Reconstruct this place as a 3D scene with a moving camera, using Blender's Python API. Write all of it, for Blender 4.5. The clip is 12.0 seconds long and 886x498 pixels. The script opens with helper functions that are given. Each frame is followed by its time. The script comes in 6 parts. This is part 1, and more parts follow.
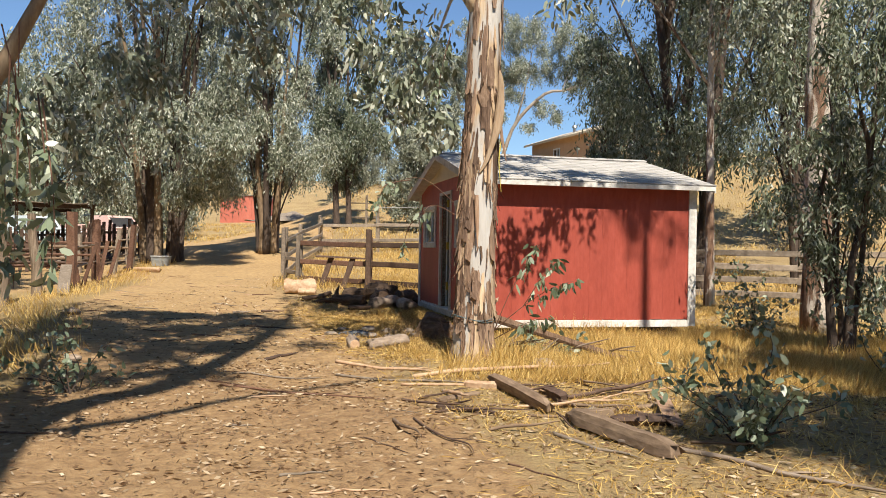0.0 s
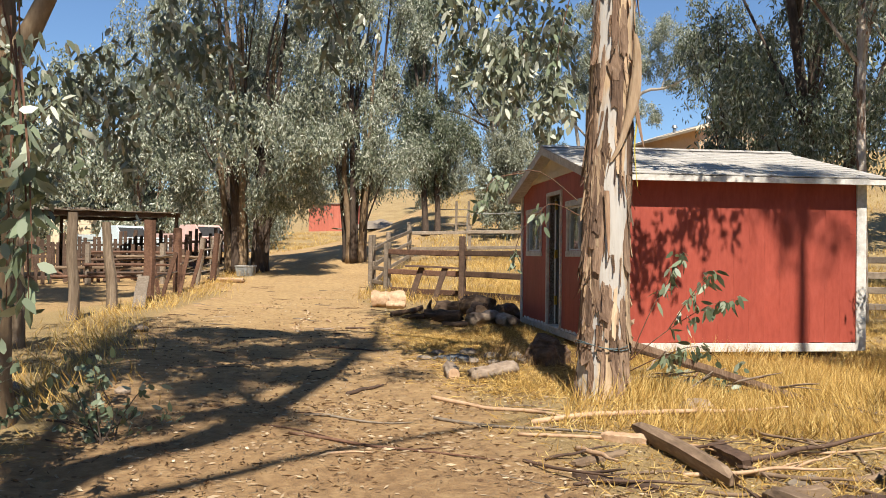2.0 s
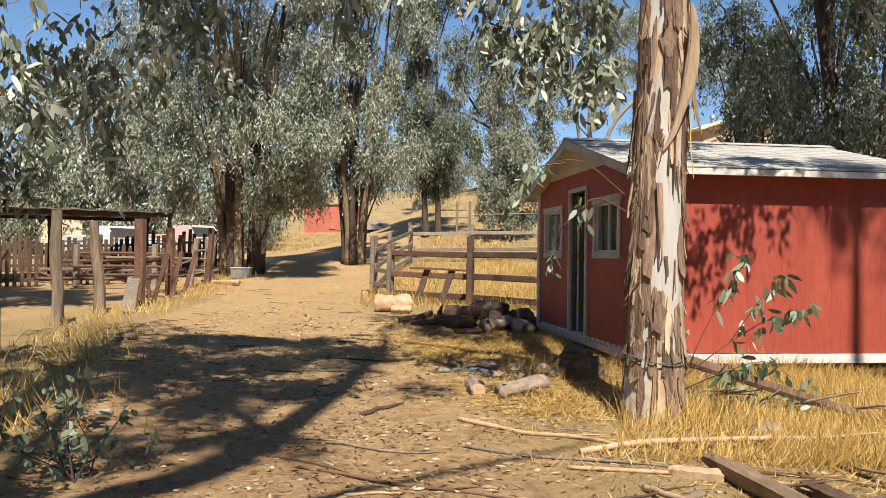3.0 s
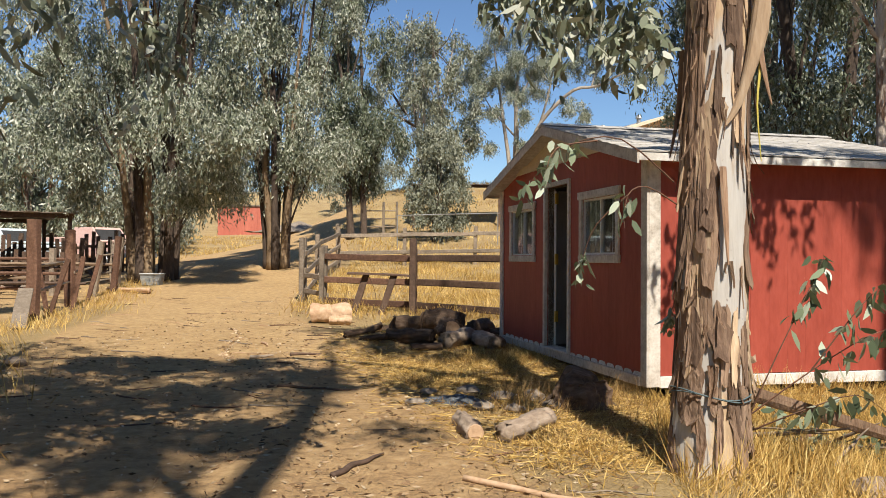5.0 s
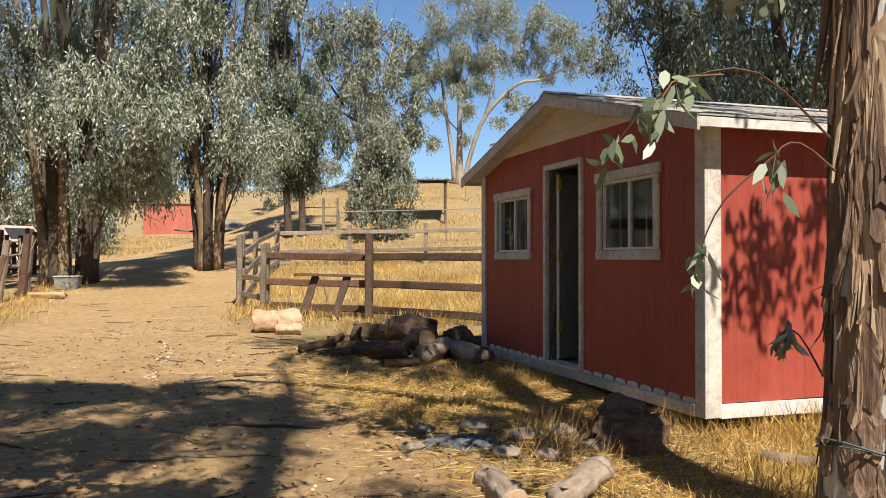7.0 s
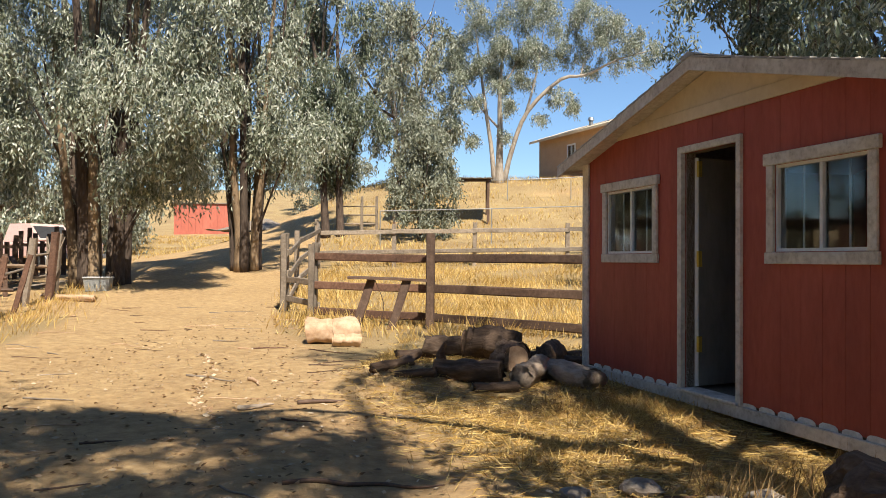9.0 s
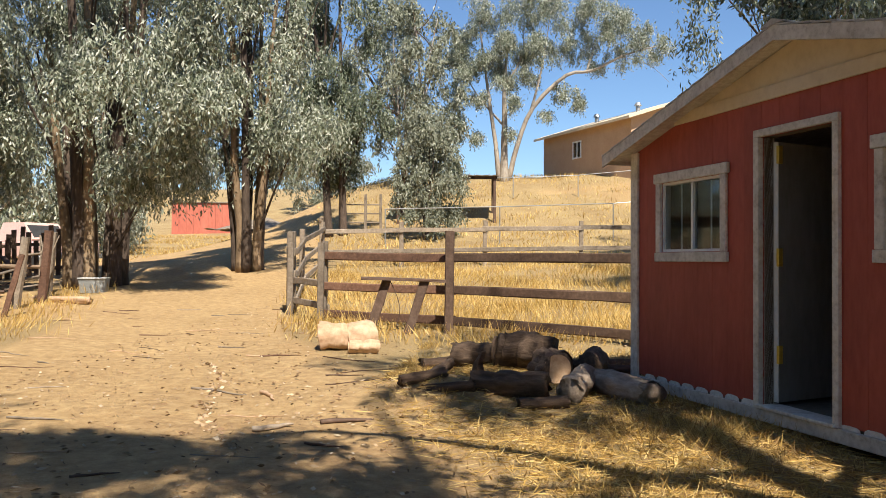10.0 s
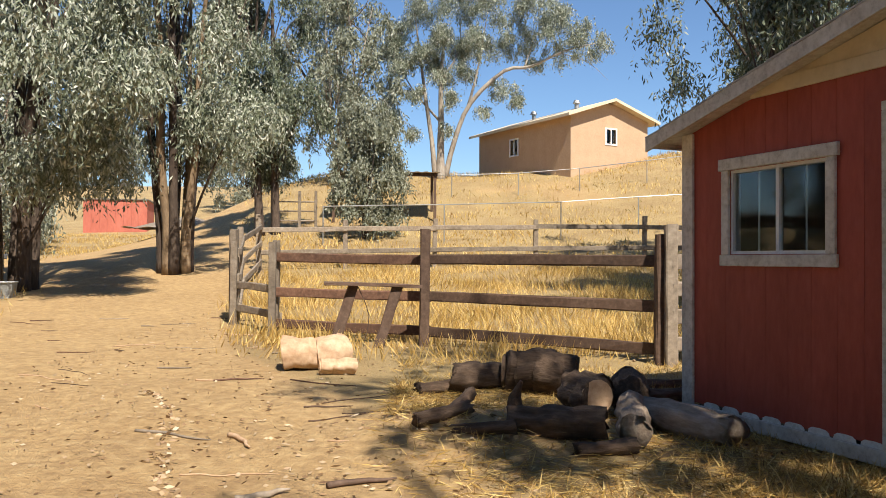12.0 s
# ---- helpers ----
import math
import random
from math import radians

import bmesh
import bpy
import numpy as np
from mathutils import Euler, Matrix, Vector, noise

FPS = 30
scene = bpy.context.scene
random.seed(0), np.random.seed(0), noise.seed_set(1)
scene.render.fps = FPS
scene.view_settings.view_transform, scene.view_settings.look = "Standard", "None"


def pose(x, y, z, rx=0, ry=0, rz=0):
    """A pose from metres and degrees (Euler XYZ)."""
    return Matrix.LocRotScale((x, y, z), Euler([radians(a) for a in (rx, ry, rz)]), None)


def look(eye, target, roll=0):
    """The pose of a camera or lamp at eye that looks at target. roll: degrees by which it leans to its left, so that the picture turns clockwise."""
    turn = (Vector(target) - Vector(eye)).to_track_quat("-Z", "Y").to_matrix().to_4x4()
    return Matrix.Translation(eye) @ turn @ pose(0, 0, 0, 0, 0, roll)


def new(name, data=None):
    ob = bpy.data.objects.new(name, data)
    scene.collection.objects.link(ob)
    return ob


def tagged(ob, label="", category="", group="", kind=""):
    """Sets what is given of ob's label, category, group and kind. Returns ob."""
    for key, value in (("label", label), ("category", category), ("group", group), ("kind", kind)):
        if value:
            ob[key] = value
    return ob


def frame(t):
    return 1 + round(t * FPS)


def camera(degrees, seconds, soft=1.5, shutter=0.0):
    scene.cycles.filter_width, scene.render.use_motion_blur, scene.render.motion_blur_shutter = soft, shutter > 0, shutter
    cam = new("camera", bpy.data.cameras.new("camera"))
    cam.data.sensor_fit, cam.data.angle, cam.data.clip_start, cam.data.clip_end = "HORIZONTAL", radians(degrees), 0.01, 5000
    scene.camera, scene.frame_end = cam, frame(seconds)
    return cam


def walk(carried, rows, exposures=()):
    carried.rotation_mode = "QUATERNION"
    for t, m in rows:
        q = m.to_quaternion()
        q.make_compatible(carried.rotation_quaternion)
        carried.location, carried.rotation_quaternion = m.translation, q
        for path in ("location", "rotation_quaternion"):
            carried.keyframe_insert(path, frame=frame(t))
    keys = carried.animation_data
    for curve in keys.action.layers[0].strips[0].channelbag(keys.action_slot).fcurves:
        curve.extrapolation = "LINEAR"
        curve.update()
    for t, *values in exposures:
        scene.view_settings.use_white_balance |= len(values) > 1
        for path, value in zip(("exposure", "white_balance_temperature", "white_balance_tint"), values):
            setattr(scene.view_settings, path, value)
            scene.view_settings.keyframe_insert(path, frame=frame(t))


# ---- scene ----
cam = camera(56.0, 12.0, 0.9)
METRES, EYE, TILT, LEAN, TURN = 10.9, 1.5, 0.0, 0.0, 8.5
ROWS = [
    (0.0, 0.0, 0.0, 0.0, 0.0, -0.1, -0.92),
    (0.5, -0.0035, 0.0365, 0.0002, 0.91, 0.03, -0.81),
    (1.0, -0.0084, 0.0813, 0.0006, 4.02, 0.19, -0.58),
    (1.5, -0.018, 0.1208, 0.0011, 6.24, 0.27, -0.62),
    (2.0, -0.0286, 0.1671, 0.0011, 5.97, 0.35, -0.62),
    (2.5, -0.0454, 0.211, 0.0002, 5.73, 0.43, -0.67),
    (4.5, -0.1098, 0.3645, 0.0023, 2.54, 0.66, -0.36),
    (5.0, -0.1247, 0.4011, 0.0026, -0.28, 0.67, -0.33),
    (5.5, -0.1354, 0.4452, 0.0021, -1.49, 0.71, -0.0),
    (6.0, -0.1471, 0.4893, 0.0023, -2.15, 0.62, -0.09),
    (6.5, -0.1539, 0.5274, 0.0021, -4.21, 0.62, 0.05),
    (7.0, -0.168, 0.5703, 0.0006, -4.91, 0.65, -0.0),
    (7.5, -0.1766, 0.6127, 0.001, -4.98, 0.64, 0.28),
    (9.5, -0.2348, 0.7578, 0.001, -2.84, 0.77, -0.44),
    (10.0, -0.2466, 0.8001, 0.0005, -3.33, 0.73, -0.22),
    (10.5, -0.2606, 0.8407, -0.0004, -4.43, 0.74, -0.28),
    (11.0, -0.2742, 0.8788, -0.0006, -6.28, 0.74, -0.2),
    (11.5, -0.2861, 0.9145, 0.0005, -7.11, 0.64, -0.22),
    (12.0, -0.3025, 0.9468, 0.0031, -8.81, 0.73, -0.21),
]
walk(cam, [(t, pose(0, 0, EYE, TILT, LEAN, TURN) @ pose(METRES * x, METRES * y, METRES * z, 90 + pitch, roll, yaw)) for t, x, y, z, yaw, pitch, roll in ROWS],
     [(0.0, 0.68), (2.5, 0.70), (5.0, 0.58), (7.5, 0.72), (9.5, 0.86), (12.0, 0.78)])
# ---- light ----
SUN_AZ = (0.40, -0.917)          # the way towards the sun, in plan
SUN_EL = radians(54)
world = bpy.data.worlds.new("sky")
scene.world = world
world.use_nodes = True
wn = world.node_tree
sky = wn.nodes.new("ShaderNodeTexSky")
sky.sky_type, sky.sun_disc = "NISHITA", False
sky.sun_elevation = SUN_EL
sky.sun_rotation = math.atan2(SUN_AZ[0], SUN_AZ[1])
sky.air_density, sky.dust_density, sky.ozone_density = 1.0, 0.0, 7.0
wn.links.new(sky.outputs[0], wn.nodes["Background"].inputs[0])
wn.nodes["Background"].inputs[1].default_value = 0.082
sun = new("sun", bpy.data.lights.new("sun", "SUN"))
sun.data.energy, sun.data.angle, sun.data.color = 5.0, radians(0.53), (1.0, 0.92, 0.80)
sun.matrix_world = look((SUN_AZ[0] * 60, SUN_AZ[1] * 60, 60 * math.tan(SUN_EL)), (0, 0, 0))


# ---- materials ----
def ramp(nt, fac, stops):
    n = nt.nodes.new("ShaderNodeValToRGB")
    e = n.color_ramp.elements
    while len(e) < len(stops):
        e.new(0.5)
    for el, (p, c) in zip(e, stops):
        el.position, el.color = p, (*c, 1)
    nt.links.new(fac, n.inputs[0])
    return n.outputs[0]


def noise_tex(nt, scale, stretch=(1, 1, 1), detail=6, rough=0.6, coords="Object"):
    co = nt.nodes.new("ShaderNodeTexCoord")
    mp = nt.nodes.new("ShaderNodeMapping")
    mp.inputs["Scale"].default_value = stretch
    nt.links.new(co.outputs[coords], mp.inputs[0])
    n = nt.nodes.new("ShaderNodeTexNoise")
    n.inputs["Scale"].default_value, n.inputs["Detail"].default_value = scale, detail
    n.inputs["Roughness"].default_value = rough
    nt.links.new(mp.outputs[0], n.inputs["Vector"])
    return n.outputs["Fac"]


def mix(nt, fac, a, b, mode="MIX"):
    n = nt.nodes.new("ShaderNodeMix")
    n.data_type, n.blend_type = "RGBA", mode
    if isinstance(fac, (int, float)):
        n.inputs[0].default_value = fac
    else:
        nt.links.new(fac, n.inputs[0])
    for s, v in ((6, a), (7, b)):
        if isinstance(v, tuple):
            n.inputs[s].default_value = (*v, 1)
        else:
            nt.links.new(v, n.inputs[s])
    return n.outputs[2]


def bump(nt, bsdf, height, strength, distance):
    b = nt.nodes.new("ShaderNodeBump")
    b.inputs["Strength"].default_value, b.inputs["Distance"].default_value = strength, distance
    nt.links.new(height, b.inputs["Height"])
    nt.links.new(b.outputs[0], bsdf.inputs["Normal"])


def base_mat(name, rough=0.8, metal=0.0):
    m = bpy.data.materials.new(name)
    m.use_nodes = True
    b = m.node_tree.nodes["Principled BSDF"]
    b.inputs["Roughness"].default_value, b.inputs["Metallic"].default_value = rough, metal
    return m, m.node_tree, b


def grained(name, dark, mid, light, scale=6, stretch=(1, 1, 1), rough=0.8, depth=0.01, vary=0.0, metal=0.0, strength=0.6, lo=0.3, hi=0.7):
    """Two scales of noise between three colours, with fine relief."""
    m, nt, b = base_mat(name, rough, metal)
    fine = noise_tex(nt, scale * 4, stretch, 8, 0.65)
    broad = noise_tex(nt, scale * 0.6, stretch, 4)
    col = ramp(nt, fine, ((lo, dark), (0.5, mid), (hi, light)))
    soft = ramp(nt, broad, ((0.3, dark), (0.55, mid), (0.75, light)))
    col = mix(nt, 0.45, col, soft)
    if vary:
        oi = nt.nodes.new("ShaderNodeObjectInfo")
        hs = nt.nodes.new("ShaderNodeHueSaturation")
        mr = nt.nodes.new("ShaderNodeMapRange")
        mr.inputs[3].default_value, mr.inputs[4].default_value = 1 - vary, 1 + vary
        nt.links.new(oi.outputs["Random"], mr.inputs[0])
        nt.links.new(mr.outputs[0], hs.inputs["Value"])
        nt.links.new(col, hs.inputs["Color"])
        col = hs.outputs[0]
    nt.links.new(col, b.inputs["Base Color"])
    bump(nt, b, fine, strength, depth)
    return m


def leafy(name, a, b_, c, rough=0.45, trans=0.18):
    """Leaves that differ one by one, let light through and shine a little."""
    m, nt, b = base_mat(name, rough)
    geo = nt.nodes.new("ShaderNodeNewGeometry")
    col = ramp(nt, geo.outputs["Random Per Island"], ((0.0, a), (0.55, b_), (1.0, c)))
    nt.links.new(col, b.inputs["Base Color"])
    b.inputs["Specular IOR Level"].default_value = 0.32
    tr = nt.nodes.new("ShaderNodeBsdfTranslucent")
    nt.links.new(mix(nt, 0.5, col, (0.27, 0.33, 0.15)), tr.inputs[0])
    mx = nt.nodes.new("ShaderNodeMixShader")
    mx.inputs[0].default_value = trans
    nt.links.new(b.outputs[0], mx.inputs[1])
    nt.links.new(tr.outputs[0], mx.inputs[2])
    nt.links.new(mx.outputs[0], nt.nodes["Material Output"].inputs[0])
    return m


LEAF = leafy("eucalyptus_leaf", (0.11, 0.13, 0.082), (0.25, 0.275, 0.195), (0.55, 0.56, 0.47), 0.38, 0.10)
LEAF_DARK = leafy("eucalyptus_leaf_dark", (0.06, 0.076, 0.042), (0.145, 0.17, 0.105), (0.36, 0.38, 0.30), 0.38, 0.10)
LEAF_PALE = leafy("eucalyptus_leaf_pale", (0.13, 0.14, 0.09), (0.24, 0.255, 0.185), (0.40, 0.41, 0.33), 0.5, 0.12)
LEAF_YOUNG = leafy("young_leaf", (0.09, 0.12, 0.07), (0.22, 0.27, 0.17), (0.46, 0.51, 0.39), 0.35)
STRAW_BROWN = leafy("dead_brown_grass", (0.16, 0.085, 0.03), (0.34, 0.20, 0.075), (0.56, 0.38, 0.17), 0.7, 0.2)
STRAW = leafy("dry_grass", (0.34, 0.19, 0.05), (0.62, 0.40, 0.115), (0.82, 0.61, 0.25), 0.6, 0.26)
LITTER = leafy("leaf_litter", (0.11, 0.06, 0.03), (0.27, 0.17, 0.09), (0.54, 0.43, 0.29), 0.8, 0.05)
CHIP = leafy("pale_chip", (0.26, 0.16, 0.09), (0.46, 0.33, 0.20), (0.70, 0.58, 0.42), 0.8, 0.05)
WOOD = grained("weathered_wood", (0.11, 0.085, 0.06), (0.24, 0.19, 0.14), (0.38, 0.32, 0.25), 4, (1, 1, 1), 0.85, 0.006, 0.25)
WOOD_DARK = grained("dark_stained_and_shaded_wood", (0.045, 0.026, 0.016), (0.095, 0.055, 0.035), (0.17, 0.11, 0.075), 5, (1, 1, 1), 0.8, 0.006, 0.2)
WOOD_RED = grained("reddish_old_wood", (0.06, 0.030, 0.018), (0.14, 0.070, 0.042), (0.24, 0.14, 0.09), 5, (1, 1, 1), 0.85, 0.006, 0.25)
WOOD_POST = grained("grey_brown_post_wood", (0.07, 0.047, 0.03), (0.19, 0.14, 0.095), (0.36, 0.285, 0.205), 7, (1, 1, 0.12), 0.9, 0.015, 0.2)
WOOD_OLD = grained("old_brown_wood", (0.075, 0.047, 0.029), (0.20, 0.135, 0.085), (0.36, 0.265, 0.175), 6, (0.25, 1, 1), 0.88, 0.01, 0.25)
CUT_WOOD = grained("pale_cut_wood", (0.30, 0.17, 0.09), (0.50, 0.33, 0.20), (0.62, 0.46, 0.32), 5, (1, 1, 1), 0.75, 0.004)
BARK_DARK = grained("dark_bark", (0.030, 0.020, 0.014), (0.080, 0.055, 0.040), (0.17, 0.125, 0.09), 5, (1, 1, 0.25), 0.9, 0.03, 0.2, strength=0.9)
LOG_BARK = grained("brown_log_bark", (0.030, 0.018, 0.011), (0.11, 0.068, 0.042), (0.25, 0.165, 0.105), 5, (0.3, 1, 1), 0.9, 0.03, 0.35, strength=0.9)
LOG_GREY = grained("grey_log", (0.10, 0.07, 0.048), (0.27, 0.205, 0.15), (0.46, 0.38, 0.30), 5, (0.3, 1, 1), 0.9, 0.02, 0.2)
STRIP = grained("peeling_bark", (0.12, 0.065, 0.038), (0.30, 0.185, 0.115), (0.52, 0.38, 0.26), 6, (1, 1, 0.2), 0.85, 0.01, 0.45)
WHITE = grained("weathered_white_paint", (0.42, 0.39, 0.34), (0.68, 0.65, 0.60), (0.80, 0.78, 0.74), 5, (1, 1, 1), 0.6, 0.003, 0.06, lo=0.22, hi=0.55)
TRIM = grained("worn_trim_wood", (0.30, 0.25, 0.20), (0.62, 0.57, 0.50), (0.78, 0.74, 0.68), 6, (1, 1, 1), 0.8, 0.004, 0.12)
CREAM = grained("cream_paint", (0.55, 0.45, 0.31), (0.68, 0.57, 0.41), (0.74, 0.64, 0.48), 3, (1, 1, 1), 0.7, 0.003)
RED = grained("barn_red_paint", (0.26, 0.042, 0.026), (0.36, 0.065, 0.040), (0.42, 0.09, 0.06), 5, (1, 1, 0.3), 0.62, 0.003, 0.05)
RED_FAR = grained("faded_red_paint", (0.36, 0.09, 0.06), (0.45, 0.13, 0.085), (0.50, 0.17, 0.115), 2, (1, 1, 0.3), 0.8, 0.003, 0.05)
SHINGLE = grained("grey_shingle", (0.27, 0.25, 0.23), (0.43, 0.41, 0.38), (0.56, 0.54, 0.51), 8, (1, 1, 1), 0.9, 0.004, 0.14)
INSIDE = grained("bare_stud_wall", (0.10, 0.075, 0.05), (0.17, 0.13, 0.09), (0.24, 0.19, 0.14), 4, (1, 1, 0.3), 0.85, 0.003)
DOOR_GREY = grained("grey_primed_door", (0.16, 0.15, 0.13), (0.23, 0.215, 0.19), (0.28, 0.265, 0.235), 4, (1, 1, 0.3), 0.7, 0.002)
BRASS = grained("yellow_brass", (0.55, 0.36, 0.06), (0.72, 0.50, 0.09), (0.80, 0.60, 0.15), 20, (1, 1, 1), 0.4, 0.001, metal=0.6)
ALU = grained("white_aluminium", (0.62, 0.62, 0.60), (0.74, 0.74, 0.72), (0.80, 0.80, 0.78), 8, (1, 1, 1), 0.45, 0.001)
ROCK = grained("grey_stone", (0.12, 0.09, 0.065), (0.24, 0.195, 0.15), (0.38, 0.33, 0.27), 6, (1, 1, 1), 0.9, 0.02, 0.2)
ASH = grained("blue_grey_ash", (0.03, 0.035, 0.04), (0.09, 0.10, 0.11), (0.28, 0.30, 0.31), 9, (1, 1, 1), 0.95, 0.02, lo=0.4, hi=0.65)
STUCCO = grained("tan_stucco", (0.44, 0.285, 0.17), (0.52, 0.35, 0.22), (0.57, 0.40, 0.26), 3, (1, 1, 1), 0.9, 0.004)
TIN = grained("rusty_tin", (0.09, 0.065, 0.045), (0.20, 0.16, 0.12), (0.34, 0.29, 0.24), 3, (1, 1, 1), 0.7, 0.004)
STEEL = grained("galvanised_steel", (0.25, 0.25, 0.25), (0.40, 0.40, 0.39), (0.52, 0.52, 0.50), 8, (1, 1, 1), 0.45, 0.001, metal=0.7)
PLASTIC = grained("grey_plastic", (0.36, 0.37, 0.36), (0.46, 0.47, 0.46), (0.54, 0.55, 0.54), 6, (1, 1, 1), 0.5, 0.001)
PAINT_BLUE = grained("pale_blue_car_paint", (0.42, 0.50, 0.52), (0.55, 0.63, 0.65), (0.62, 0.69, 0.70), 4, (1, 1, 1), 0.3, 0.0005)
PAINT_PINK = grained("faded_pink_car_paint", (0.55, 0.33, 0.28), (0.66, 0.44, 0.38), (0.72, 0.53, 0.47), 4, (1, 1, 1), 0.35, 0.0005)
RUBBER = grained("black_rubber", (0.015, 0.015, 0.015), (0.03, 0.03, 0.03), (0.05, 0.05, 0.05), 9, (1, 1, 1), 0.8, 0.002)
ROPE_BLUE = grained("blue_cord", (0.05, 0.08, 0.09), (0.09, 0.13, 0.14), (0.14, 0.19, 0.20), 20, (1, 1, 1), 0.7, 0.001)
YELLOW_BARK = grained("yellow_ribbon", (0.45, 0.36, 0.06), (0.60, 0.50, 0.10), (0.70, 0.60, 0.18), 9, (1, 1, 1), 0.7, 0.001)


def glass_mat():
    m, nt, b = base_mat("window_glass", 0.03)
    b.inputs["Base Color"].default_value = (0.75, 0.80, 0.80, 1)
    b.inputs["Transmission Weight"].default_value = 1.0
    b.inputs["IOR"].default_value = 1.45
    return m


GLASS = glass_mat()


def gum_bark():
    """Shedding gum bark: smooth pale grey skin, torn brown patches, upright streaks."""
    m, nt, b = base_mat("shedding_gum_bark", 0.8)
    patch = noise_tex(nt, 3.4, (1, 1, 0.22), 5, 0.6)
    streak = noise_tex(nt, 16, (1, 1, 0.10), 6, 0.7)
    fine = noise_tex(nt, 60, (1, 1, 0.5), 4)
    pale = ramp(nt, streak, ((0.3, (0.33, 0.26, 0.20)), (0.5, (0.54, 0.47, 0.39)), (0.75, (0.68, 0.62, 0.54))))
    torn = ramp(nt, streak, ((0.30, (0.055, 0.030, 0.018)), (0.5, (0.20, 0.115, 0.07)), (0.72, (0.42, 0.27, 0.17))))
    edge = ramp(nt, patch, ((0.47, (0, 0, 0)), (0.505, (1, 1, 1))))
    nt.links.new(mix(nt, edge, torn, pale), b.inputs["Base Color"])
    mm = nt.nodes.new("ShaderNodeMath")
    mm.operation = "ADD"
    nt.links.new(streak, mm.inputs[0])
    nt.links.new(fine, mm.inputs[1])
    bump(nt, b, mm.outputs[0], 0.9, 0.025)
    return m


GUM = gum_bark()
def gum_skin():
    """Smooth grey gum skin with faint upright streaks, cream where it is freshly bared and brown in patches."""
    m, nt, b = base_mat("smooth_gum_skin", 0.7)
    patch = noise_tex(nt, 2.6, (1, 1, 0.3), 4, 0.55)
    streak = noise_tex(nt, 14, (1, 1, 0.12), 6, 0.65)
    spot = noise_tex(nt, 40, (1, 1, 0.6), 4)
    grey = ramp(nt, streak, ((0.28, (0.30, 0.26, 0.22)), (0.45, (0.47, 0.44, 0.40)), (0.7, (0.57, 0.55, 0.51))))
    cream = ramp(nt, streak, ((0.3, (0.24, 0.15, 0.09)), (0.5, (0.50, 0.36, 0.22)), (0.7, (0.64, 0.50, 0.34))))
    col = mix(nt, ramp(nt, patch, ((0.52, (0, 0, 0)), (0.58, (1, 1, 1)))), grey, cream)
    col = mix(nt, ramp(nt, spot, ((0.66, (0, 0, 0)), (0.72, (0.6, 0.6, 0.6)))), col, (0.12, 0.075, 0.05))
    nt.links.new(col, b.inputs["Base Color"])
    bump(nt, b, streak, 0.5, 0.012)
    return m


GUM_SKIN = gum_skin()
PLATE = grained("old_brown_bark", (0.10, 0.055, 0.032), (0.27, 0.175, 0.115), (0.45, 0.32, 0.22), 10, (1, 1, 0.10), 0.9, 0.02, 0.2, strength=1.0)
PLATE_DARK = grained("old_dark_bark", (0.045, 0.026, 0.017), (0.14, 0.085, 0.055), (0.28, 0.19, 0.13), 10, (1, 1, 0.10), 0.9, 0.02, 0.25, strength=1.0)
STRIP_PALE = grained("torn_cream_bark", (0.26, 0.16, 0.09), (0.50, 0.36, 0.23), (0.66, 0.52, 0.37), 6, (1, 1, 0.15), 0.85, 0.01, 0.2)
PALE_LIMB = grained("pale_grey_limb_bark", (0.16, 0.12, 0.09), (0.34, 0.29, 0.23), (0.50, 0.45, 0.38), 4, (1, 1, 0.3), 0.8, 0.01)
TAN_BARK = grained("smooth_tan_bark", (0.10, 0.062, 0.034), (0.24, 0.165, 0.095), (0.42, 0.31, 0.19), 3.2, (1, 1, 0.35), 0.75, 0.012, 0.1)


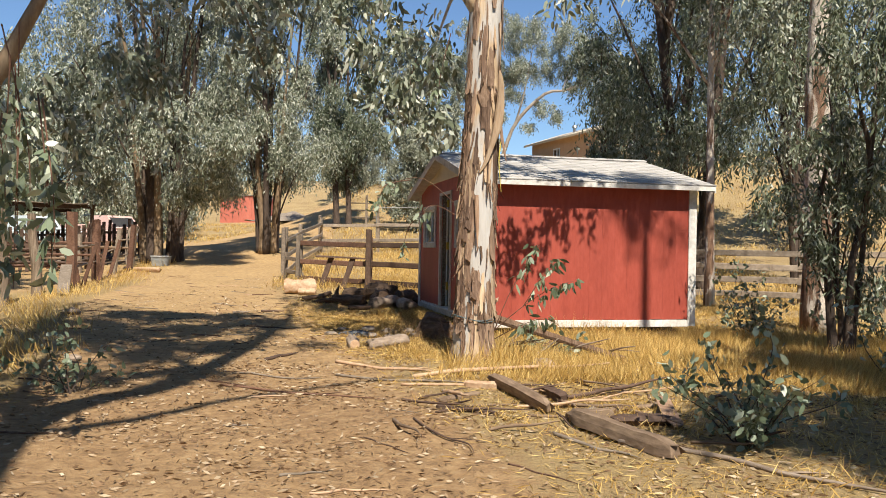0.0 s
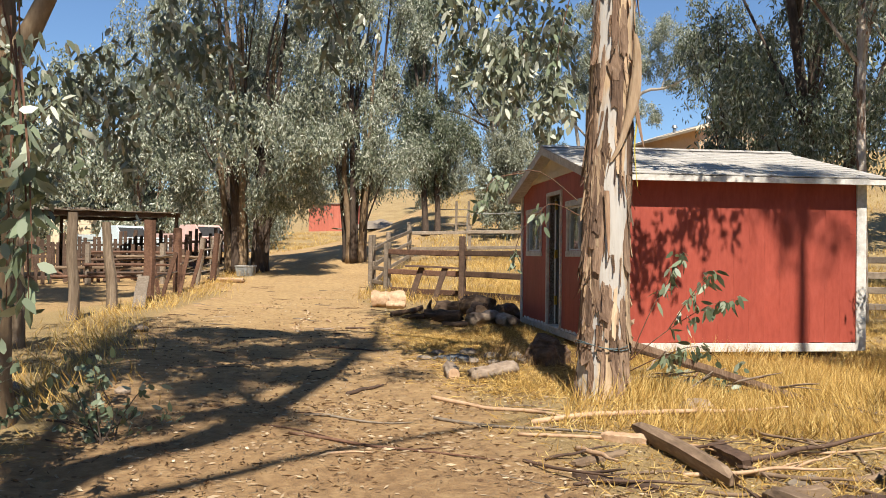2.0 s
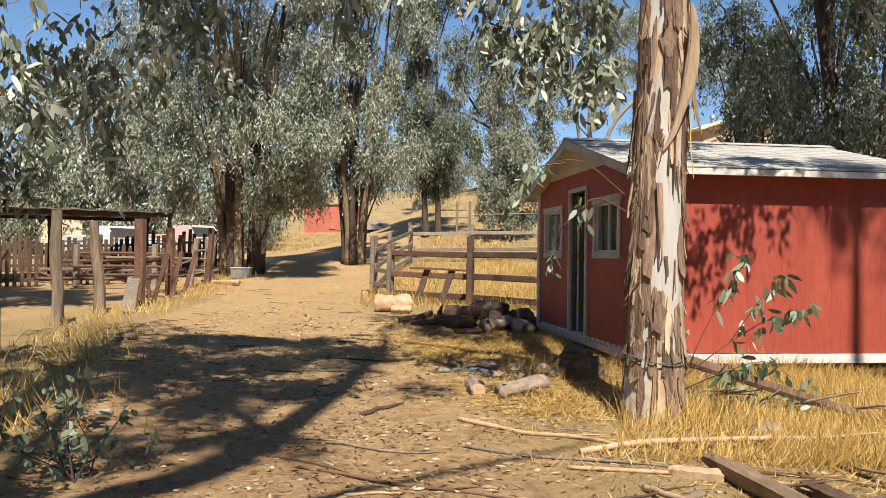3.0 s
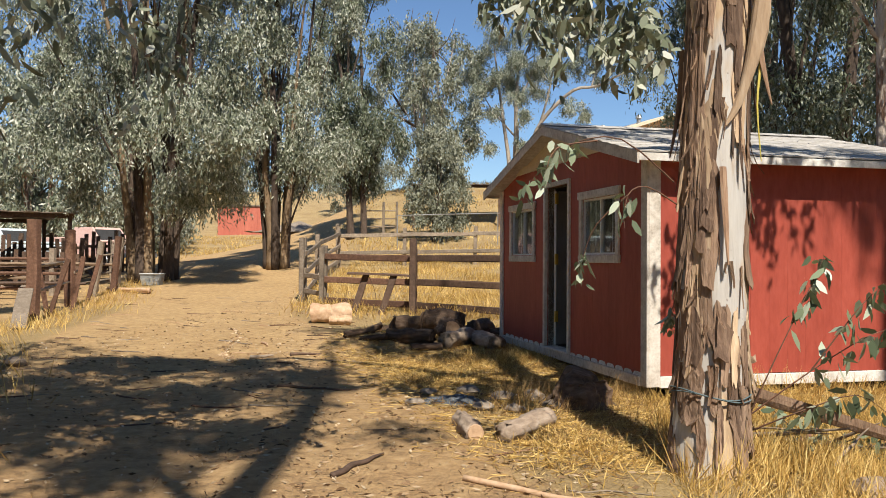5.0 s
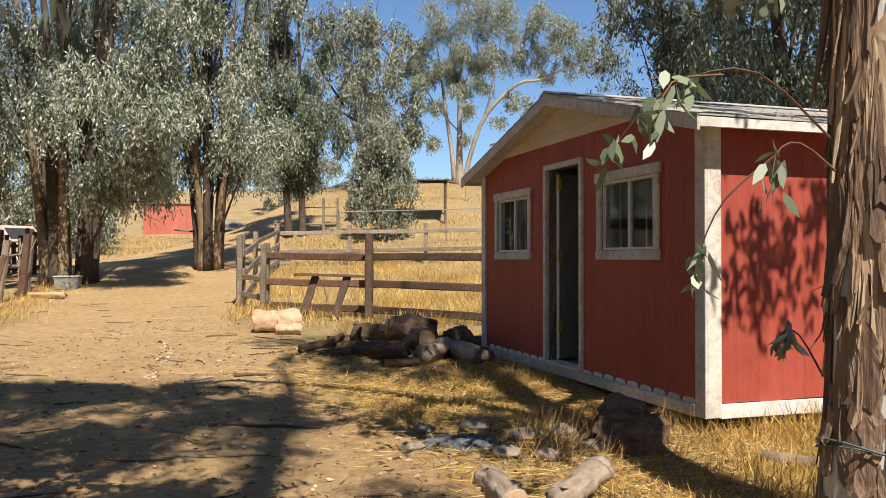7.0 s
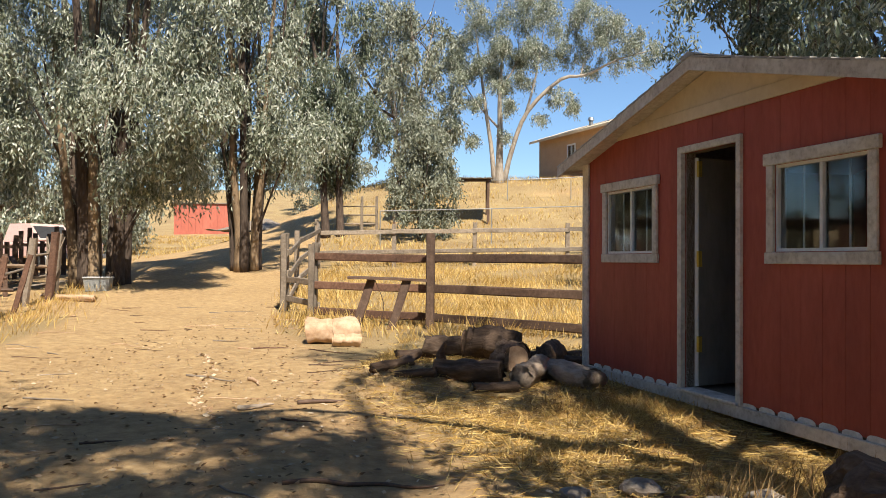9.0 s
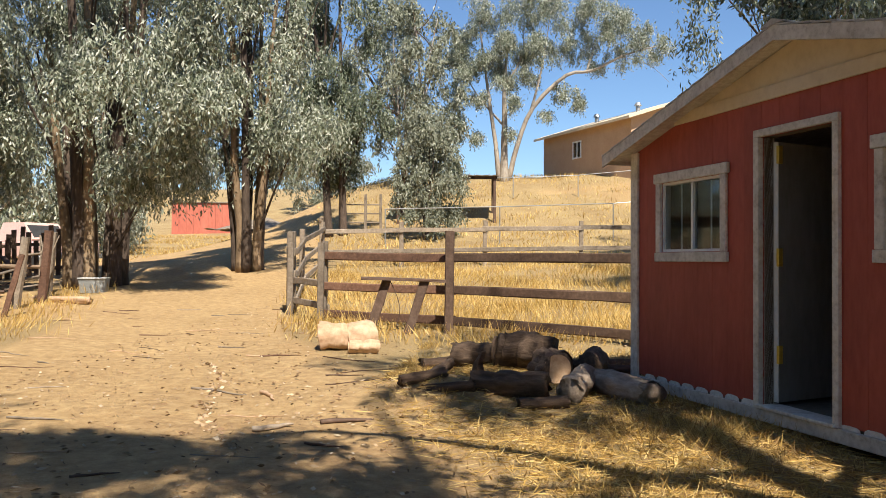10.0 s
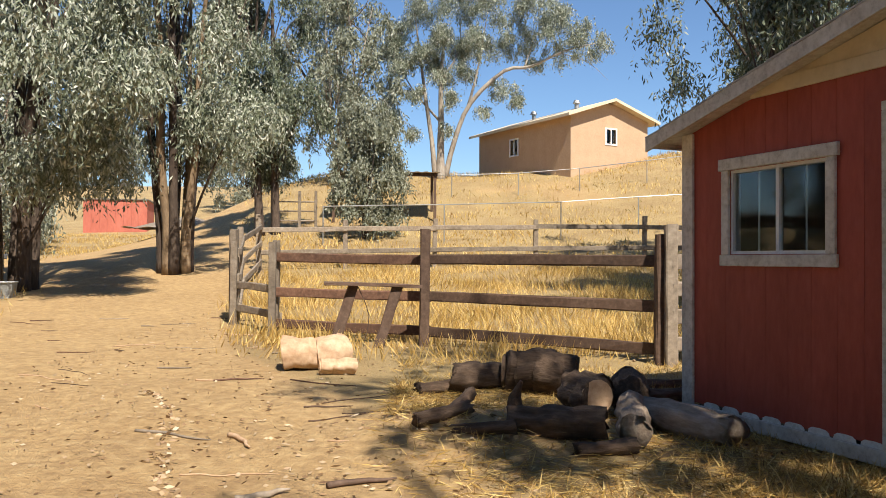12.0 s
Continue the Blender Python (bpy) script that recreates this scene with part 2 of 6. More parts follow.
def ground_mat():
    """Bare tan dirt, browner at low y and paler beyond, and trodden straw, by the attribute 'straw', with fine litter
    grain.
    """
    m, nt, b = base_mat("dirt_and_straw", 0.95)
    at = nt.nodes.new("ShaderNodeAttribute")
    at.attribute_name = "straw"
    n1 = noise_tex(nt, 0.7, (1, 1, 1), 5)
    n2 = noise_tex(nt, 9, (1, 1, 1), 8, 0.7)
    n3 = noise_tex(nt, 45, (1, 1, 1), 4, 0.7)
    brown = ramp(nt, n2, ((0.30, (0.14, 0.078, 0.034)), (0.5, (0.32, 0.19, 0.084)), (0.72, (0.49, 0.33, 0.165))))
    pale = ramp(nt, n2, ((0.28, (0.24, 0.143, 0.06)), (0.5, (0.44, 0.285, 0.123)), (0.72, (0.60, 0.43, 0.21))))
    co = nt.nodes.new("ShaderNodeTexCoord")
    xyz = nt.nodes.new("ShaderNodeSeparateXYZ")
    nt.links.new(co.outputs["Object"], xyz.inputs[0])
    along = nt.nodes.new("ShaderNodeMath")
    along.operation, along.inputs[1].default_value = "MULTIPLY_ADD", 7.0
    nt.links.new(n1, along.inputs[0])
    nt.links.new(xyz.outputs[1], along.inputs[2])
    # blend from the brown to the pale dirt colour with rising y, broken by noise
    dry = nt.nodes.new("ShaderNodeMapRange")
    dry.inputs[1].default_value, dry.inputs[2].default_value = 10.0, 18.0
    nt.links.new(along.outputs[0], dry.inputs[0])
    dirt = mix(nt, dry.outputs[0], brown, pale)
    dirt = mix(nt, 0.25, dirt, ramp(nt, n1, ((0.35, (0.27, 0.165, 0.08)), (0.65, (0.47, 0.32, 0.16)))))
    straw = ramp(nt, n3, ((0.25, (0.15, 0.088, 0.035)), (0.5, (0.33, 0.225, 0.092)), (0.75, (0.50, 0.39, 0.20))))
    straw = mix(nt, 0.4, straw, ramp(nt, n1, ((0.35, (0.22, 0.14, 0.065)), (0.65, (0.42, 0.32, 0.15)))))
    s = nt.nodes.new("ShaderNodeMath")
    s.operation = "ADD"
    k = nt.nodes.new("ShaderNodeMath")
    k.operation, k.inputs[1].default_value = "MULTIPLY_ADD", 0.9
    k.inputs[2].default_value = -0.45
    nt.links.new(n2, k.inputs[0])
    nt.links.new(at.outputs["Fac"], s.inputs[0])
    nt.links.new(k.outputs[0], s.inputs[1])
    f = ramp(nt, s.outputs[0], ((0.35, (0, 0, 0)), (0.65, (1, 1, 1))))
    nt.links.new(mix(nt, f, dirt, straw), b.inputs["Base Color"])
    mm = nt.nodes.new("ShaderNodeMath")
    mm.operation = "ADD"
    nt.links.new(n2, mm.inputs[0])
    nt.links.new(n3, mm.inputs[1])
    bump(nt, b, mm.outputs[0], 0.9, 0.035)
    return m


GROUND = ground_mat()


# ---- builders ----
def part(name, bm, material, parent=None, label="", smooth=False):
    """Links a bmesh as one mesh object, under parent if there is one."""
    me = bpy.data.meshes.new(name)
    if smooth:
        for fc in bm.faces:
            fc.smooth = True
    bm.to_mesh(me)
    bm.free()
    me.materials.append(material)
    ob = new(name, me)
    if parent:
        ob.parent = parent
    if label:
        tagged(ob, label)
    return ob


def thing(name, m, label, category, group="", kind=""):
    ob = new(name)
    ob.matrix_basis = m
    return tagged(ob, label, category, group, kind)


def box(bm, a, b, bevel=0.0):
    """An upright box from corner a to corner b."""
    r = bmesh.ops.create_cube(bm, size=1)
    vs = r["verts"]
    for v in vs:
        for i in range(3):
            v.co[i] = a[i] if v.co[i] < 0 else b[i]
    if bevel:
        es = list({e for v in vs for e in v.link_edges})
        bmesh.ops.bevel(bm, geom=es, offset=bevel, segments=1, affect="EDGES")
    return bm


def boxed(a, b, bevel=0.0):
    return box(bmesh.new(), a, b, bevel)


def prism(bm, x0, x1, y0, y1, zb, zt0, zt1):
    """A board between x0 and x1, y0 and y1, whose top runs from zt0 to zt1."""
    v = [bm.verts.new(p) for p in ((x0, y0, zb), (x1, y0, zb), (x1, y1, zb), (x0, y1, zb), (x0, y0, zt0), (x1, y0, zt0), (x1, y1, zt1), (x0, y1, zt1))]
    for q in ((3, 2, 1, 0), (4, 5, 6, 7), (0, 1, 5, 4), (1, 2, 6, 5), (2, 3, 7, 6), (3, 0, 4, 7)):
        bm.faces.new([v[i] for i in q])


def beam(p, q, w, h, rng, rough=0.006, seg=5, roll=0.0):
    """A sawn, slightly crooked timber from p to q."""
    bm = bmesh.new()
    p, q = Vector(p), Vector(q)
    d = (q - p).normalized()
    up = Vector((0, 0, 1)) if abs(d.z) < 0.9 else Vector((0, 1, 0))
    sx = d.cross(up).normalized()
    sy = sx.cross(d)
    c, s = math.cos(roll), math.sin(roll)
    sx, sy = sx * c + sy * s, sy * c - sx * s
    rings = []
    bend = rng.uniform(-1, 1) * rough * 2
    for i in range(seg + 1):
        f = i / seg
        o = p.lerp(q, f) + sy * bend * math.sin(math.pi * f)
        ring = []
        for a, b in ((-1, -0.75), (-0.75, -1), (0.75, -1), (1, -0.75), (1, 0.75), (0.75, 1), (-0.75, 1), (-1, 0.75)):
            ring.append(bm.verts.new(o + sx * (a * w / 2 + rng.uniform(-rough, rough)) + sy * (b * h / 2 + rng.uniform(-rough, rough)) + d * rng.uniform(-rough, rough)))
        rings.append(ring)
    for r0, r1 in zip(rings, rings[1:]):
        for i in range(8):
            bm.faces.new((r0[i], r0[(i + 1) % 8], r1[(i + 1) % 8], r1[i]))
    bm.faces.new(rings[0][::-1])
    bm.faces.new(rings[-1])
    bmesh.ops.recalc_face_normals(bm, faces=bm.faces)
    return bm


def tube(pts, radii, rng, sides=10, rough=0.06, caps=True, sub=3, bm=None):
    """A tapered, uneven round limb through pts."""
    bm = bm or bmesh.new()
    pts = [Vector(p) for p in pts]
    P, R = [], []
    n = len(pts)
    for i in range(n - 1):
        a, b = pts[max(i - 1, 0)], pts[i]
        c, d = pts[i + 1], pts[min(i + 2, n - 1)]
        for k in range(sub):
            t = k / sub
            P.append(0.5 * (2 * b + (c - a) * t + (2 * a - 5 * b + 4 * c - d) * t * t + (3 * b - a - 3 * c + d) * t ** 3))
            R.append(radii[i] * (1 - t) + radii[i + 1] * t)
    P.append(pts[-1])
    R.append(radii[-1])
    off = Vector((rng.uniform(0, 50), rng.uniform(0, 50), rng.uniform(0, 50)))
    rings = []
    side = Vector((1, 0.13, 0.07))
    for i, (o, r) in enumerate(zip(P, R)):
        d = (P[min(i + 1, len(P) - 1)] - P[max(i - 1, 0)]).normalized()
        side = (side - d * side.dot(d))
        if side.length < 1e-4:
            side = d.orthogonal()
        side.normalize()
        sy = d.cross(side)
        ring = []
        for k in range(sides):
            a = 2 * math.pi * k / sides
            w = side * math.cos(a) + sy * math.sin(a)
            rr = r * (1 + rough * 2.2 * noise.noise(w * 1.6 + Vector((0, 0, o.z * 1.2)) + off) + rough * noise.noise(w * 5 + o * 1.5 + off))
            ring.append(bm.verts.new(o + w * rr))
        rings.append(ring)
    for r0, r1 in zip(rings, rings[1:]):
        for k in range(sides):
            bm.faces.new((r0[k], r0[(k + 1) % sides], r1[(k + 1) % sides], r1[k]))
    if caps:
        bm.faces.new(rings[0][::-1])
        bm.faces.new(rings[-1])
    return bm


def blades(name, P, D, length, width, material, rg, parent=None, fold=0.5, broad=False):
    """One mesh of many slim blades or leaves that start at P and point along D; broad leaves have six corners and a bend."""
    n = len(P)
    D = D / np.linalg.norm(D, axis=1, keepdims=True)
    S = np.cross(D, rg.normal(size=(n, 3)))
    S /= np.linalg.norm(S, axis=1, keepdims=True) + 1e-9
    N = np.cross(D, S)
    L = (length * rg.uniform(0.6, 1.25, n))[:, None]
    W = (width * rg.uniform(0.7, 1.2, n))[:, None]
    outline = ((0, 0, 0), (0.22, 0.40, 0.03), (0.62, 0.42, 0.0), (1, 0, -0.12), (0.62, -0.42, 0.0), (0.22, -0.40, 0.03)) if broad else ((0, 0, 0), (fold, 0.5, 0), (1, 0, 0), (fold, -0.5, 0))
    k = len(outline)
    V = np.empty((n, k, 3))
    for i, (f, s, u) in enumerate(outline):
        V[:, i] = P + D * L * f + S * W * s + N * L * u
    me = bpy.data.meshes.new(name)
    me.vertices.add(n * k)
    me.vertices.foreach_set("co", V.reshape(-1).astype(np.float32))
    me.loops.add(n * k)
    me.loops.foreach_set("vertex_index", np.arange(n * k, dtype=np.int32))
    me.polygons.add(n)
    me.polygons.foreach_set("loop_start", np.arange(0, n * k, k, dtype=np.int32))
    me.update(calc_edges=True)
    me.materials.append(material)
    ob = new(name, me)
    if parent:
        ob.parent = parent
    return ob


# ---- ground ----
RY = [-60, 0, 5, 9, 15, 20, 23, 28, 32, 38, 44, 50, 54, 60, 90, 200, 800]
RZ = [-.6, 0, .08, .18, .31, .42, .5, .9, 1.4, 2.1, 3.25, 5.3, 6.1, 6.5, 7, 9, 12]
LY = [-60, 0, 5, 9, 15, 20, 23, 31, 45, 72, 100, 130, 200, 800]
LZ = [-.6, 0, .08, .18, .31, .42, .48, .85, 1.5, 3.4, 8.5, 12, 15, 20]


def smooth(a, b, x):
    s = np.clip((x - a) / (b - a), 0, 1)
    return s * s * (3 - 2 * s)


def plain_height(x, y):
    s = smooth(-22, -10, x)
    soft = [0.0, 0.0]
    for dy in (-1.5, 0, 1.5):
        soft[0] = soft[0] + np.interp(y + dy, RY, RZ) / 3
        soft[1] = soft[1] + np.interp(y + dy, LY, LZ) / 3
    tilt = 0.12 * np.clip(x + 2, 0, 14) * smooth(33, 47, y)
    return s * soft[0] + (1 - s) * soft[1] + tilt


ROAD_Y = [-40, 0, 5, 8, 11, 14, 17, 20, 24, 27, 31, 36, 45, 60, 90]
ROAD_L = [-3.4, -3.5, -4.3, -5.3, -7.0, -8.9, -10.0, -10.8, -12.6, -13.3, -16, -18.5, -19, -20, -22]
ROAD_R = [3, 1.4, -0.1, -1.5, -3.0, -4.5, -5.6, -7.3, -8.4, -8.8, -9.4, -10.4, -13.2, -14, -16]


def straw_mask(x, y):
    """1 where dry grass covers the ground, 0 on the bare track."""
    l, r = np.interp(y, ROAD_Y, ROAD_L), np.interp(y, ROAD_Y, ROAD_R)
    road = smooth(l - 0.5, l + 0.5, x) * (1 - smooth(r - 0.7, r + 0.7, x))
    m = 1 - road
    m = m * (1 - 0.55 * smooth(0.1, 0.7, np.sin(x * 0.31 + 1.7 * np.sin(y * 0.17)) * np.sin(y * 0.43 + 1.1 * np.sin(x * 0.23))) * smooth(34, 44, y))
    paddock = (1 - smooth(-15.5, -14.0, x)) * (1 - smooth(38, 50, y)) * smooth(8, 11, y) + (smooth(-15.5, -14, x) - smooth(-12.5, -11.0, x)) * (1 - smooth(24, 27, y)) * smooth(8, 11, y)
    m = m * (1 - 0.8 * np.exp(-(((x + 4.0) / 1.1) ** 2 + ((y - 15.5) / 1.0) ** 2)) - 0.5 * np.exp(-(((x + 3.0) / 0.6) ** 2 + ((y - 11.4) / 0.6) ** 2)))
    return m * (1 - 0.75 * paddock)


def height(x, y):
    """The ground, with ruts, lumps and the little bank beside the track."""
    x, y = np.asarray(x, float), np.asarray(y, float)
    z = plain_height(x, y)
    near = np.exp(-((x + 3) ** 2 + (y - 10) ** 2) / 500)
    z = z + near * (0.022 * np.sin(1.7 * x + 0.6 * y) * np.sin(1.1 * y - 0.7 * x) + 0.014 * np.sin(3.9 * x - 1.3 * y) * np.sin(3.3 * y + 1.9 * x) + 0.008 * np.sin(9.1 * x + 2.2 * y) * np.sin(8.3 * y - 3.1 * x))
    l = np.interp(y, ROAD_Y, ROAD_L)
    z = z + near * 0.05 * np.exp(-((x - l) / 0.7) ** 2) + 0.16 * np.exp(-(((x + 4.55) / 0.75) ** 2 + ((y - 15.4) / 0.6) ** 2))
    return z


def axis(lo, hi, a, b, fine, grow=1.16):
    out = list(np.arange(a, b + fine / 2, fine))
    step, v = fine, a
    while v > lo:
        step *= grow
        v -= step
        out.insert(0, max(v, lo))
    step, v = fine, b
    while v < hi:
        step *= grow
        v += step
        out.append(min(v, hi))
    return np.array(out)


def build_ground():
    xs, ys = axis(-900, 900, -12, 5, 0.11), axis(-300, 1500, 1.5, 25, 0.11)
    X, Y = np.meshgrid(xs, ys)
    Z = height(X, Y)
    nx, ny = len(xs), len(ys)
    co = np.stack([X, Y, Z], -1).reshape(-1, 3)
    i = np.arange(nx * ny).reshape(ny, nx)
    q = np.stack([i[:-1, :-1], i[:-1, 1:], i[1:, 1:], i[1:, :-1]], -1).reshape(-1, 4)
    me = bpy.data.meshes.new("ground")
    me.from_pydata(co.tolist(), [], q.tolist())
    at = me.attributes.new("straw", "FLOAT", "POINT")
    at.data.foreach_set("value", straw_mask(co[:, 0], co[:, 1]).astype(np.float32))
    me.polygons.foreach_set("use_smooth", np.ones(len(q), bool))
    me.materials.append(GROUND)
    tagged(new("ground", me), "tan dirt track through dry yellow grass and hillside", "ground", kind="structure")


build_ground()


def gz(x, y):
    return float(height(x, y))


# ---- shed ----
SHED = pose(-1.22, 11.97, 0, 0, 0, 21.5)
W, L = 3.38, 4.50                 # depth away from the front, length of the front
Z0, ZE, ZR = 0.37, 2.50, 3.05     # bottom, wall top at the eaves, ridge under the roof
OPEN = [(0.66, 1.51, 1.58, 2.18), (1.93, 2.66, 0.47, 2.40), (3.13, 4.0, 1.58, 2.18)]


def roof_z(y):
    return ZE + (ZR - ZE) * (1 - abs(y - L / 2) / (L / 2))


def build_shed():
    shed = thing("shed", SHED, "red painted wooden shed with white trim and open door", "shed")
    rng = random.Random(3)

    def plank(c0, c1, zb, t0, t1):
        bm = bmesh.new()
        prism(bm, 0.0, 0.022, c0, c1, zb, t0, t1)
        part("siding_plank", bm, RED, shed)

    # siding of the front, plank by plank, round the openings
    edges = sorted({round(0.06 + 0.2 * i, 3) for i in range(23)} | {0.06, L - 0.06})
    for a, b in zip(edges, edges[1:]):
        g0, g1 = a + 0.0012, b - 0.0012
        cuts = sorted({g0, g1} | {c for o in OPEN for c in o[:2] if g0 < c < g1})
        for c0, c1 in zip(cuts, cuts[1:]):
            mid = (c0 + c1) / 2
            top = 2.68
            hole = [o for o in OPEN if o[0] <= mid <= o[1]]
            t0, t1 = min(top, roof_z(c0) - 0.01), min(top, roof_z(c1) - 0.01)
            if hole:
                if hole[0][2] > Z0 + 0.12:
                    plank(c0, c1, Z0 + 0.09, hole[0][2], hole[0][2])
                plank(c0, c1, hole[0][3], t0, t1)
            else:
                plank(c0, c1, Z0 + 0.09 + rng.uniform(-.012, .012), t0, t1)
    # sheathing and framed wall behind the planks
    cuts = sorted({0.03, L / 2, L - 0.03} | {c for o in OPEN for c in o[:2]})
    for name, xa, xb, mat in (("sheathing", 0.012, 0.0235, RED), ("front_frame", 0.026, 0.10, INSIDE)):
        bm = bmesh.new()
        for c0, c1 in zip(cuts, cuts[1:]):
            mid = (c0 + c1) / 2
            hole = [o for o in OPEN if o[0] <= mid <= o[1]]
            top = 2.66 if mat is RED else 9
            t0, t1 = min(top, roof_z(c0) - 0.014), min(top, roof_z(c1) - 0.014)
            if hole:
                if hole[0][2] > Z0 + 0.12:
                    prism(bm, xa, xb, c0, c1, Z0 + 0.10, hole[0][2], hole[0][2])
                prism(bm, xa, xb, c0, c1, hole[0][3], t0, t1)
            else:
                prism(bm, xa, xb, c0, c1, Z0 + 0.10, t0, t1)
        part(name, bm, mat, shed)
    # the two long walls
    for y0, y1, yc in ((0.0, 0.022, 0.026), (L - 0.022, L, L - 0.104)):
        x = 0.06
        while x < W - 0.06:
            x1 = min(x + 0.2, W - 0.06)
            part("siding_plank", boxed((x + 0.0005, y0, Z0 + 0.09 + rng.uniform(-.006, .006)), (x1 - 0.0005, y1, ZE + 0.005)), RED, shed)
            x = x1
        ys = (0.012, 0.0235) if y0 < 1 else (L - 0.0235, L - 0.012)
        part("sheathing", boxed((0.05, ys[0], Z0 + 0.1), (W - 0.04, ys[1], ZE)), RED, shed)
        part("wall_frame", boxed((0.105, yc, Z0 + 0.1), (W - 0.03, yc + 0.076, ZE)), INSIDE, shed)
    bm = bmesh.new()
    prism(bm, W - 0.09, W, 0.105, L / 2, Z0, ZE, ZR - 0.012)
    prism(bm, W - 0.09, W, L / 2, L - 0.105, Z0, ZR - 0.012, ZE)
    part("back_wall", bm, RED, shed)
    part("floor_deck", boxed((0.10, 0.03, Z0 + 0.02), (W - 0.1, L - 0.03, Z0 + 0.09)), INSIDE, shed, "worn plywood floor")
    # gable panel of the front
    bm = bmesh.new()
    ya = 0.5 * L * (2.68 - ZE) / (ZR - ZE)
    v = [bm.verts.new(p) for p in ((-0.004, ya + .02, 2.684), (-0.004, L - ya - .02, 2.684), (-0.004, L / 2, ZR - 0.012), (0.02, ya + .02, 2.684), (0.02, L - ya - .02, 2.684), (0.02, L / 2, ZR - 0.012))]
    for q in ((0, 2, 1), (3, 4, 5), (0, 1, 4, 3), (1, 2, 5, 4), (2, 0, 3, 5)):
        bm.faces.new([v[i] for i in q])
    part("gable_panel", bm, CREAM, shed, "cream painted gable panel")
    part("gable_trim", boxed((-0.026, 0.72, 2.655), (-0.005, L - 0.72, 2.755), 0.004), CREAM, shed)
    # corner boards and skirting
    for x0, x1, y0, y1, m in ((-0.024, 0.0, -0.024, 0.10, TRIM), (0.0, 0.115, -0.024, 0.0, TRIM), (-0.024, 0.0, L - 0.10, L + 0.024, TRIM), (W - 0.11, W + 0.02, -0.024, 0.0, WHITE), (W, W + 0.02, 0.0, 0.1, WHITE)):
        part("corner_board", boxed((x0, y0, Z0 - 0.01), (x1, y1, ZE + 0.02 if y0 < 0.05 else ZE), 0.003), m, shed, "weathered white corner board")
    part("skirting", boxed((0.115, -0.02, Z0 - 0.02), (W - 0.11, 0.004, Z0 + 0.085), 0.004), WHITE, shed)
    part("skirting", boxed((-0.03, 0.10, Z0 - 0.015), (0.004, L - 0.10, Z0 + 0.075), 0.004), TRIM, shed, "grey weathered sill board")
    # bare white paint under the ragged lower edge of the red
    y = 0.12
    while y < L - 0.2:
        if not any(o[0] - 0.12 < y + 0.09 < o[1] + 0.12 and o[2] < Z0 + 0.2 for o in OPEN):
            bm = bmesh.new()
            k = 0.026 + rng.uniform(0, 0.012)
            ring = [(0.0, 0.0), (0.17, 0.0), (0.165, 0.6 * k), (0.14, k), (0.08, k * 1.06), (0.03, k * 0.96), (0.005, 0.55 * k)]
            fr = [bm.verts.new((-0.0035, y + a, Z0 + 0.076 + b)) for a, b in ring]
            bk = [bm.verts.new((-0.0002, y + a, Z0 + 0.076 + b)) for a, b in ring]
            bm.faces.new(fr[::-1])
            bm.faces.new(bk)
            for i in range(7):
                bm.faces.new((fr[i], fr[(i + 1) % 7], bk[(i + 1) % 7], bk[i]))
            part("paint_edge", bm, WHITE, shed, "scalloped edge of white paint")
        y += 0.2
    for x in (0.35, 1.55, 2.75):
        part("skid", boxed((x, 0.1, gz(-1, 12) - 0.12), (x + 0.14, L - 0.1, Z0 + 0.02)), WOOD_DARK, shed)
    for x, y in ((0.5, 0.12), (1.7, 0.12), (2.9, 0.12), (0.15, 1.2), (0.15, 3.4)):
        part("foundation_block", boxed((x, y, 0.08), (x + 0.2, y + 0.35, Z0 - 0.02), 0.01), ROCK, shed)
    # roof decks, fascias and shingles
    ov, rk = 0.20, 0.20
    slope = (ZR - ZE) / (L / 2)
    for side in (0, 1):
        bm = bmesh.new()
        ya_, yb_ = (-ov, L / 2) if side == 0 else (L / 2, L + ov)
        zz = [ZE - ov * slope, ZR] if side == 0 else [ZR, ZE - ov * slope]
        prism(bm, -rk, W + rk, ya_, yb_, 0, 0, 0)
        bm.verts.ensure_lookup_table()
        for i, vv in enumerate(bm.verts):
            e = zz[0] if abs(vv.co.y - ya_) < 0.01 else zz[1]
            vv.co.z = e + (0.03 if i > 3 else 0.0)
        part("roof_deck", bm, WHITE, shed)
    part("fascia", boxed((-rk, -ov - 0.022, ZE - ov * slope - 0.035), (W + rk, -ov, ZE - ov * slope + 0.035), 0.003), WHITE, shed)
    part("fascia", boxed((-rk, L + ov, ZE - ov * slope - 0.035), (W + rk, L + ov + 0.022, ZE - ov * slope + 0.035), 0.003), WHITE, shed)
    for x0 in (-rk - 0.022, W + rk):
        for side in (0, 1):
            bm = bmesh.new()
            y0, y1 = (-ov - 0.02, L / 2) if side == 0 else (L / 2, L + ov + 0.02)
            z0, z1 = ZE - ov * slope, ZR
            if side:
                z0, z1 = z1, z0
            prism(bm, x0, x0 + 0.022, y0, y1, 0, 0, 0)
            for i, vv in enumerate(bm.verts):
                e = z0 if abs(vv.co.y - y0) < 0.01 else z1
                vv.co.z = e + (0.04 if i > 3 else -0.06)
            part("rake_board", bm, TRIM if x0 < 0 else WHITE, shed)
    base = math.hypot(L / 2 + ov, (L / 2 + ov) * slope)
    rows, cols = 13, 12
    bm0 = bmesh.new()
    cw, rh = (W + 2 * rk + 0.06) / cols, base / rows
    box(bm0, (0.004, -0.012, 0), (cw - 0.004, rh * 1.12, 0.012))
    first = None
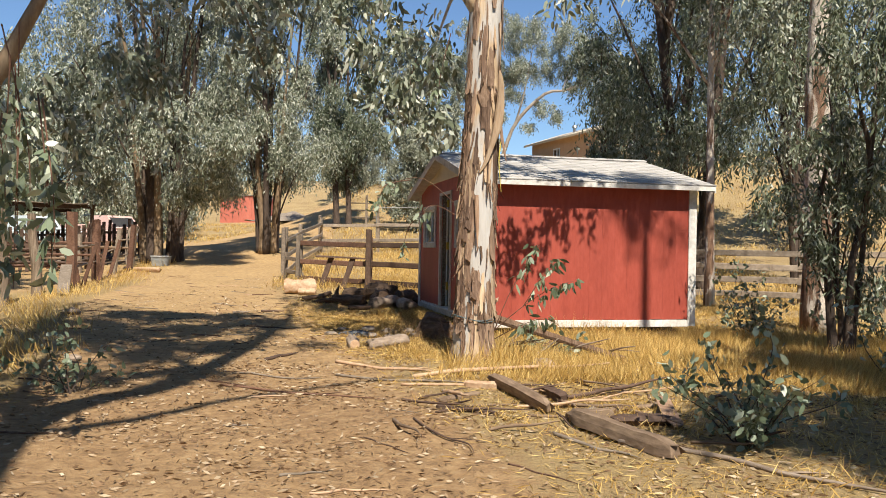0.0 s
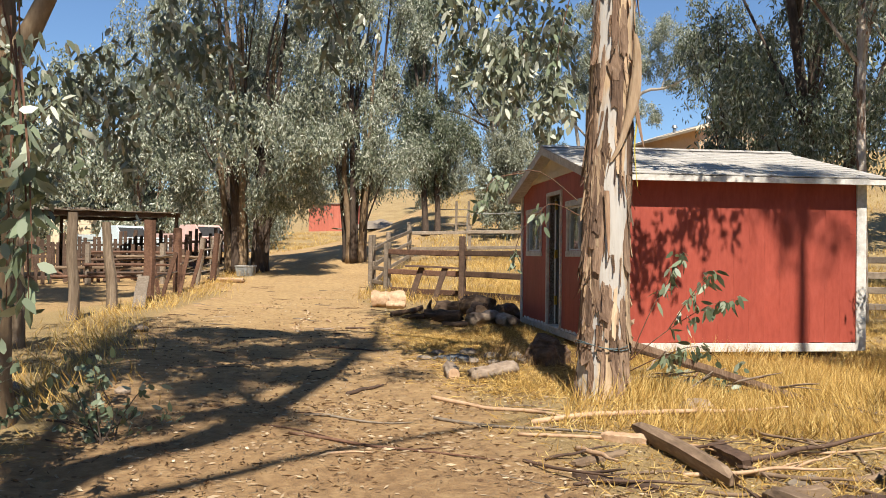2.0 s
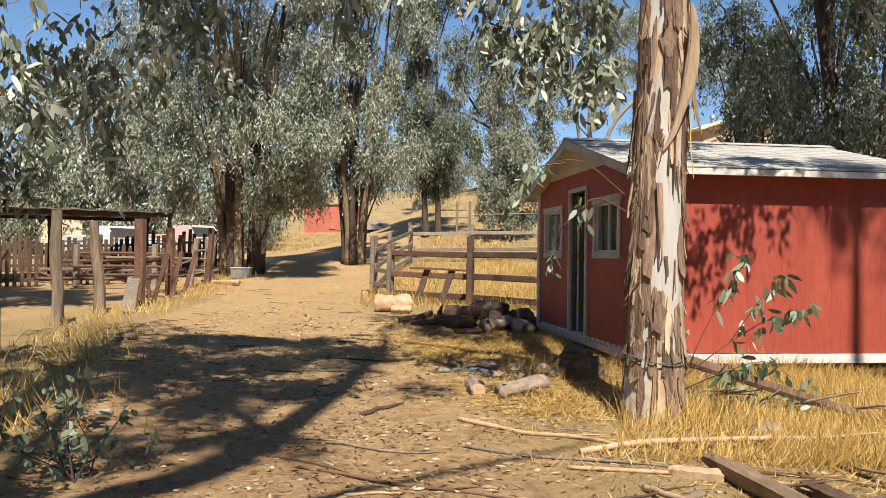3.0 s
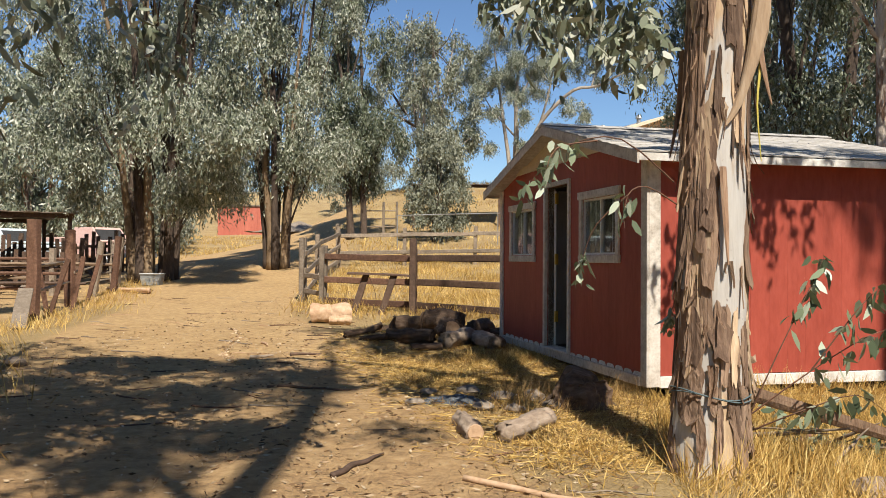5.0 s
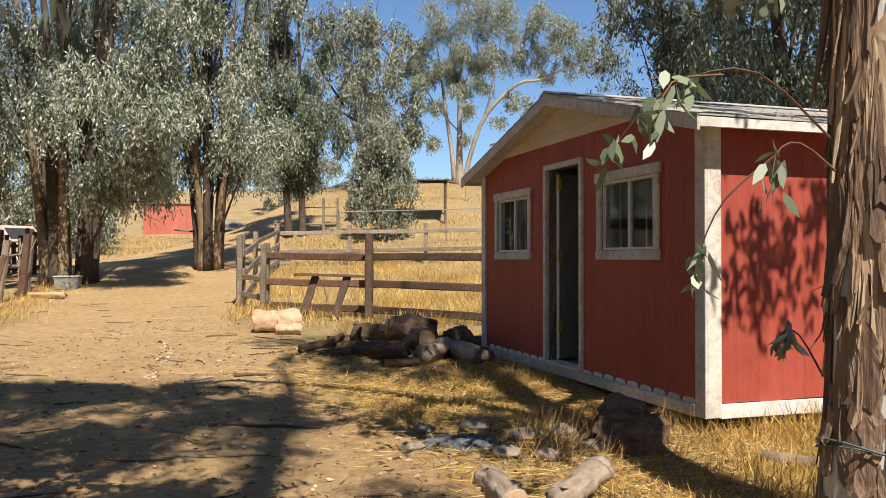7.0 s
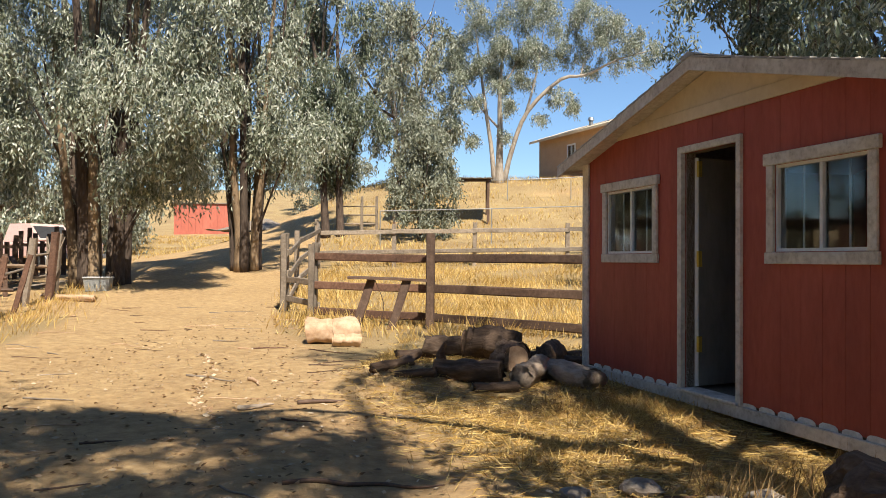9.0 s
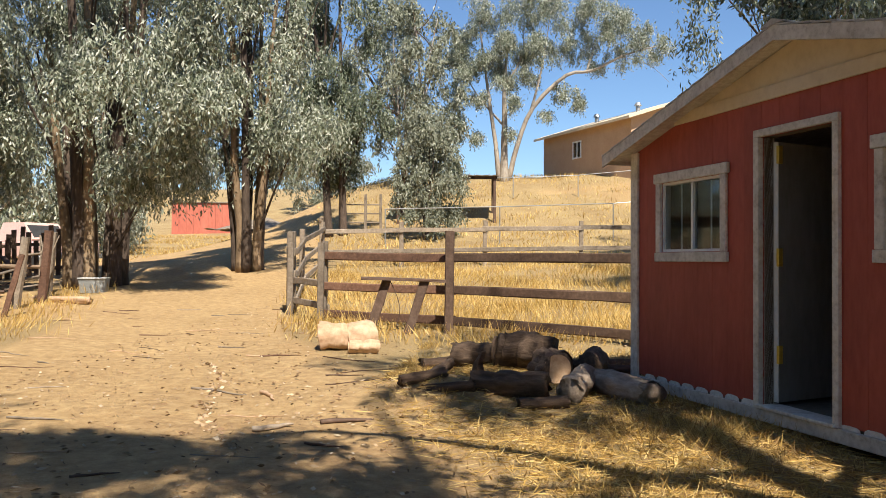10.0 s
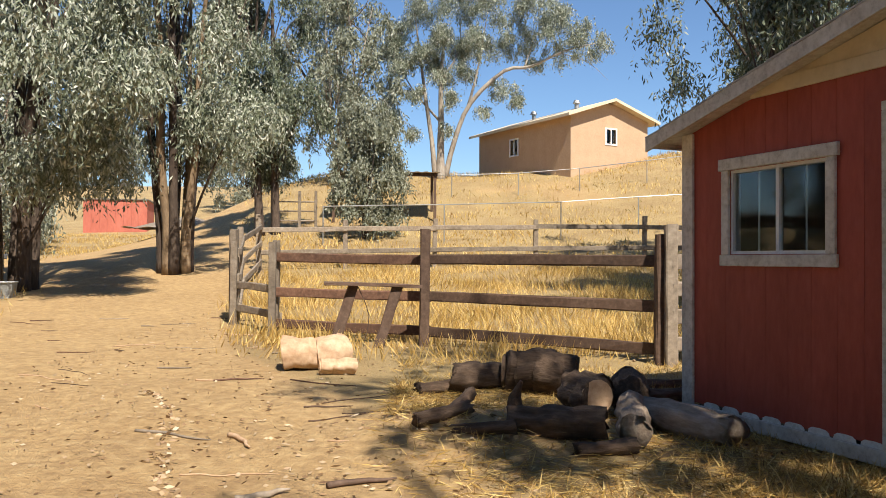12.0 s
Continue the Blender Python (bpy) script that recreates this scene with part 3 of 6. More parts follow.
    for side in (0, 1):
        for r in range(rows):
            for c in range(cols):
                if first is None:
                    first = part("shingle", bm0, SHINGLE, shed)
                    ob = first
                else:
                    ob = new("shingle", first.data)
                    ob.parent = shed
                tilt = math.degrees(math.atan(slope)) - 2.2
                f = (r * rh) / base
                jig = rng.uniform(-.008, .008)
                if side == 0:
                    y = -ov - 0.01 + f * (L / 2 + ov)
                    ob.matrix_basis = pose(-rk - 0.03 + c * cw, y + jig, ZE - ov * slope + f * (ZR - ZE + ov * slope) + 0.046, tilt, 0, 0)
                else:
                    y = L + ov + 0.01 - f * (L / 2 + ov)
                    ob.matrix_basis = pose(-rk - 0.03 + (c + 1) * cw, y + jig, ZE - ov * slope + f * (ZR - ZE + ov * slope) + 0.046, tilt, 0, 180)
    for c in range(cols):
        bm = bmesh.new()
        x = -rk - 0.03 + c * cw
        prism(bm, x, x + cw + .03, L / 2 - 0.12, L / 2, ZR + 0.04, ZR + 0.045, ZR + 0.085)
        prism(bm, x, x + cw + .03, L / 2, L / 2 + 0.12, ZR + 0.04, ZR + 0.085, ZR + 0.045)
        part("ridge_cap", bm, SHINGLE, shed)
    # windows
    for y0, y1, z0, z1 in (OPEN[0], OPEN[2]):
        win = part("window", boxed((-0.03, y0 - 0.09, z0 - 0.085), (-0.002, y1 + 0.09, z0 - 0.005), 0.004), TRIM, shed, "sliding window with white frame and worn trim")
        part("head_trim", boxed((-0.035, y0 - 0.10, z1 + 0.002), (-0.002, y1 + 0.10, z1 + 0.085), 0.004), TRIM, win)
        for a in (y0 - 0.075, y1 + 0.002):
            part("side_trim", boxed((-0.028, a, z0 - 0.004), (-0.002, a + 0.073, z1 + 0.001), 0.004), TRIM, win)
        ym = (y0 + y1) / 2
        bm = bmesh.new()
        for a, b in (((0.0, y0, z0), (0.07, y0 + 0.022, z1)), ((0.0, y1 - 0.022, z0), (0.07, y1, z1)), ((0.0, y0 + .022, z0), (0.07, y1 - .022, z0 + 0.022)), ((0.0, y0 + .022, z1 - 0.022), (0.07, y1 - .022, z1)), ((0.012, ym - 0.014, z0 + .022), (0.05, ym + 0.014, z1 - .022))):
            box(bm, a, b)
        part("sash_frame", bm, ALU, win, "white aluminium sash")
        for a, b, x in ((y0 + .022, ym - .014, 0.036), (ym + .014, y1 - .022, 0.024)):
            gl = part("pane", boxed((x, a, z0 + .022), (x + 0.004, b, z1 - .022)), GLASS, win)
            gl.visible_shadow = False
            part("muntin", boxed((0.052, (a + b) / 2 - 0.006, z0 + .022), (0.06, (a + b) / 2 + 0.006, z1 - .022)), ALU, win, "thin white inner bar")
    # door frame and the leaf, swung into the shed
    y0, y1, z0, z1 = OPEN[1]
    for a, b in (((-0.028, y0 - 0.055, Z0 + 0.08), (0.11, y0, z1)), ((-0.028, y1, Z0 + 0.08), (0.11, y1 + 0.06, z1)), ((-0.028, y0 - 0.055, z1 + 0.001), (0.11, y1 + 0.06, z1 + 0.055))):
        part("door_trim", boxed(a, b, 0.003), TRIM, shed, "worn grey wooden door casing")
    part("threshold", boxed((-0.05, y0 - 0.03, Z0 + 0.077), (0.14, y1 + 0.03, Z0 + 0.10), 0.004), TRIM, shed)
    door = new("door")
    door.parent = shed
    door.matrix_basis = pose(0.10, y1 - 0.02, Z0 + 0.115, 0, 0, 12)
    tagged(door, "grey wooden door standing open inwards")
    part("door_leaf", boxed((0.0, -0.035, 0.0), (0.72, 0.0, z1 - Z0 - 0.15), 0.003), DOOR_GREY, door)
    part("door_edge", boxed((-0.012, -0.036, 0.0), (-0.001, 0.001, z1 - Z0 - 0.15), 0.001), ALU, door)
    for z in (0.28, 0.98, 1.72):
        part("hinge", boxed((-0.03, -0.06, z), (0.012, -0.037, z + 0.13), 0.002), BRASS, door, "yellow brass hinge")
    return shed


build_shed()


# ---- trees ----
def strands(rg, clumps, per, leaf_len, droop=0.9, twig=3.0):
    """Leaf starts and directions on hanging twigs inside soft clumps (centre, radii, number of twigs)."""
    P, D = [], []
    for c, r, k in clumps:
        a = rg.normal(size=(k, 3))
        a /= np.linalg.norm(a, axis=1, keepdims=True)
        a *= rg.uniform(0.1, 1.0, (k, 1)) ** 0.75
        start = np.array(c) + a * np.array(r)
        start[:, 2] -= 0.35 * r[2] * (a[:, 0] ** 2 + a[:, 1] ** 2)
        out = a * np.array((1, 1, 0.2)) + rg.normal(scale=0.30, size=(k, 3))
        ln = rg.uniform(0.4, 1.0, (k, 1, 1)) * leaf_len * twig
        t = rg.uniform(0, 1, (k, per, 1))
        p = start[:, None] + out[:, None] * t * ln * 0.40 - np.array((0, 0, 1.0)) * droop * t ** 1.6 * ln
        p = p + rg.normal(scale=leaf_len * 0.28, size=p.shape)
        d = rg.normal(scale=0.5, size=p.shape) + np.array((0, 0, -0.95 * droop))
        P.append(p.reshape(-1, 3))
        D.append(d.reshape(-1, 3))
    return np.concatenate(P), np.concatenate(D)


def eucalyptus(x, y, h, stems, crown_r, crown_z, leaves, leaf=0.2, mat=LEAF, bark=GUM, seed=1, r0=0.16, spread=0.25, lean=(0, 0), clump=0.26, n_clumps=26, narrow=0.6, label="tall eucalyptus with grey-green hanging leaves and peeling bark", group="", shift=(0, 0), droop=0.9, wide=0.34, foot_r=1.7, extra=()):
    """A gum tree of one or more tapered stems, forking limbs and a crown of hanging leaves. crown_z: where the crown begins, above the foot."""
    rng, rg = random.Random(seed), np.random.default_rng(seed)
    tree = thing("eucalyptus_tree", pose(x, y, gz(x, y) - 0.06), label, "tree", group)
    tops = []
    for s in range(stems):
        a = 2 * math.pi * (s + rng.uniform(0, 0.6)) / stems
        k = spread * h * rng.uniform(0.4, 1.0) if stems > 1 else 0.0
        hh = h * rng.uniform(0.72, 1.0)
        foot = Vector((math.cos(a), math.sin(a), 0)) * (r0 * foot_r if stems > 1 else 0)
        pts = [foot]
        for f in (0.12, 0.3, 0.55, 0.8, 1.0):
            pts.append(Vector((foot.x + math.cos(a) * k * f ** 1.3 + lean[0] * f + rng.uniform(-.12, .12) * f * 2, foot.y + math.sin(a) * k * f ** 1.3 + lean[1] * f + rng.uniform(-.12, .12) * f * 2, hh * f)))
        rr = r0 * rng.uniform(0.65, 1.0)
        part("trunk", tube(pts, [rr * 1.35, rr * 1.0, rr * 0.85, rr * 0.6, rr * 0.35, rr * 0.08], rng, 10), (bark[s % 2] if isinstance(bark, tuple) else bark), tree, smooth=True)
        tops.append(pts)
    clumps = []
    per = 10
    clump, n_clumps = clump * 0.62, int(n_clumps * 1.4)
    each = max(3, int(leaves * 0.95 / n_clumps / per))
    for i in range(n_clumps):
        f = rng.random() ** 1.15
        z = crown_z + f * (h - crown_z)
        rad = crown_r * (1 - narrow * max(0.0, f - 0.35)) * (0.75 + 0.25 * min(1, f * 4))
        a = i * 2.399 + rng.uniform(-.5, .5)
        q = rad * rng.uniform(0.15, 1.0)
        ff = z / h
        c = (math.cos(a) * q + lean[0] * ff + shift[0] * f, math.sin(a) * q + lean[1] * ff + shift[1] * f, z)
        cr = crown_r * clump * rng.uniform(0.7, 1.35)
        clumps.append((c, (cr, cr, cr * 1.5), max(2, int(each * rng.uniform(0.6, 1.4)))))
        if i % 3 == 0:
            pts = min(tops, key=lambda t: (t[3] - Vector(c)).length)
            u = max(0.10, min(0.85, ff * (0.6 if stems > 1 else 0.88)))
            j = min(4, int(u * 5))
            s0 = pts[j].lerp(pts[j + 1], u * 5 - j)
            mid = s0.lerp(Vector(c), 0.55) + Vector((0, 0, 0.25))
            lr = r0 * rng.uniform(0.16, 0.34)
            part("limb", tube([s0, mid, Vector(c)], [lr, lr * 0.7, lr * 0.2], rng, 6, 0.05), (bark[0] if isinstance(bark, tuple) else bark), tree, smooth=True)
    clumps += list(extra)
    P, D = strands(rg, clumps, per, leaf, droop, 4.5)
    blades("crown", P, D, leaf, leaf * wide, mat, rg, tree)
    return tree


FARL = "row of eucalyptus behind the paddock"
# beside and beyond the track
LOW = [((1.6 + 0.5 * k, -1.6 - 0.3 * k + 0.5 * (k % 2), 2.7 + 0.75 * (k * 3 % 5)), (0.75, 0.75, 0.65), 330) for k in range(5)] + [((-1.2 - 0.6 * k, -1.8, 2.9 + 0.8 * k), (0.75, 0.75, 0.7), 230) for k in range(3)]
eucalyptus(-14.1, 27.5, 13, 9, 4.3, 3.0, 118000, 0.15, LEAF, (BARK_DARK, TAN_BARK), 11, 0.16, 0.11, clump=0.25, n_clumps=46, wide=0.27, shift=(1.2, -1.6), foot_r=3.6, extra=LOW)
eucalyptus(-11.3, 30.4, 13, 8, 2.7, 3.2, 86000, 0.15, LEAF, (BARK_DARK, TAN_BARK), 12, 0.12, 0.11, clump=0.30, n_clumps=36, wide=0.27, foot_r=2.6)
eucalyptus(-10.9, 39.6, 12.0, 2, 2.3, 2.6, 66000, 0.17, LEAF_DARK, BARK_DARK, 13, 0.17, 0.06, clump=0.34, n_clumps=36, wide=0.28, lean=(-0.6, 0), label="dark leafy eucalyptus with foliage hanging low")
pale_tree = eucalyptus(-9.6, 50.0, 9.5, 4, 3.4, 2.0, 26000, 0.23, LEAF_PALE, GUM, 14, 0.12, 0.16, clump=0.23, n_clumps=48, label="thin pale eucalyptus with bare upper limbs")
rng_b = random.Random(77)
for pts, r in (([(-1.2, 0, 4.5), (-2.6, 0, 6.8), (-2.2, 0, 7.9), (-0.6, 0, 8.3), (0.6, 0, 7.8), (1.4, 0, 6.9)], 0.07), ([(-0.6, 0, 8.2), (-0.9, 0, 9.4), (-0.8, 0, 10.4)], 0.04), ([(0.4, 0, 6.5), (0.3, 0, 8.6), (0.7, 0, 10.3)], 0.05), ([(0.2, 0, 7.6), (1.2, 0, 8.6), (1.6, 0, 9.8)], 0.035), ([(-0.2, -0.3, 3.5), (-2.2, -0.4, 4.6), (-3.6, -0.4, 5.0), (-4.6, -0.4, 6.2)], 0.08)):
    part("bare_limb", tube(pts, [r * (1 - 0.75 * k / (len(pts) - 1)) for k in range(len(pts))], rng_b, 7, 0.1), BARK_DARK, pale_tree, "bare dead limb", smooth=True)
eucalyptus(-7.3, 38.6, 4.9, 4, 1.45, 0.7, 26000, 0.145, LEAF_PALE, BARK_DARK, 15, 0.05, 0.10, clump=0.30, n_clumps=48, narrow=0.8, label="bushy grey-green willow-like tree hanging to the ground")
eucalyptus(3.7, 29.5, 13, 2, 3.6, 4.6, 36000, 0.165, LEAF_DARK, BARK_DARK, 17, 0.17, 0.10, clump=0.25, n_clumps=36, wide=0.28)
eucalyptus(3.0, 21.5, 14, 2, 3.7, 3.0, 50000, 0.15, LEAF_DARK, BARK_DARK, 18, 0.19, 0.10, clump=0.25, n_clumps=42, wide=0.28)
eucalyptus(2.9, 17.8, 14, 1, 2.4, 5.8, 14000, 0.155, LEAF, GUM, 19, 0.13, clump=0.22, n_clumps=44)
eucalyptus(3.85, 13.7, 15, 1, 3.0, 6.8, 13000, 0.15, LEAF, GUM, 20, 0.30, clump=0.22, n_clumps=44)
eucalyptus(3.35, 10.8, 4.4, 4, 1.25, 1.1, 12500, 0.12, LEAF_DARK, BARK_DARK, 21, 0.06, 0.10, clump=0.24, n_clumps=30, wide=0.24, narrow=0.2, label="young dark eucalyptus with dense hanging leaves")
eucalyptus(6.5, 24, 13, 2, 3.4, 3.6, 20000, 0.17, LEAF, BARK_DARK, 22, 0.17, 0.12, clump=0.2, n_clumps=56)
eucalyptus(9.5, 34, 12, 2, 4.0, 3.6, 14000, 0.32, LEAF_DARK, BARK_DARK, 23, 0.17, 0.12, clump=0.22, n_clumps=46)
for i, (x, y, h, mt) in enumerate(((-25, 46, 13, LEAF_PALE), (-31, 43, 12, LEAF), (-37, 41, 9, LEAF_PALE), (-42, 52, 10, LEAF), (-29, 56, 11, LEAF_PALE), (-22, 86, 9, LEAF_PALE), (-27, 41, 9, LEAF), (-34, 47, 11, LEAF_PALE))):
    eucalyptus(x, y, h, 3, 4.4, 1.2, 22000, 0.29, mt, BARK_DARK if i % 2 else GUM, 40 + i, 0.16, 0.14, clump=0.2, n_clumps=50, group=FARL)
# unseen trees, added to block sky light, shade the paddock and darken window reflections
for i, (x, y) in enumerate(((-13.5, 5.5), (-15.5, 9.5), (-14.5, 0.5), (-10.0, -5.0), (-6.5, -12), (0.5, -14), (7.0, -11), (12, -5), (13, 3), (14.5, 11), (-15.2, 13.5), (-22, 9), (-24.5, 14.5), (-28, 20), (-31, 26))):
    eucalyptus(x, y, 13, 2, 4.4, 1.4, 13000, 0.34, LEAF_DARK, BARK_DARK, 60 + i, 0.2, 0.12, clump=0.24, n_clumps=44, group="eucalyptus round the paddock corner")
# added out of view: its high crown throws shade on the paddock ground
eucalyptus(-12.4, 13.0, 13.5, 1, 3.0, 8.2, 15000, 0.2, LEAF_DARK, GUM, 58, 0.2, clump=0.26, n_clumps=30, label="unseen bare-stemmed eucalyptus added to shade the paddock")
eucalyptus(1.2, 24.5, 7.2, 2, 1.6, 2.2, 22000, 0.14, LEAF_DARK, BARK_DARK, 57, 0.09, 0.10, clump=0.34, n_clumps=22, label="slender dark eucalyptus behind the shed")


def shaped_tree(x, y, trunk, radii, limbs, clumps, leaf, mat, bark, seed, label, wide=0.30, per=10, droop=0.9):
    """A near tree whose trunk and limbs are set one by one."""
    rng, rg = random.Random(seed), np.random.default_rng(seed)
    tree = thing("eucalyptus_tree", pose(x, y, 0), label, "tree")
    part("trunk", tube(trunk, radii, rng, 28, 0.05, sub=8), bark, tree, smooth=True)
    for pts, r in limbs:
        part("limb", tube(pts, [r * (1 - 0.8 * i / (len(pts) - 1)) for i in range(len(pts))], rng, 8, 0.06), bark, tree, smooth=True)
    P, D = strands(rg, clumps, per, leaf, droop)
    blades("crown", P, D, leaf, leaf * wide, mat, rg, tree, broad=True)
    return tree, rng


def crest_tree():
    """The spreading gum on the hill crest: three pale stems and one long arm towards the house."""
    x, y = -4.7, 51.8
    g = gz(x, y) - 0.1
    rng = random.Random(16)
    stems = [([(-0.25, 0, 0), (-0.45, 0, 2.0), (-0.75, 0.1, 4.0), (-1.1, 0.2, 6.6), (-1.4, 0.2, 9.0)], 0.20),
             ([(0.2, 0.1, 0), (0.7, 0.1, 2.0), (1.5, 0, 3.9), (3.2, -0.2, 5.5), (4.5, -0.3, 5.7), (6.2, -0.3, 6.5), (7.8, -0.3, 6.9)], 0.20),
             ([(1.4, 0, 3.8), (1.9, 0.3, 5.8), (2.4, 0.4, 8.8)], 0.11), ([(-0.05, 0.1, 3.0), (-1.4, 0.3, 4.6), (-2.5, 0.3, 6.5)], 0.09),
             ([(4.2, -0.3, 5.6), (4.6, 0, 6.8), (5.4, 0.2, 8.4)], 0.07), ([(0.0, 0, 5.0), (0.9, 0.2, 6.6), (1.0, 0.3, 8.4)], 0.09), ([(6.0, -0.3, 6.4), (7.4, -0.4, 5.9), (8.4, -0.4, 5.0)], 0.035)]
    cl = []
    for cx, cz, r, k in ((-2.0, 7.6, 1.0, 130), (-0.7, 6.9, 1.0, 150), (0.7, 7.4, 1.0, 150), (-1.7, 6.0, 0.8, 110), (0.1, 5.6, 0.7, 80), (1.4, 6.2, 0.8, 90), (2.2, 7.4, 0.9, 110), (0.7, 8.8, 1.0, 110), (-1.0, 8.9, 1.0, 110), (-2.6, 6.6, 0.7, 70), (3.1, 6.9, 0.6, 50), (4.1, 7.4, 0.7, 70), (5.6, 7.8, 0.8, 90), (7.0, 7.5, 0.7, 70), (7.9, 6.8, 0.6, 50), (6.3, 6.7, 0.6, 50), (4.9, 6.3, 0.5, 36), (3.8, 4.5, 0.5, 46), (2.8, 4.8, 0.45, 36), (2.1, 3.6, 0.35, 22), (0.7, 4.2, 0.45, 40), (-2.4, 3.7, 0.6, 60), (-1.5, 4.4, 0.6, 50), (-1.5, 2.5, 0.4, 30), (-2.4, 2.5, 0.4, 30), (0.3, 2.6, 0.35, 26), (4.8, 9.2, 0.9, 70), (2.6, 9.4, 1.0, 80), (-2.8, 5.0, 0.6, 50), (3.6, 8.4, 0.9, 90), (5.8, 8.9, 0.8, 70), (1.6, 9.8, 1.0, 90), (0.0, 10.2, 1.0, 90)):
        for q in range(5):
            cl.append(((cx + rng.uniform(-.75, .75) * r, rng.uniform(-1.1, 1.1) * (0.4 + r), cz + rng.uniform(-.7, .7) * r), (r * 0.62, r * 0.62, r * 0.55), int(k * 0.8)))
    tree = thing("eucalyptus_tree", pose(x, y, g), "spreading pale-limbed eucalyptus on the hill crest", "tree")
    part("trunk", tube([(0, 0, -0.2), (0, 0, 1.6), (0.02, 0, 3.4), (0.0, 0, 5.2), (0.2, 0, 7.4)], [0.26, 0.18, 0.14, 0.10, 0.04], rng, 12), PALE_LIMB, tree, smooth=True)
    for pts, r in stems:
        part("limb", tube(pts, [0.75 * r * (1 - 0.8 * i / (len(pts) - 1)) for i in range(len(pts))], rng, 9, 0.06), PALE_LIMB, tree, smooth=True)
    rg = np.random.default_rng(16)
    P, D = strands(rg, cl, 10, 0.14, 0.9, 4.6)
    blades("crown", P, D, 0.14, 0.042, LEAF, rg, tree)


crest_tree()


def peel(tree, cx, cy, r, z0, z1, n, rng, rad):
    """Loose strips of bark that hang from a trunk."""
    for i in range(n):
        a = rng.uniform(0, 2 * math.pi)
        z = rng.uniform(z0, z1)
        ln, w = rng.uniform(0.06, 0.30) * (1.5 if z > 2.4 else 1), rng.uniform(0.005, 0.022)
        curl = rng.uniform(0.008, 0.06)
        bm = bmesh.new()
        prev = None
        for k in range(5):
            f = k / 4
            rr = rad(z - ln * f) + 0.006 + curl * f * f + (0.05 * f ** 3 if i % 9 == 0 else 0)
            da = (w * (1 - 0.6 * f)) / r
            o = a + 0.25 * math.sin(i + f * 2) * f * 0.4
            q = [bm.verts.new((cx(z - ln * f) + math.cos(o + s * da) * (rr + t), cy(z - ln * f) + math.sin(o + s * da) * (rr + t), z - ln * f)) for s, t in ((-1, 0.006), (0, 0.0), (1, 0.004))]
            if prev:
                bm.faces.new((prev[0], prev[1], q[1], q[0]))
                bm.faces.new((prev[1], prev[2], q[2], q[1]))
            prev = q
        bmesh.ops.solidify(bm, geom=bm.faces[:], thickness=0.004)
        part("bark_strip", bm, STRIP, tree)


def plates(tree, cx, cy, rad, covered, n, rng, g):
    """Old bark that clings to a trunk in ragged upright plates, loose at the lower end."""
    made = 0
    while made < n:
        a = rng.uniform(0, 2 * math.pi)
        z1 = g + 0.1 + rng.random() ** 0.85 * 4.4
        if rng.random() > covered(a, z1 - 0.15):
            continue
        made += 1
        ln = rng.uniform(0.15, 0.5) if z1 < 1.3 else rng.uniform(0.25, 0.85)
        ln = min(ln, z1 - g + 0.03)
        w = 0.008 + 0.060 * rng.random() ** 1.8
        lift, curl = rng.uniform(0.002, 0.014), rng.choice((0.0, 0.0, 0.006, 0.012, 0.035))
        twist, ph = rng.uniform(-0.12, 0.12), rng.uniform(0, 9)
        bm = bmesh.new()
        prev = None
        for k in range(8):
            f = k / 7
            z = z1 - ln * f
            ww = w * (0.6 + 0.4 * math.sin(math.pi * f)) * (1 + 0.5 * noise.noise(Vector((ph, f * 5, 0))))
            row = []
            for q in (-1, -0.35, 0.35, 1):
                edge = 0.25 * noise.noise(Vector((ph + q * 3, f * 9, 1.3)))
                o = a + twist * f + (q + edge) * ww / 0.21
                rr = rad(z) + lift + curl * f ** 3 + 0.007 * noise.noise(Vector((ph, q * 2, f * 6))) + 0.004
                row.append(bm.verts.new((cx(z) + math.cos(o) * rr, cy(z) + math.sin(o) * rr, z + 0.06 * noise.noise(Vector((q * 4, ph, 0.5 + f))))))
            if prev:
                for u in range(3):
                    bm.faces.new((prev[u], prev[u + 1], row[u + 1], row[u]))
            prev = row
        bmesh.ops.recalc_face_normals(bm, faces=bm.faces)
        bmesh.ops.solidify(bm, geom=bm.faces[:], thickness=0.007)
        part("bark_plate", bm, rng.choice((PLATE, PLATE, PLATE_DARK, STRIP_PALE)) if z1 > 1.0 else rng.choice((PLATE, PLATE_DARK, PLATE)), tree)


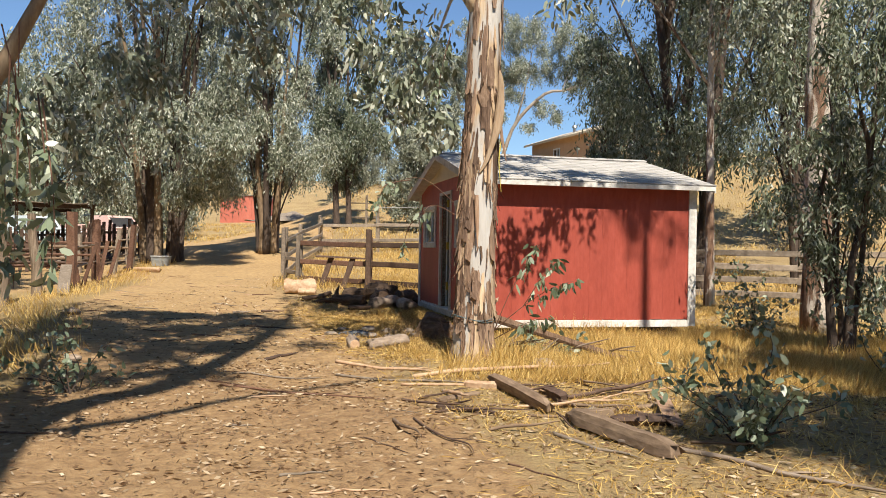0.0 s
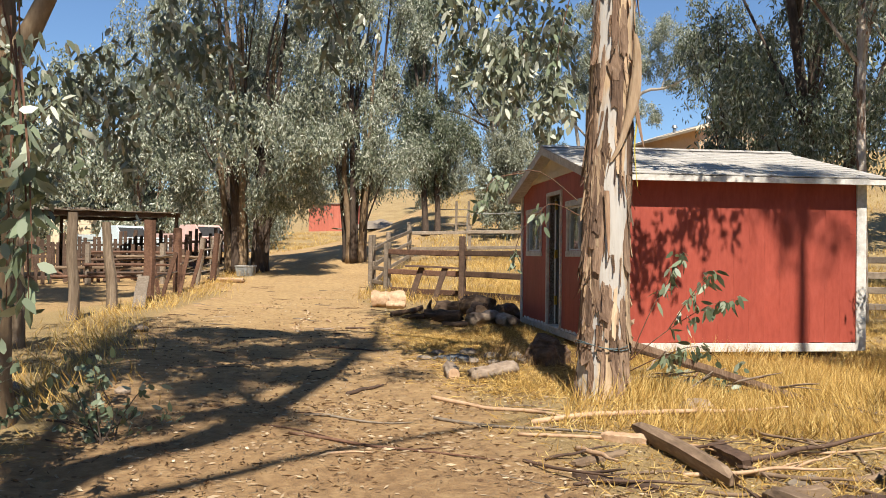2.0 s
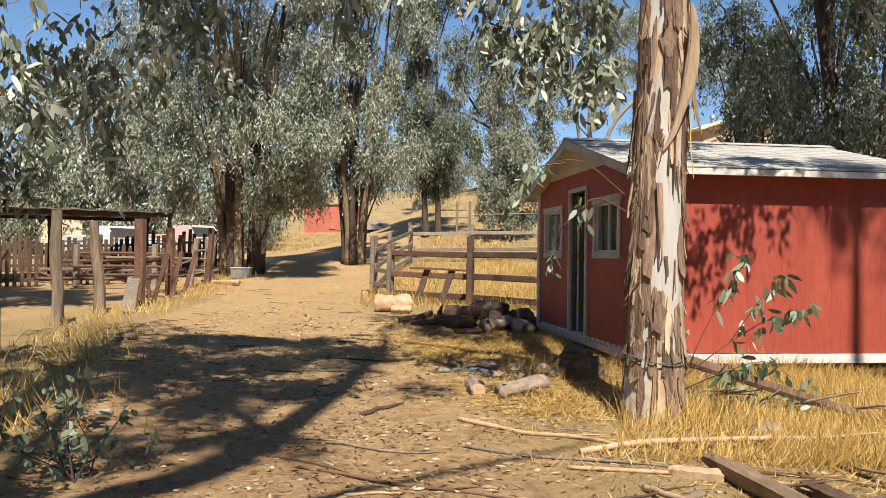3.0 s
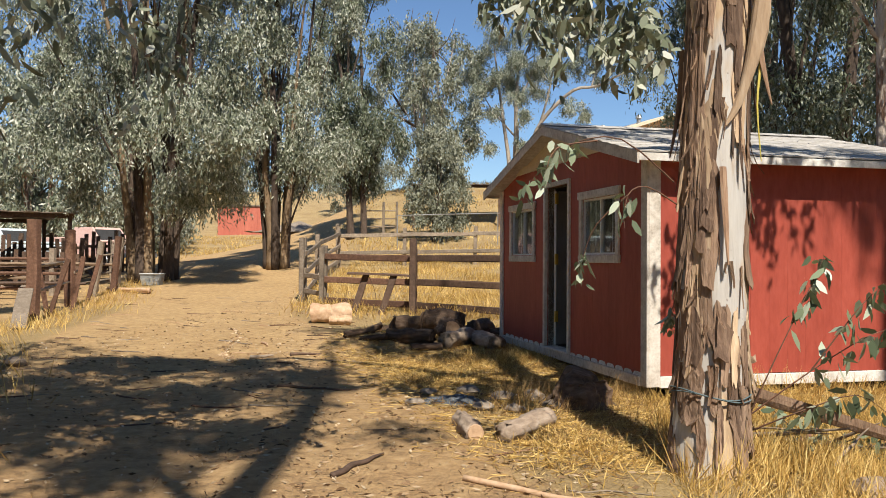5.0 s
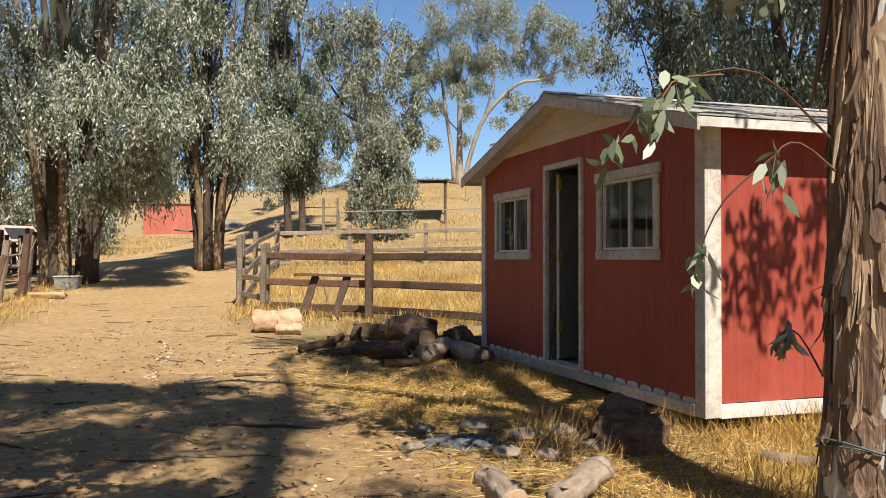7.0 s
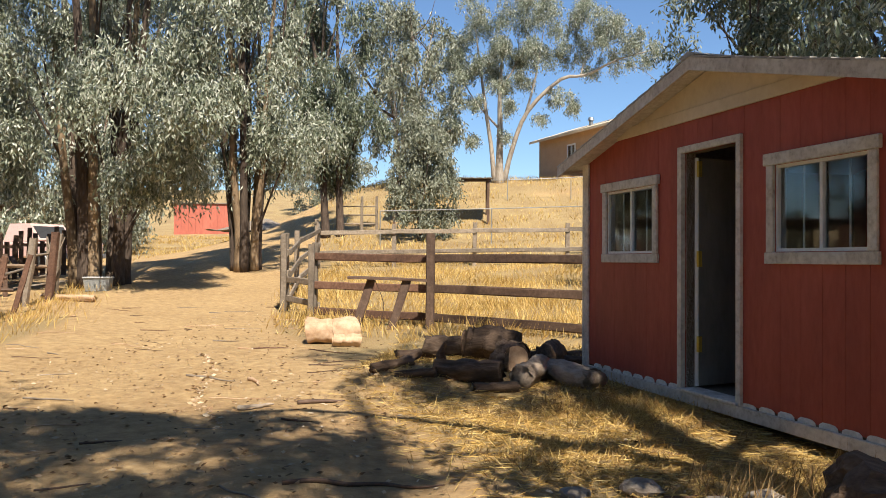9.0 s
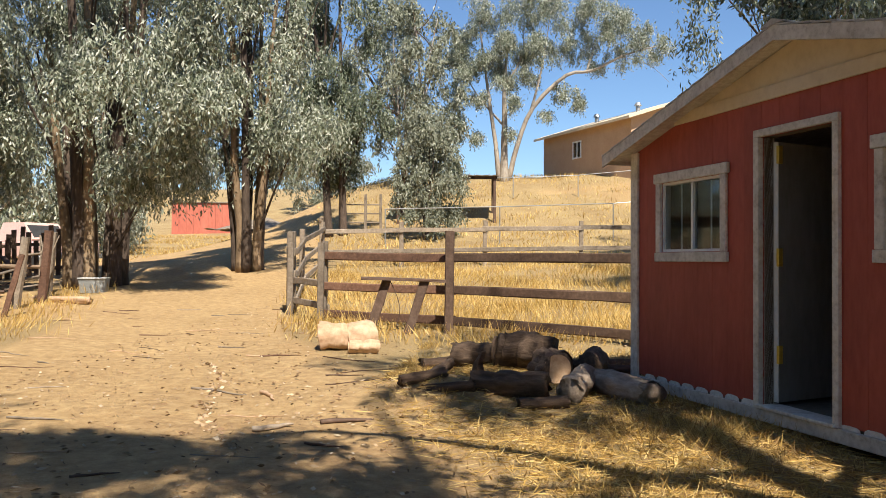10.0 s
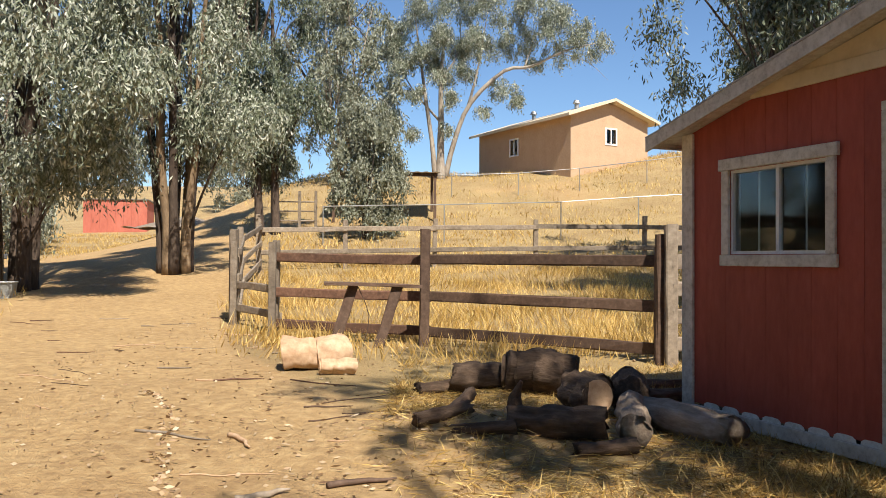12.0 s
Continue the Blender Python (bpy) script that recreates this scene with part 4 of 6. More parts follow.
def big_gum():
    """The large gum by the shed."""
    x, y = -1.085, 9.62
    g = gz(x, y)
    trunk = [(0.02, 0, g - 0.1), (0.02, 0, g + 0.35), (0.03, 0, 1.2), (0.05, 0.02, 2.2), (0.08, 0.04, 3.4), (0.12, 0.1, 5.0), (0.3, 0.3, 8), (0.7, 0.2, 12), (1.0, 0.0, 15)]
    rad = [0.275, 0.226, 0.207, 0.197, 0.186, 0.175, 0.15, 0.10, 0.02]
    limbs = [([(0.05, 0, 4.2), (-0.9, 0.2, 5.6), (-2.0, 0.4, 6.2), (-3.2, 0.5, 6.0)], 0.10), ([(0.1, 0, 4.9), (1.1, 0.4, 6.0), (2.2, 0.6, 6.8)], 0.09), ([(0.1, 0, 5.6), (-0.5, -1.0, 6.8), (-1.2, -1.8, 7.4)], 0.08), ([(0.1, 0, 5.0), (0.0, 1.0, 5.6), (-0.6, 1.9, 4.9), (-0.9, 2.2, 4.2)], 0.05),]
    cl = [((-1.2, 0.1, 3.45), (0.3, 0.3, 0.35), 12), ((-0.8, 0.0, 3.25), (0.3, 0.3, 0.4), 20), ((-0.45, 0.0, 3.15), (0.2, 0.2, 0.4), 18), ((-1.4, 0.1, 4.0), (0.5, 0.4, 0.3), 20), ((-0.7, 0.2, 3.75), (0.5, 0.4, 0.4), 26), ((-1.2, 0.2, 4.5), (0.8, 0.6, 0.5), 34), ((-2.2, 0.4, 4.9), (0.7, 0.6, 0.6), 30), ((-3.0, 0.5, 5.4), (0.8, 0.8, 0.7), 40), ((2.1, 0.6, 6.0), (0.8, 0.7, 0.6), 40), ((-0.8, 2.0, 4.2), (0.5, 0.5, 0.5), 24),
          ((-0.8, 0.2, 9.3), (0.7, 0.7, 0.8), 70), ((0.5, 0.3, 8.5), (0.8, 0.8, 0.8), 80), ((-1.3, 0.6, 8.0), (0.8, 0.8, 0.8), 70), ((1.4, -0.6, 9.5), (0.7, 0.7, 0.7), 60), ((0.8, 0, 11.6), (0.9, 0.9, 1.0), 90), ((-0.4, 1.2, 11), (0.8, 0.8, 0.9), 80), ((0.6, 1.4, 6.8), (0.6, 0.6, 0.6), 36), ((-0.3, 0.4, 10.0), (0.8, 0.8, 0.8), 80), ((0.2, 1.6, 13.2), (0.9, 0.9, 1.0), 100), ((-1.0, -0.2, 12.2), (0.8, 0.8, 0.8), 80), ((1.9, -0.4, 8.6), (0.45, 0.4, 0.35), 44), ((2.7, 0.2, 7.6), (0.45, 0.4, 0.35), 44), ((2.2, 0.9, 9.0), (0.4, 0.4, 0.35), 22), ((3.0, -0.6, 8.8), (0.45, 0.4, 0.35), 44), ((1.5, 1.4, 7.7), (0.4, 0.4, 0.3), 36), ((1.1, 0.4, 4.75), (0.3, 0.3, 0.3), 14), ((1.5, 0.3, 5.0), (0.3, 0.3, 0.3), 14), ((1.0, 0.5, 5.6), (0.35, 0.3, 0.3), 16), ((1.8, 0.4, 5.6), (0.35, 0.3, 0.3), 16)]
    for sx, sy, h in ((-4.3, 15.0, 8.6), (-3.6, 14.6, 9.4), (-3.2, 15.3, 8.2), (-3.9, 16.1, 10.2), (-4.6, 15.7, 9.8), (-3.0, 16.3, 8.8), (-4.0, 15.4, 11.0)):
        run = h / math.tan(SUN_EL)
        cl.append(((sx + SUN_AZ[0] * run - x, sy + SUN_AZ[1] * run - y, h), (0.42, 0.38, 0.34), 40))
    tree, rng = shaped_tree(x, y, trunk, rad, limbs, cl, 0.135, LEAF, GUM_SKIN, 71, "large eucalyptus with shaggy peeling bark beside red shed", 0.38)

    def rad_at(z):
        return float(np.interp(z, [g - .1, g + .35, 1.2, 2.2, 3.4, 5], rad[:6]))
    def mid_x(z):
        return float(np.interp(z, [g, 1.2, 2.2, 3.4, 5], [0.02, 0.03, 0.05, 0.08, 0.12]))

    def mid_y(z):
        return float(np.interp(z, [1.2, 2.2, 3.4, 5], [0, 0.02, 0.04, 0.1]))

    def covered(a, z):
        """How thick the old bark still lies: it has fallen off one side between 1.3 and 2.5 m."""
        side = abs((math.degrees(a) + 62 + 180) % 360 - 180)
        if z < 1.15:
            return 1.0
        if z < 2.45:
            return 0.05 if side < 40 else 0.8
        return 1.0 if z < 2.95 else (0.30 if side < 80 else 0.5)
    plates(tree, mid_x, mid_y, rad_at, covered, 380, rng, g)
    peel(tree, mid_x, mid_y, 0.22, 0.40, 4.2, 150, rng, rad_at)
    for s in (0.0, 0.6):
        pts = [(0.02 + math.cos(a) * 0.252, math.sin(a) * 0.252, g + 0.50 + s * 0.03 + 0.03 * math.sin(2 * a + s)) for a in [i * math.pi / 12 for i in range(25)]]
        part("cord", tube(pts, [0.0045] * 25, rng, 5, 0, False, 1), ROPE_BLUE, tree, "faded blue cord tied round the trunk")
    part("ribbon", tube([(0.27, -0.05, 3.1), (0.31, -0.06, 2.8), (0.29, -0.07, 2.5), (0.32, -0.05, 2.15)], [0.006, 0.011, 0.006, 0.003], rng, 5), YELLOW_BARK, tree, "yellow hanging bark ribbon")

    torn = bmesh.new()
    tube([(0.29, -0.16, 3.52), (0.31, -0.15, 3.34), (0.30, -0.14, 3.05), (0.24, -0.17, 2.75), (0.16, -0.18, 2.5), (0.08, -0.20, 2.36)], [0.010, 0.034, 0.05, 0.036, 0.026, 0.008], rng, 8, 0.3, bm=torn)
    for v in torn.verts:
        v.co.y = -0.17 + (v.co.y + 0.17) * 0.45
    part("bark_strip", torn, STRIP_PALE, tree, "long torn strip of pale bark standing off the trunk")
    for a, z1, ln, out in ((-0.35, 3.3, 0.8, 0.10), (2.6, 2.9, 0.7, 0.08), (-1.6, 2.1, 0.6, 0.05)):
        pts = [(0.06 + math.cos(a + 0.1 * f) * (0.225 + out * f * f), math.sin(a + 0.1 * f) * (0.225 + out * f * f), z1 - ln * f) for f in (0, 0.3, 0.6, 0.85, 1.0)]
        st = tube(pts, [0.022, 0.02, 0.016, 0.010, 0.004], rng, 7, 0.35)
        part("bark_strip", st, STRIP, tree, "long loose strip of pale bark")
    rg = np.random.default_rng(5)
    sprigs = [([(-0.22, -0.1, 2.02), (-0.55, -0.2, 2.28), (-0.85, -0.25, 2.25), (-1.05, -0.2, 2.1), (-1.17, -0.12, 1.92)], 26, 0.45), ([(-0.7, -0.22, 2.27), (-0.95, -0.42, 2.2), (-1.02, -0.45, 2.02)], 16, 0.3), ([(-0.2, -0.1, 1.88), (-0.4, -0.25, 1.98), (-0.52, -0.32, 1.92), (-0.54, -0.34, 1.72)], 14, 0.5), ([(-0.52, -0.32, 1.92), (-0.7, -0.25, 1.75), (-0.78, -0.18, 1.55), (-0.79, -0.16, 1.38)], 14, 0.6), ([(-0.1, 0.3, 0.95), (-0.12, 0.55, 1.12), (-0.14, 0.72, 1.12), (-0.16, 0.8, 1.0)], 20, 0.3),
              ([(0.24, 0.0, 0.5), (0.42, -0.05, 0.95), (0.62, 0.0, 1.35), (0.72, 0.05, 1.55)], 34, 0.45), ([(0.26, 0.0, 0.55), (0.6, -0.1, 0.85), (0.95, -0.1, 1.08), (1.2, -0.1, 1.15)], 40, 0.35), ([(0.26, 0.0, 0.45), (0.55, -0.15, 0.62), (0.85, -0.15, 0.72), (1.05, -0.1, 0.6)], 34, 0.3), ([(0.6, -0.1, 0.85), (0.85, -0.2, 1.25), (1.0, -0.2, 1.4)], 24, 0.3),
              ([(-0.6, 0.0, 4.0), (-0.75, -0.05, 3.5), (-0.8, 0.0, 3.0)], 40, 0.1), ([(-0.3, 0.0, 4.0), (-0.4, -0.1, 3.5), (-0.42, -0.1, 3.15)], 36, 0.1), ([(-1.2, 0.2, 4.1), (-1.3, 0.2, 3.6), (-1.35, 0.2, 3.2)], 40, 0.1)]
    for pts, n, f0 in sprigs:
        twig = part("twig", tube(pts, [0.006 - 0.0045 * i / (len(pts) - 1) for i in range(len(pts))], rng, 5, 0.02), WOOD_RED, tree)
        k = np.sort(rg.uniform(f0, 1.0, n)) * (len(pts) - 1)
        i0 = np.minimum(k.astype(int), len(pts) - 2)
        A = np.array(pts)
        P = A[i0] + (A[i0 + 1] - A[i0]) * (k - i0)[:, None] + rg.normal(scale=0.025, size=(n, 3))
        D = rg.normal(scale=0.5, size=(n, 3)) + np.array((0, 0, -0.9))
        blades("leaves", P, D, 0.12, 0.048, LEAF_YOUNG, rg, twig, broad=True)


big_gum()


def left_gum():
    x, y = -5.56, 7.05
    g = gz(x, y)
    limbs = [([(0.02, 0, 2.72), (0.25, 0.03, 3.0), (0.62, 0.12, 3.75), (1.3, 0.3, 5.0), (2.2, 0.6, 5.8)], 0.105), ([(0, 0, 4.2), (-0.8, 0.3, 5.4), (-1.8, 0.5, 6.2)], 0.10), ([(0.9, 0.2, 4.4), (1.6, 0.6, 4.5), (2.2, 0.9, 4.0), (2.5, 1.0, 3.3)], 0.028), ([(0.2, 0.2, 3.9), (0.7, 1.0, 4.2), (1.0, 1.6, 3.8), (1.1, 1.9, 2.9)], 0.022)]
    cl = [((0.9, -0.5, 2.7), (0.35, 0.3, 0.4), 24), ((0.5, 0.9, 3.0), (0.5, 0.4, 0.45), 40), ((1.0, 1.2, 3.3), (0.45, 0.4, 0.35), 30), ((0.2, 1.4, 2.4), (0.2, 0.2, 0.4), 10), ((1.9, 0.8, 4.2), (0.6, 0.5, 0.45), 34), ((2.5, 1.0, 3.7), (0.35, 0.35, 0.45), 22), ((0.9, 1.5, 3.7), (0.4, 0.4, 0.5), 24), ((1.1, 1.9, 2.9), (0.2, 0.2, 0.5), 9), ((0.2, -0.4, 3.1), (0.35, 0.3, 0.3), 10), ((1.6, 0.4, 5.8), (1.2, 1.0, 0.7), 140), ((-1.6, 0.4, 5.8), (1.2, 1.1, 0.9), 160), ((0, 0, 7.5), (1.7, 1.6, 1.3), 260), ((-0.6, 0.6, 9.5), (1.7, 1.6, 1.5), 240), ((1.2, -0.4, 8.4), (1.3, 1.2, 1.0), 160)]
    tree, rng = shaped_tree(x, y, [(0, 0, g - 0.1), (0, 0, g + 0.4), (-0.02, 0, 1.8), (0.0, 0, 3.3), (-0.1, 0, 5), (-0.2, 0.1, 8), (-0.4, 0.3, 11)], [0.25, 0.19, 0.18, 0.185, 0.14, 0.10, 0.02], limbs, cl, 0.12, LEAF, TAN_BARK, 72, "forked eucalyptus with smooth tan bark at the track edge", 0.36)
    rg = np.random.default_rng(15)
    part("limb", tube([(0.1, -0.1, 2.2), (0.7, -0.9, 3.2), (1.5, -1.7, 3.45), (2.1, -2.3, 3.1)], [0.045, 0.03, 0.022, 0.008], rng, 7, 0.06), TAN_BARK, tree, smooth=True)
    hanging = []
    for k in range(13):
        hx, hy, hz = rng.uniform(1.3, 2.3), 0.0, rng.uniform(2.2, 3.2)
        hy = -1.05 * hx + rng.uniform(-0.35, 0.25)
        fall = rng.uniform(0.7, 1.6)
        dx, dy = rng.uniform(-.15, .2), rng.uniform(-.15, .15)
        hanging.append(([(hx, hy, hz), (hx + dx * 0.5, hy + dy * 0.5, hz - fall * 0.3), (hx + dx, hy + dy, hz - fall * 0.65), (hx + dx * 1.1, hy + dy, hz - fall)], 30))
    for pts, n in (([(0.1, -0.16, 2.1), (0.2, -0.3, 2.42), (0.36, -0.36, 2.38), (0.5, -0.36, 2.15)], 34), ([(-0.1, -0.17, 2.2), (-0.05, -0.35, 2.5), (0.12, -0.4, 2.45), (0.3, -0.42, 2.3)], 26), ([(-0.1, -0.17, 1.7), (-0.14, -0.3, 1.9), (-0.06, -0.38, 1.8), (0.02, -0.4, 1.5)], 30), ([(0.12, 0.1, 2.3), (0.4, 0.3, 2.7), (0.5, 0.4, 2.5), (0.55, 0.4, 2.1)], 26), *hanging):
        twig = part("twig", tube(pts, [0.006, 0.005, 0.004, 0.002], rng, 5, 0.02), WOOD_RED, tree)
        k = np.sort(rg.uniform(0.35, 1.0, n)) * 3
        i0 = np.minimum(k.astype(int), 2)
        A = np.array(pts)
        P = A[i0] + (A[i0 + 1] - A[i0]) * (k - i0)[:, None] + rg.normal(scale=0.035, size=(n, 3))
        blades("leaves", P, rg.normal(scale=0.5, size=(n, 3)) + np.array((0, 0, -0.9)), 0.115, 0.05, LEAF_YOUNG, rg, twig, broad=True)


left_gum()


def shade_gum():
    """The tall gum behind the walker, whose limbs reach over the track and shade it."""
    x, y = 1.4, -4.5
    limbs = [([(-2.7, 3.9, 9.0), (-4.0, 6.0, 10.2), (-4.8, 8.5, 11.4)], 0.11), ([(-1.9, 5.2, 11.5), (-3.4, 6.6, 12.2), (-4.8, 7.4, 12.6)], 0.09), ([(-1.9, 7.5, 13.5), (-0.4, 8.4, 14.2), (0.9, 8.8, 14.6)], 0.08), ([(-1.2, 2.0, 6.0), (-2.8, 2.4, 8.0), (-4.4, 3.4, 9.0)], 0.08), ([(-2.7, 3.9, 9.0), (-1.2, 5.2, 10.0), (0.2, 6.4, 10.6)], 0.08)]
    rng = random.Random(5)
    cl = []
    for i in range(92):
        h = rng.uniform(9.0, 13.4)
        sy = rng.uniform(9.4, 14.0) if i % 4 else rng.uniform(5.4, 9.4)
        sx = rng.uniform(-7.8, -4.4) if sy > 9.4 else rng.uniform(-6.2, -3.6)
        run = h / math.tan(SUN_EL)
        cl.append(((sx + SUN_AZ[0] * run - x, sy + SUN_AZ[1] * run - y, h), (0.40, 0.36, 0.30), rng.randint(14, 36)))
    for sx, sy, k in ((-2.9, 12.5, 24), (-2.0, 13.0, 16), (-3.3, 10.6, 16), (-2.9, 14.5, 20)):
        h = rng.uniform(9.5, 12)
        run = h / math.tan(SUN_EL)
        cl.append(((sx + SUN_AZ[0] * run - x, sy + SUN_AZ[1] * run - y, h), (0.36, 0.32, 0.28), k))
    shaped_tree(x, y, [(0, 0, -0.2), (-0.2, 0.4, 2), (-0.8, 1.3, 4), (-2.7, 3.9, 9), (-1.9, 5.0, 11.3), (-1.9, 8.3, 14), (-2.2, 9.5, 15.5)], [0.34, 0.28, 0.25, 0.2, 0.16, 0.08, 0.02], limbs, cl, 0.17, LEAF, GUM, 73, "leaning eucalyptus reaching over the dirt track", 0.34)
    # a second one further back shades the bushes on the right
    cl = []
    for i in range(56):
        h = rng.uniform(7.2, 11.0)
        sx, sy = (rng.gauss(2.9, 0.75), rng.gauss(6.5, 1.6)) if i % 6 else (rng.uniform(2.2, 3.8), rng.uniform(9.6, 13.5))
        run = h / math.tan(SUN_EL)
        cl.append(((sx + SUN_AZ[0] * run - 6.8, sy + SUN_AZ[1] * run + 0.4, h), (0.62, 0.62, 0.45), rng.randint(80, 115)))
    shaped_tree(6.8, -0.4, [(0, 0, -0.2), (0, 0, 2), (0.1, 0.1, 5), (0, 0.2, 8), (0.1, 0.1, 11)], [0.3, 0.25, 0.2, 0.13, 0.03], [([(0, 0, 5), (-1, 0.4, 6.6), (-2, 0.8, 8)], 0.07), ([(0, 0, 6), (1, 0.6, 7.4), (1.6, 1.4, 8.6)], 0.07)], cl, 0.15, LEAF_DARK, GUM, 74, "tall shady eucalyptus beside the dry grass", 0.34)
    # a slim one at the edge of the grass, whose stem shades the shed's wall
    cl = [((rng.uniform(-0.7, 0.9), rng.uniform(-0.7, 0.7), rng.uniform(4.8, 7.4)), (0.45, 0.45, 0.4), 28) for _ in range(7)] + [((0.2, 0, 13.2), (0.8, 0.8, 0.8), 90), ((-0.2, 0.2, 12.6), (0.6, 0.6, 0.6), 60)]
    shaped_tree(SLIM[0], SLIM[1], [(0, 0, -0.2), (0, 0, 2), (0.02, 0, 5), (0.05, 0, 9), (0.0, 0.05, 13)], [0.16, 0.13, 0.11, 0.085, 0.035], [([(0, 0, 4.5), (0.5, 0.1, 5.4), (0.8, 0.2, 6.2)], 0.04), ([(0, 0, 5), (-0.4, -0.2, 5.8), (-0.7, -0.3, 6.6)], 0.04)], cl, 0.15, LEAF_DARK, GUM, 75, "slim eucalyptus at the edge of dry grass", 0.34)


SLIM = (4.1, 6.1)
shade_gum()


def sapling(x, y, h, spread, n_stems, leaves, leaf, mat, seed, label, group="", z_low=0.15, wide=0.55):
    """Young shoots with broad, bluish leaves."""
    rng, rg = random.Random(seed), np.random.default_rng(seed)
    sap = thing("eucalyptus_sapling", pose(x, y, gz(x, y) - 0.02), label, "bush", group)
    P = []
    for s in range(n_stems):
        a = rng.uniform(0, 6.28)
        q = spread * math.sqrt(rng.random())
        hh = h * (0.28 + 0.72 * rng.random() ** 1.6)
        w = [Vector((rng.gauss(0, 0.07), rng.gauss(0, 0.07), 0)) * h for _ in range(2)]
        pts = [Vector((math.cos(a) * 0.05, math.sin(a) * 0.05, 0)), Vector((math.cos(a) * q * 0.35, math.sin(a) * q * 0.35, hh * 0.4)) + w[0], Vector((math.cos(a) * q * 0.8, math.sin(a) * q * 0.8, hh * 0.8)) + w[1], Vector((math.cos(a) * q, math.sin(a) * q, hh))]
        part("stem", tube(pts, [0.007, 0.005, 0.003, 0.0015], rng, 5, 0.03), BARK_DARK, sap)
        for k in range(leaves // n_stems):
            f = z_low + (1 - z_low) * rng.random()
            j = min(2, int(f * 3))
            P.append(pts[j].lerp(pts[j + 1], f * 3 - j) + Vector((rng.gauss(0, 0.05), rng.gauss(0, 0.05), rng.gauss(0, 0.04))))
    P = np.array([tuple(p) for p in P])
    D = rg.normal(size=P.shape) + np.array((0, 0, -0.15))
    blades("leaves", P, D, leaf, leaf * wide, mat, rg, sap, broad=True)


sapling(1.30, 6.25, 0.98, 0.72, 18, 620, 0.085, LEAF_YOUNG, 81, "blue-green eucalyptus sapling in dry leaf litter")
sapling(-5.1, 6.35, 1.2, 0.5, 9, 150, 0.10, LEAF_YOUNG, 82, "leafy eucalyptus shoots at the foot of a trunk")
sapling(-4.35, 6.9, 0.65, 0.5, 10, 190, 0.085, LEAF_YOUNG, 83, "low eucalyptus shoots beside the track")
sapling(-0.25, 10.2, 0.4, 0.6, 10, 260, 0.09, LEAF_YOUNG, 85, "low green shoots over fallen branches")
sapling(3.4, 9.2, 0.9, 0.8, 14, 420, 0.085, LEAF_YOUNG, 86, "shaded low bush in dry grass")
sapling(2.6, 12.2, 1.2, 0.9, 14, 520, 0.085, LEAF_YOUNG, 87, "green bush beside the shed corner")
sapling(4.4, 12.4, 1.4, 1.0, 14, 560, 0.085, LEAF_YOUNG, 88, "shaded low bush in dry grass")


# ---- fences ----
def rail_fence(pts, heights, post_h, label, mats, seed, rail=(0.045, 0.13), post=0.13, over=0.0, group=""):
    """Square posts with rails nailed to them from post to post."""
    rng = random.Random(seed)
    x0, y0 = pts[0]
    fence = thing("rail_fence", pose(x0, y0, 0), label, "fence", group)
    for i, (x, y) in enumerate(pts):
        hgt = post_h * rng.uniform(0.95, 1.05)
        p = (x - x0 + rng.uniform(-.01, .01), y - y0, gz(x, y) - 0.12)
        part("post", beam(p, (p[0] + rng.uniform(-.03, .03), p[1] + rng.uniform(-.02, .02), p[2] + 0.12 + hgt), post, post, rng), mats[i % len(mats)], fence)
    for (xa, ya), (xb, yb) in zip(pts, pts[1:]):
        d = Vector((xb - xa, yb - ya, 0)).normalized()
        nrm = Vector((d.y, -d.x, 0)) * (post / 2 + rail[0] / 2 + 0.004)
        for h in heights:
            a = Vector((xa - x0, ya - y0, gz(xa, ya) + h + rng.uniform(-.02, .02))) + nrm - d * 0.06
            b = Vector((xb - x0, yb - y0, gz(xb, yb) + h + rng.uniform(-.02, .02))) + nrm + d * 0.04
            part("rail", beam(a, b, rail[0], rail[1], rng, 0.005, 8), mats[-1], fence)
    return fence


rail_fence([(-2.33, 18.9), (-4.97, 20.5)], (0.16, 0.65, 1.14), 1.5, "dark brown wooden corral fence with three rails", [WOOD_DARK], 91)
rail_fence([(-4.97, 20.72), (-7.12, 21.45)], (0.16, 0.62, 1.10), 1.32, "brown wooden corral fence with three rails", [WOOD_RED, WOOD, WOOD_RED], 92, post=0.10)
rail_fence([(-8.02, 22.85), (-8.08, 23.25), (-8.9, 27.0), (-9.3, 30.6)], (0.25, 0.70, 1.12), 1.42, "weathered grey corral fence along the track", [WOOD], 93, post=0.11, rail=(0.04, 0.12))
rail_fence([(-9.3, 30.75), (-7.2, 31.2), (-4.9, 31.6), (-2.2, 32.0), (0.8, 32.3), (4.0, 31.8)], (0.45, 1.02), 1.28, "long grey corral fence at the hill foot", [WOOD], 94, post=0.12, rail=(0.04, 0.12))
rail_fence([(-7.12, 21.6), (-8.0, 22.75)], (0.25, 0.62), 1.3, "short grey fence link", [WOOD], 95, post=0.10, rail=(0.04, 0.11))
rail_fence([(-1.95, 19.1), (0.3, 19.6), (2.6, 19.4), (5.0, 19.0), (8.0, 18.4)], (0.2, 0.5, 0.8, 1.1), 1.4, "grey wooden rail fence behind the shed", [WOOD], 96, post=0.11)

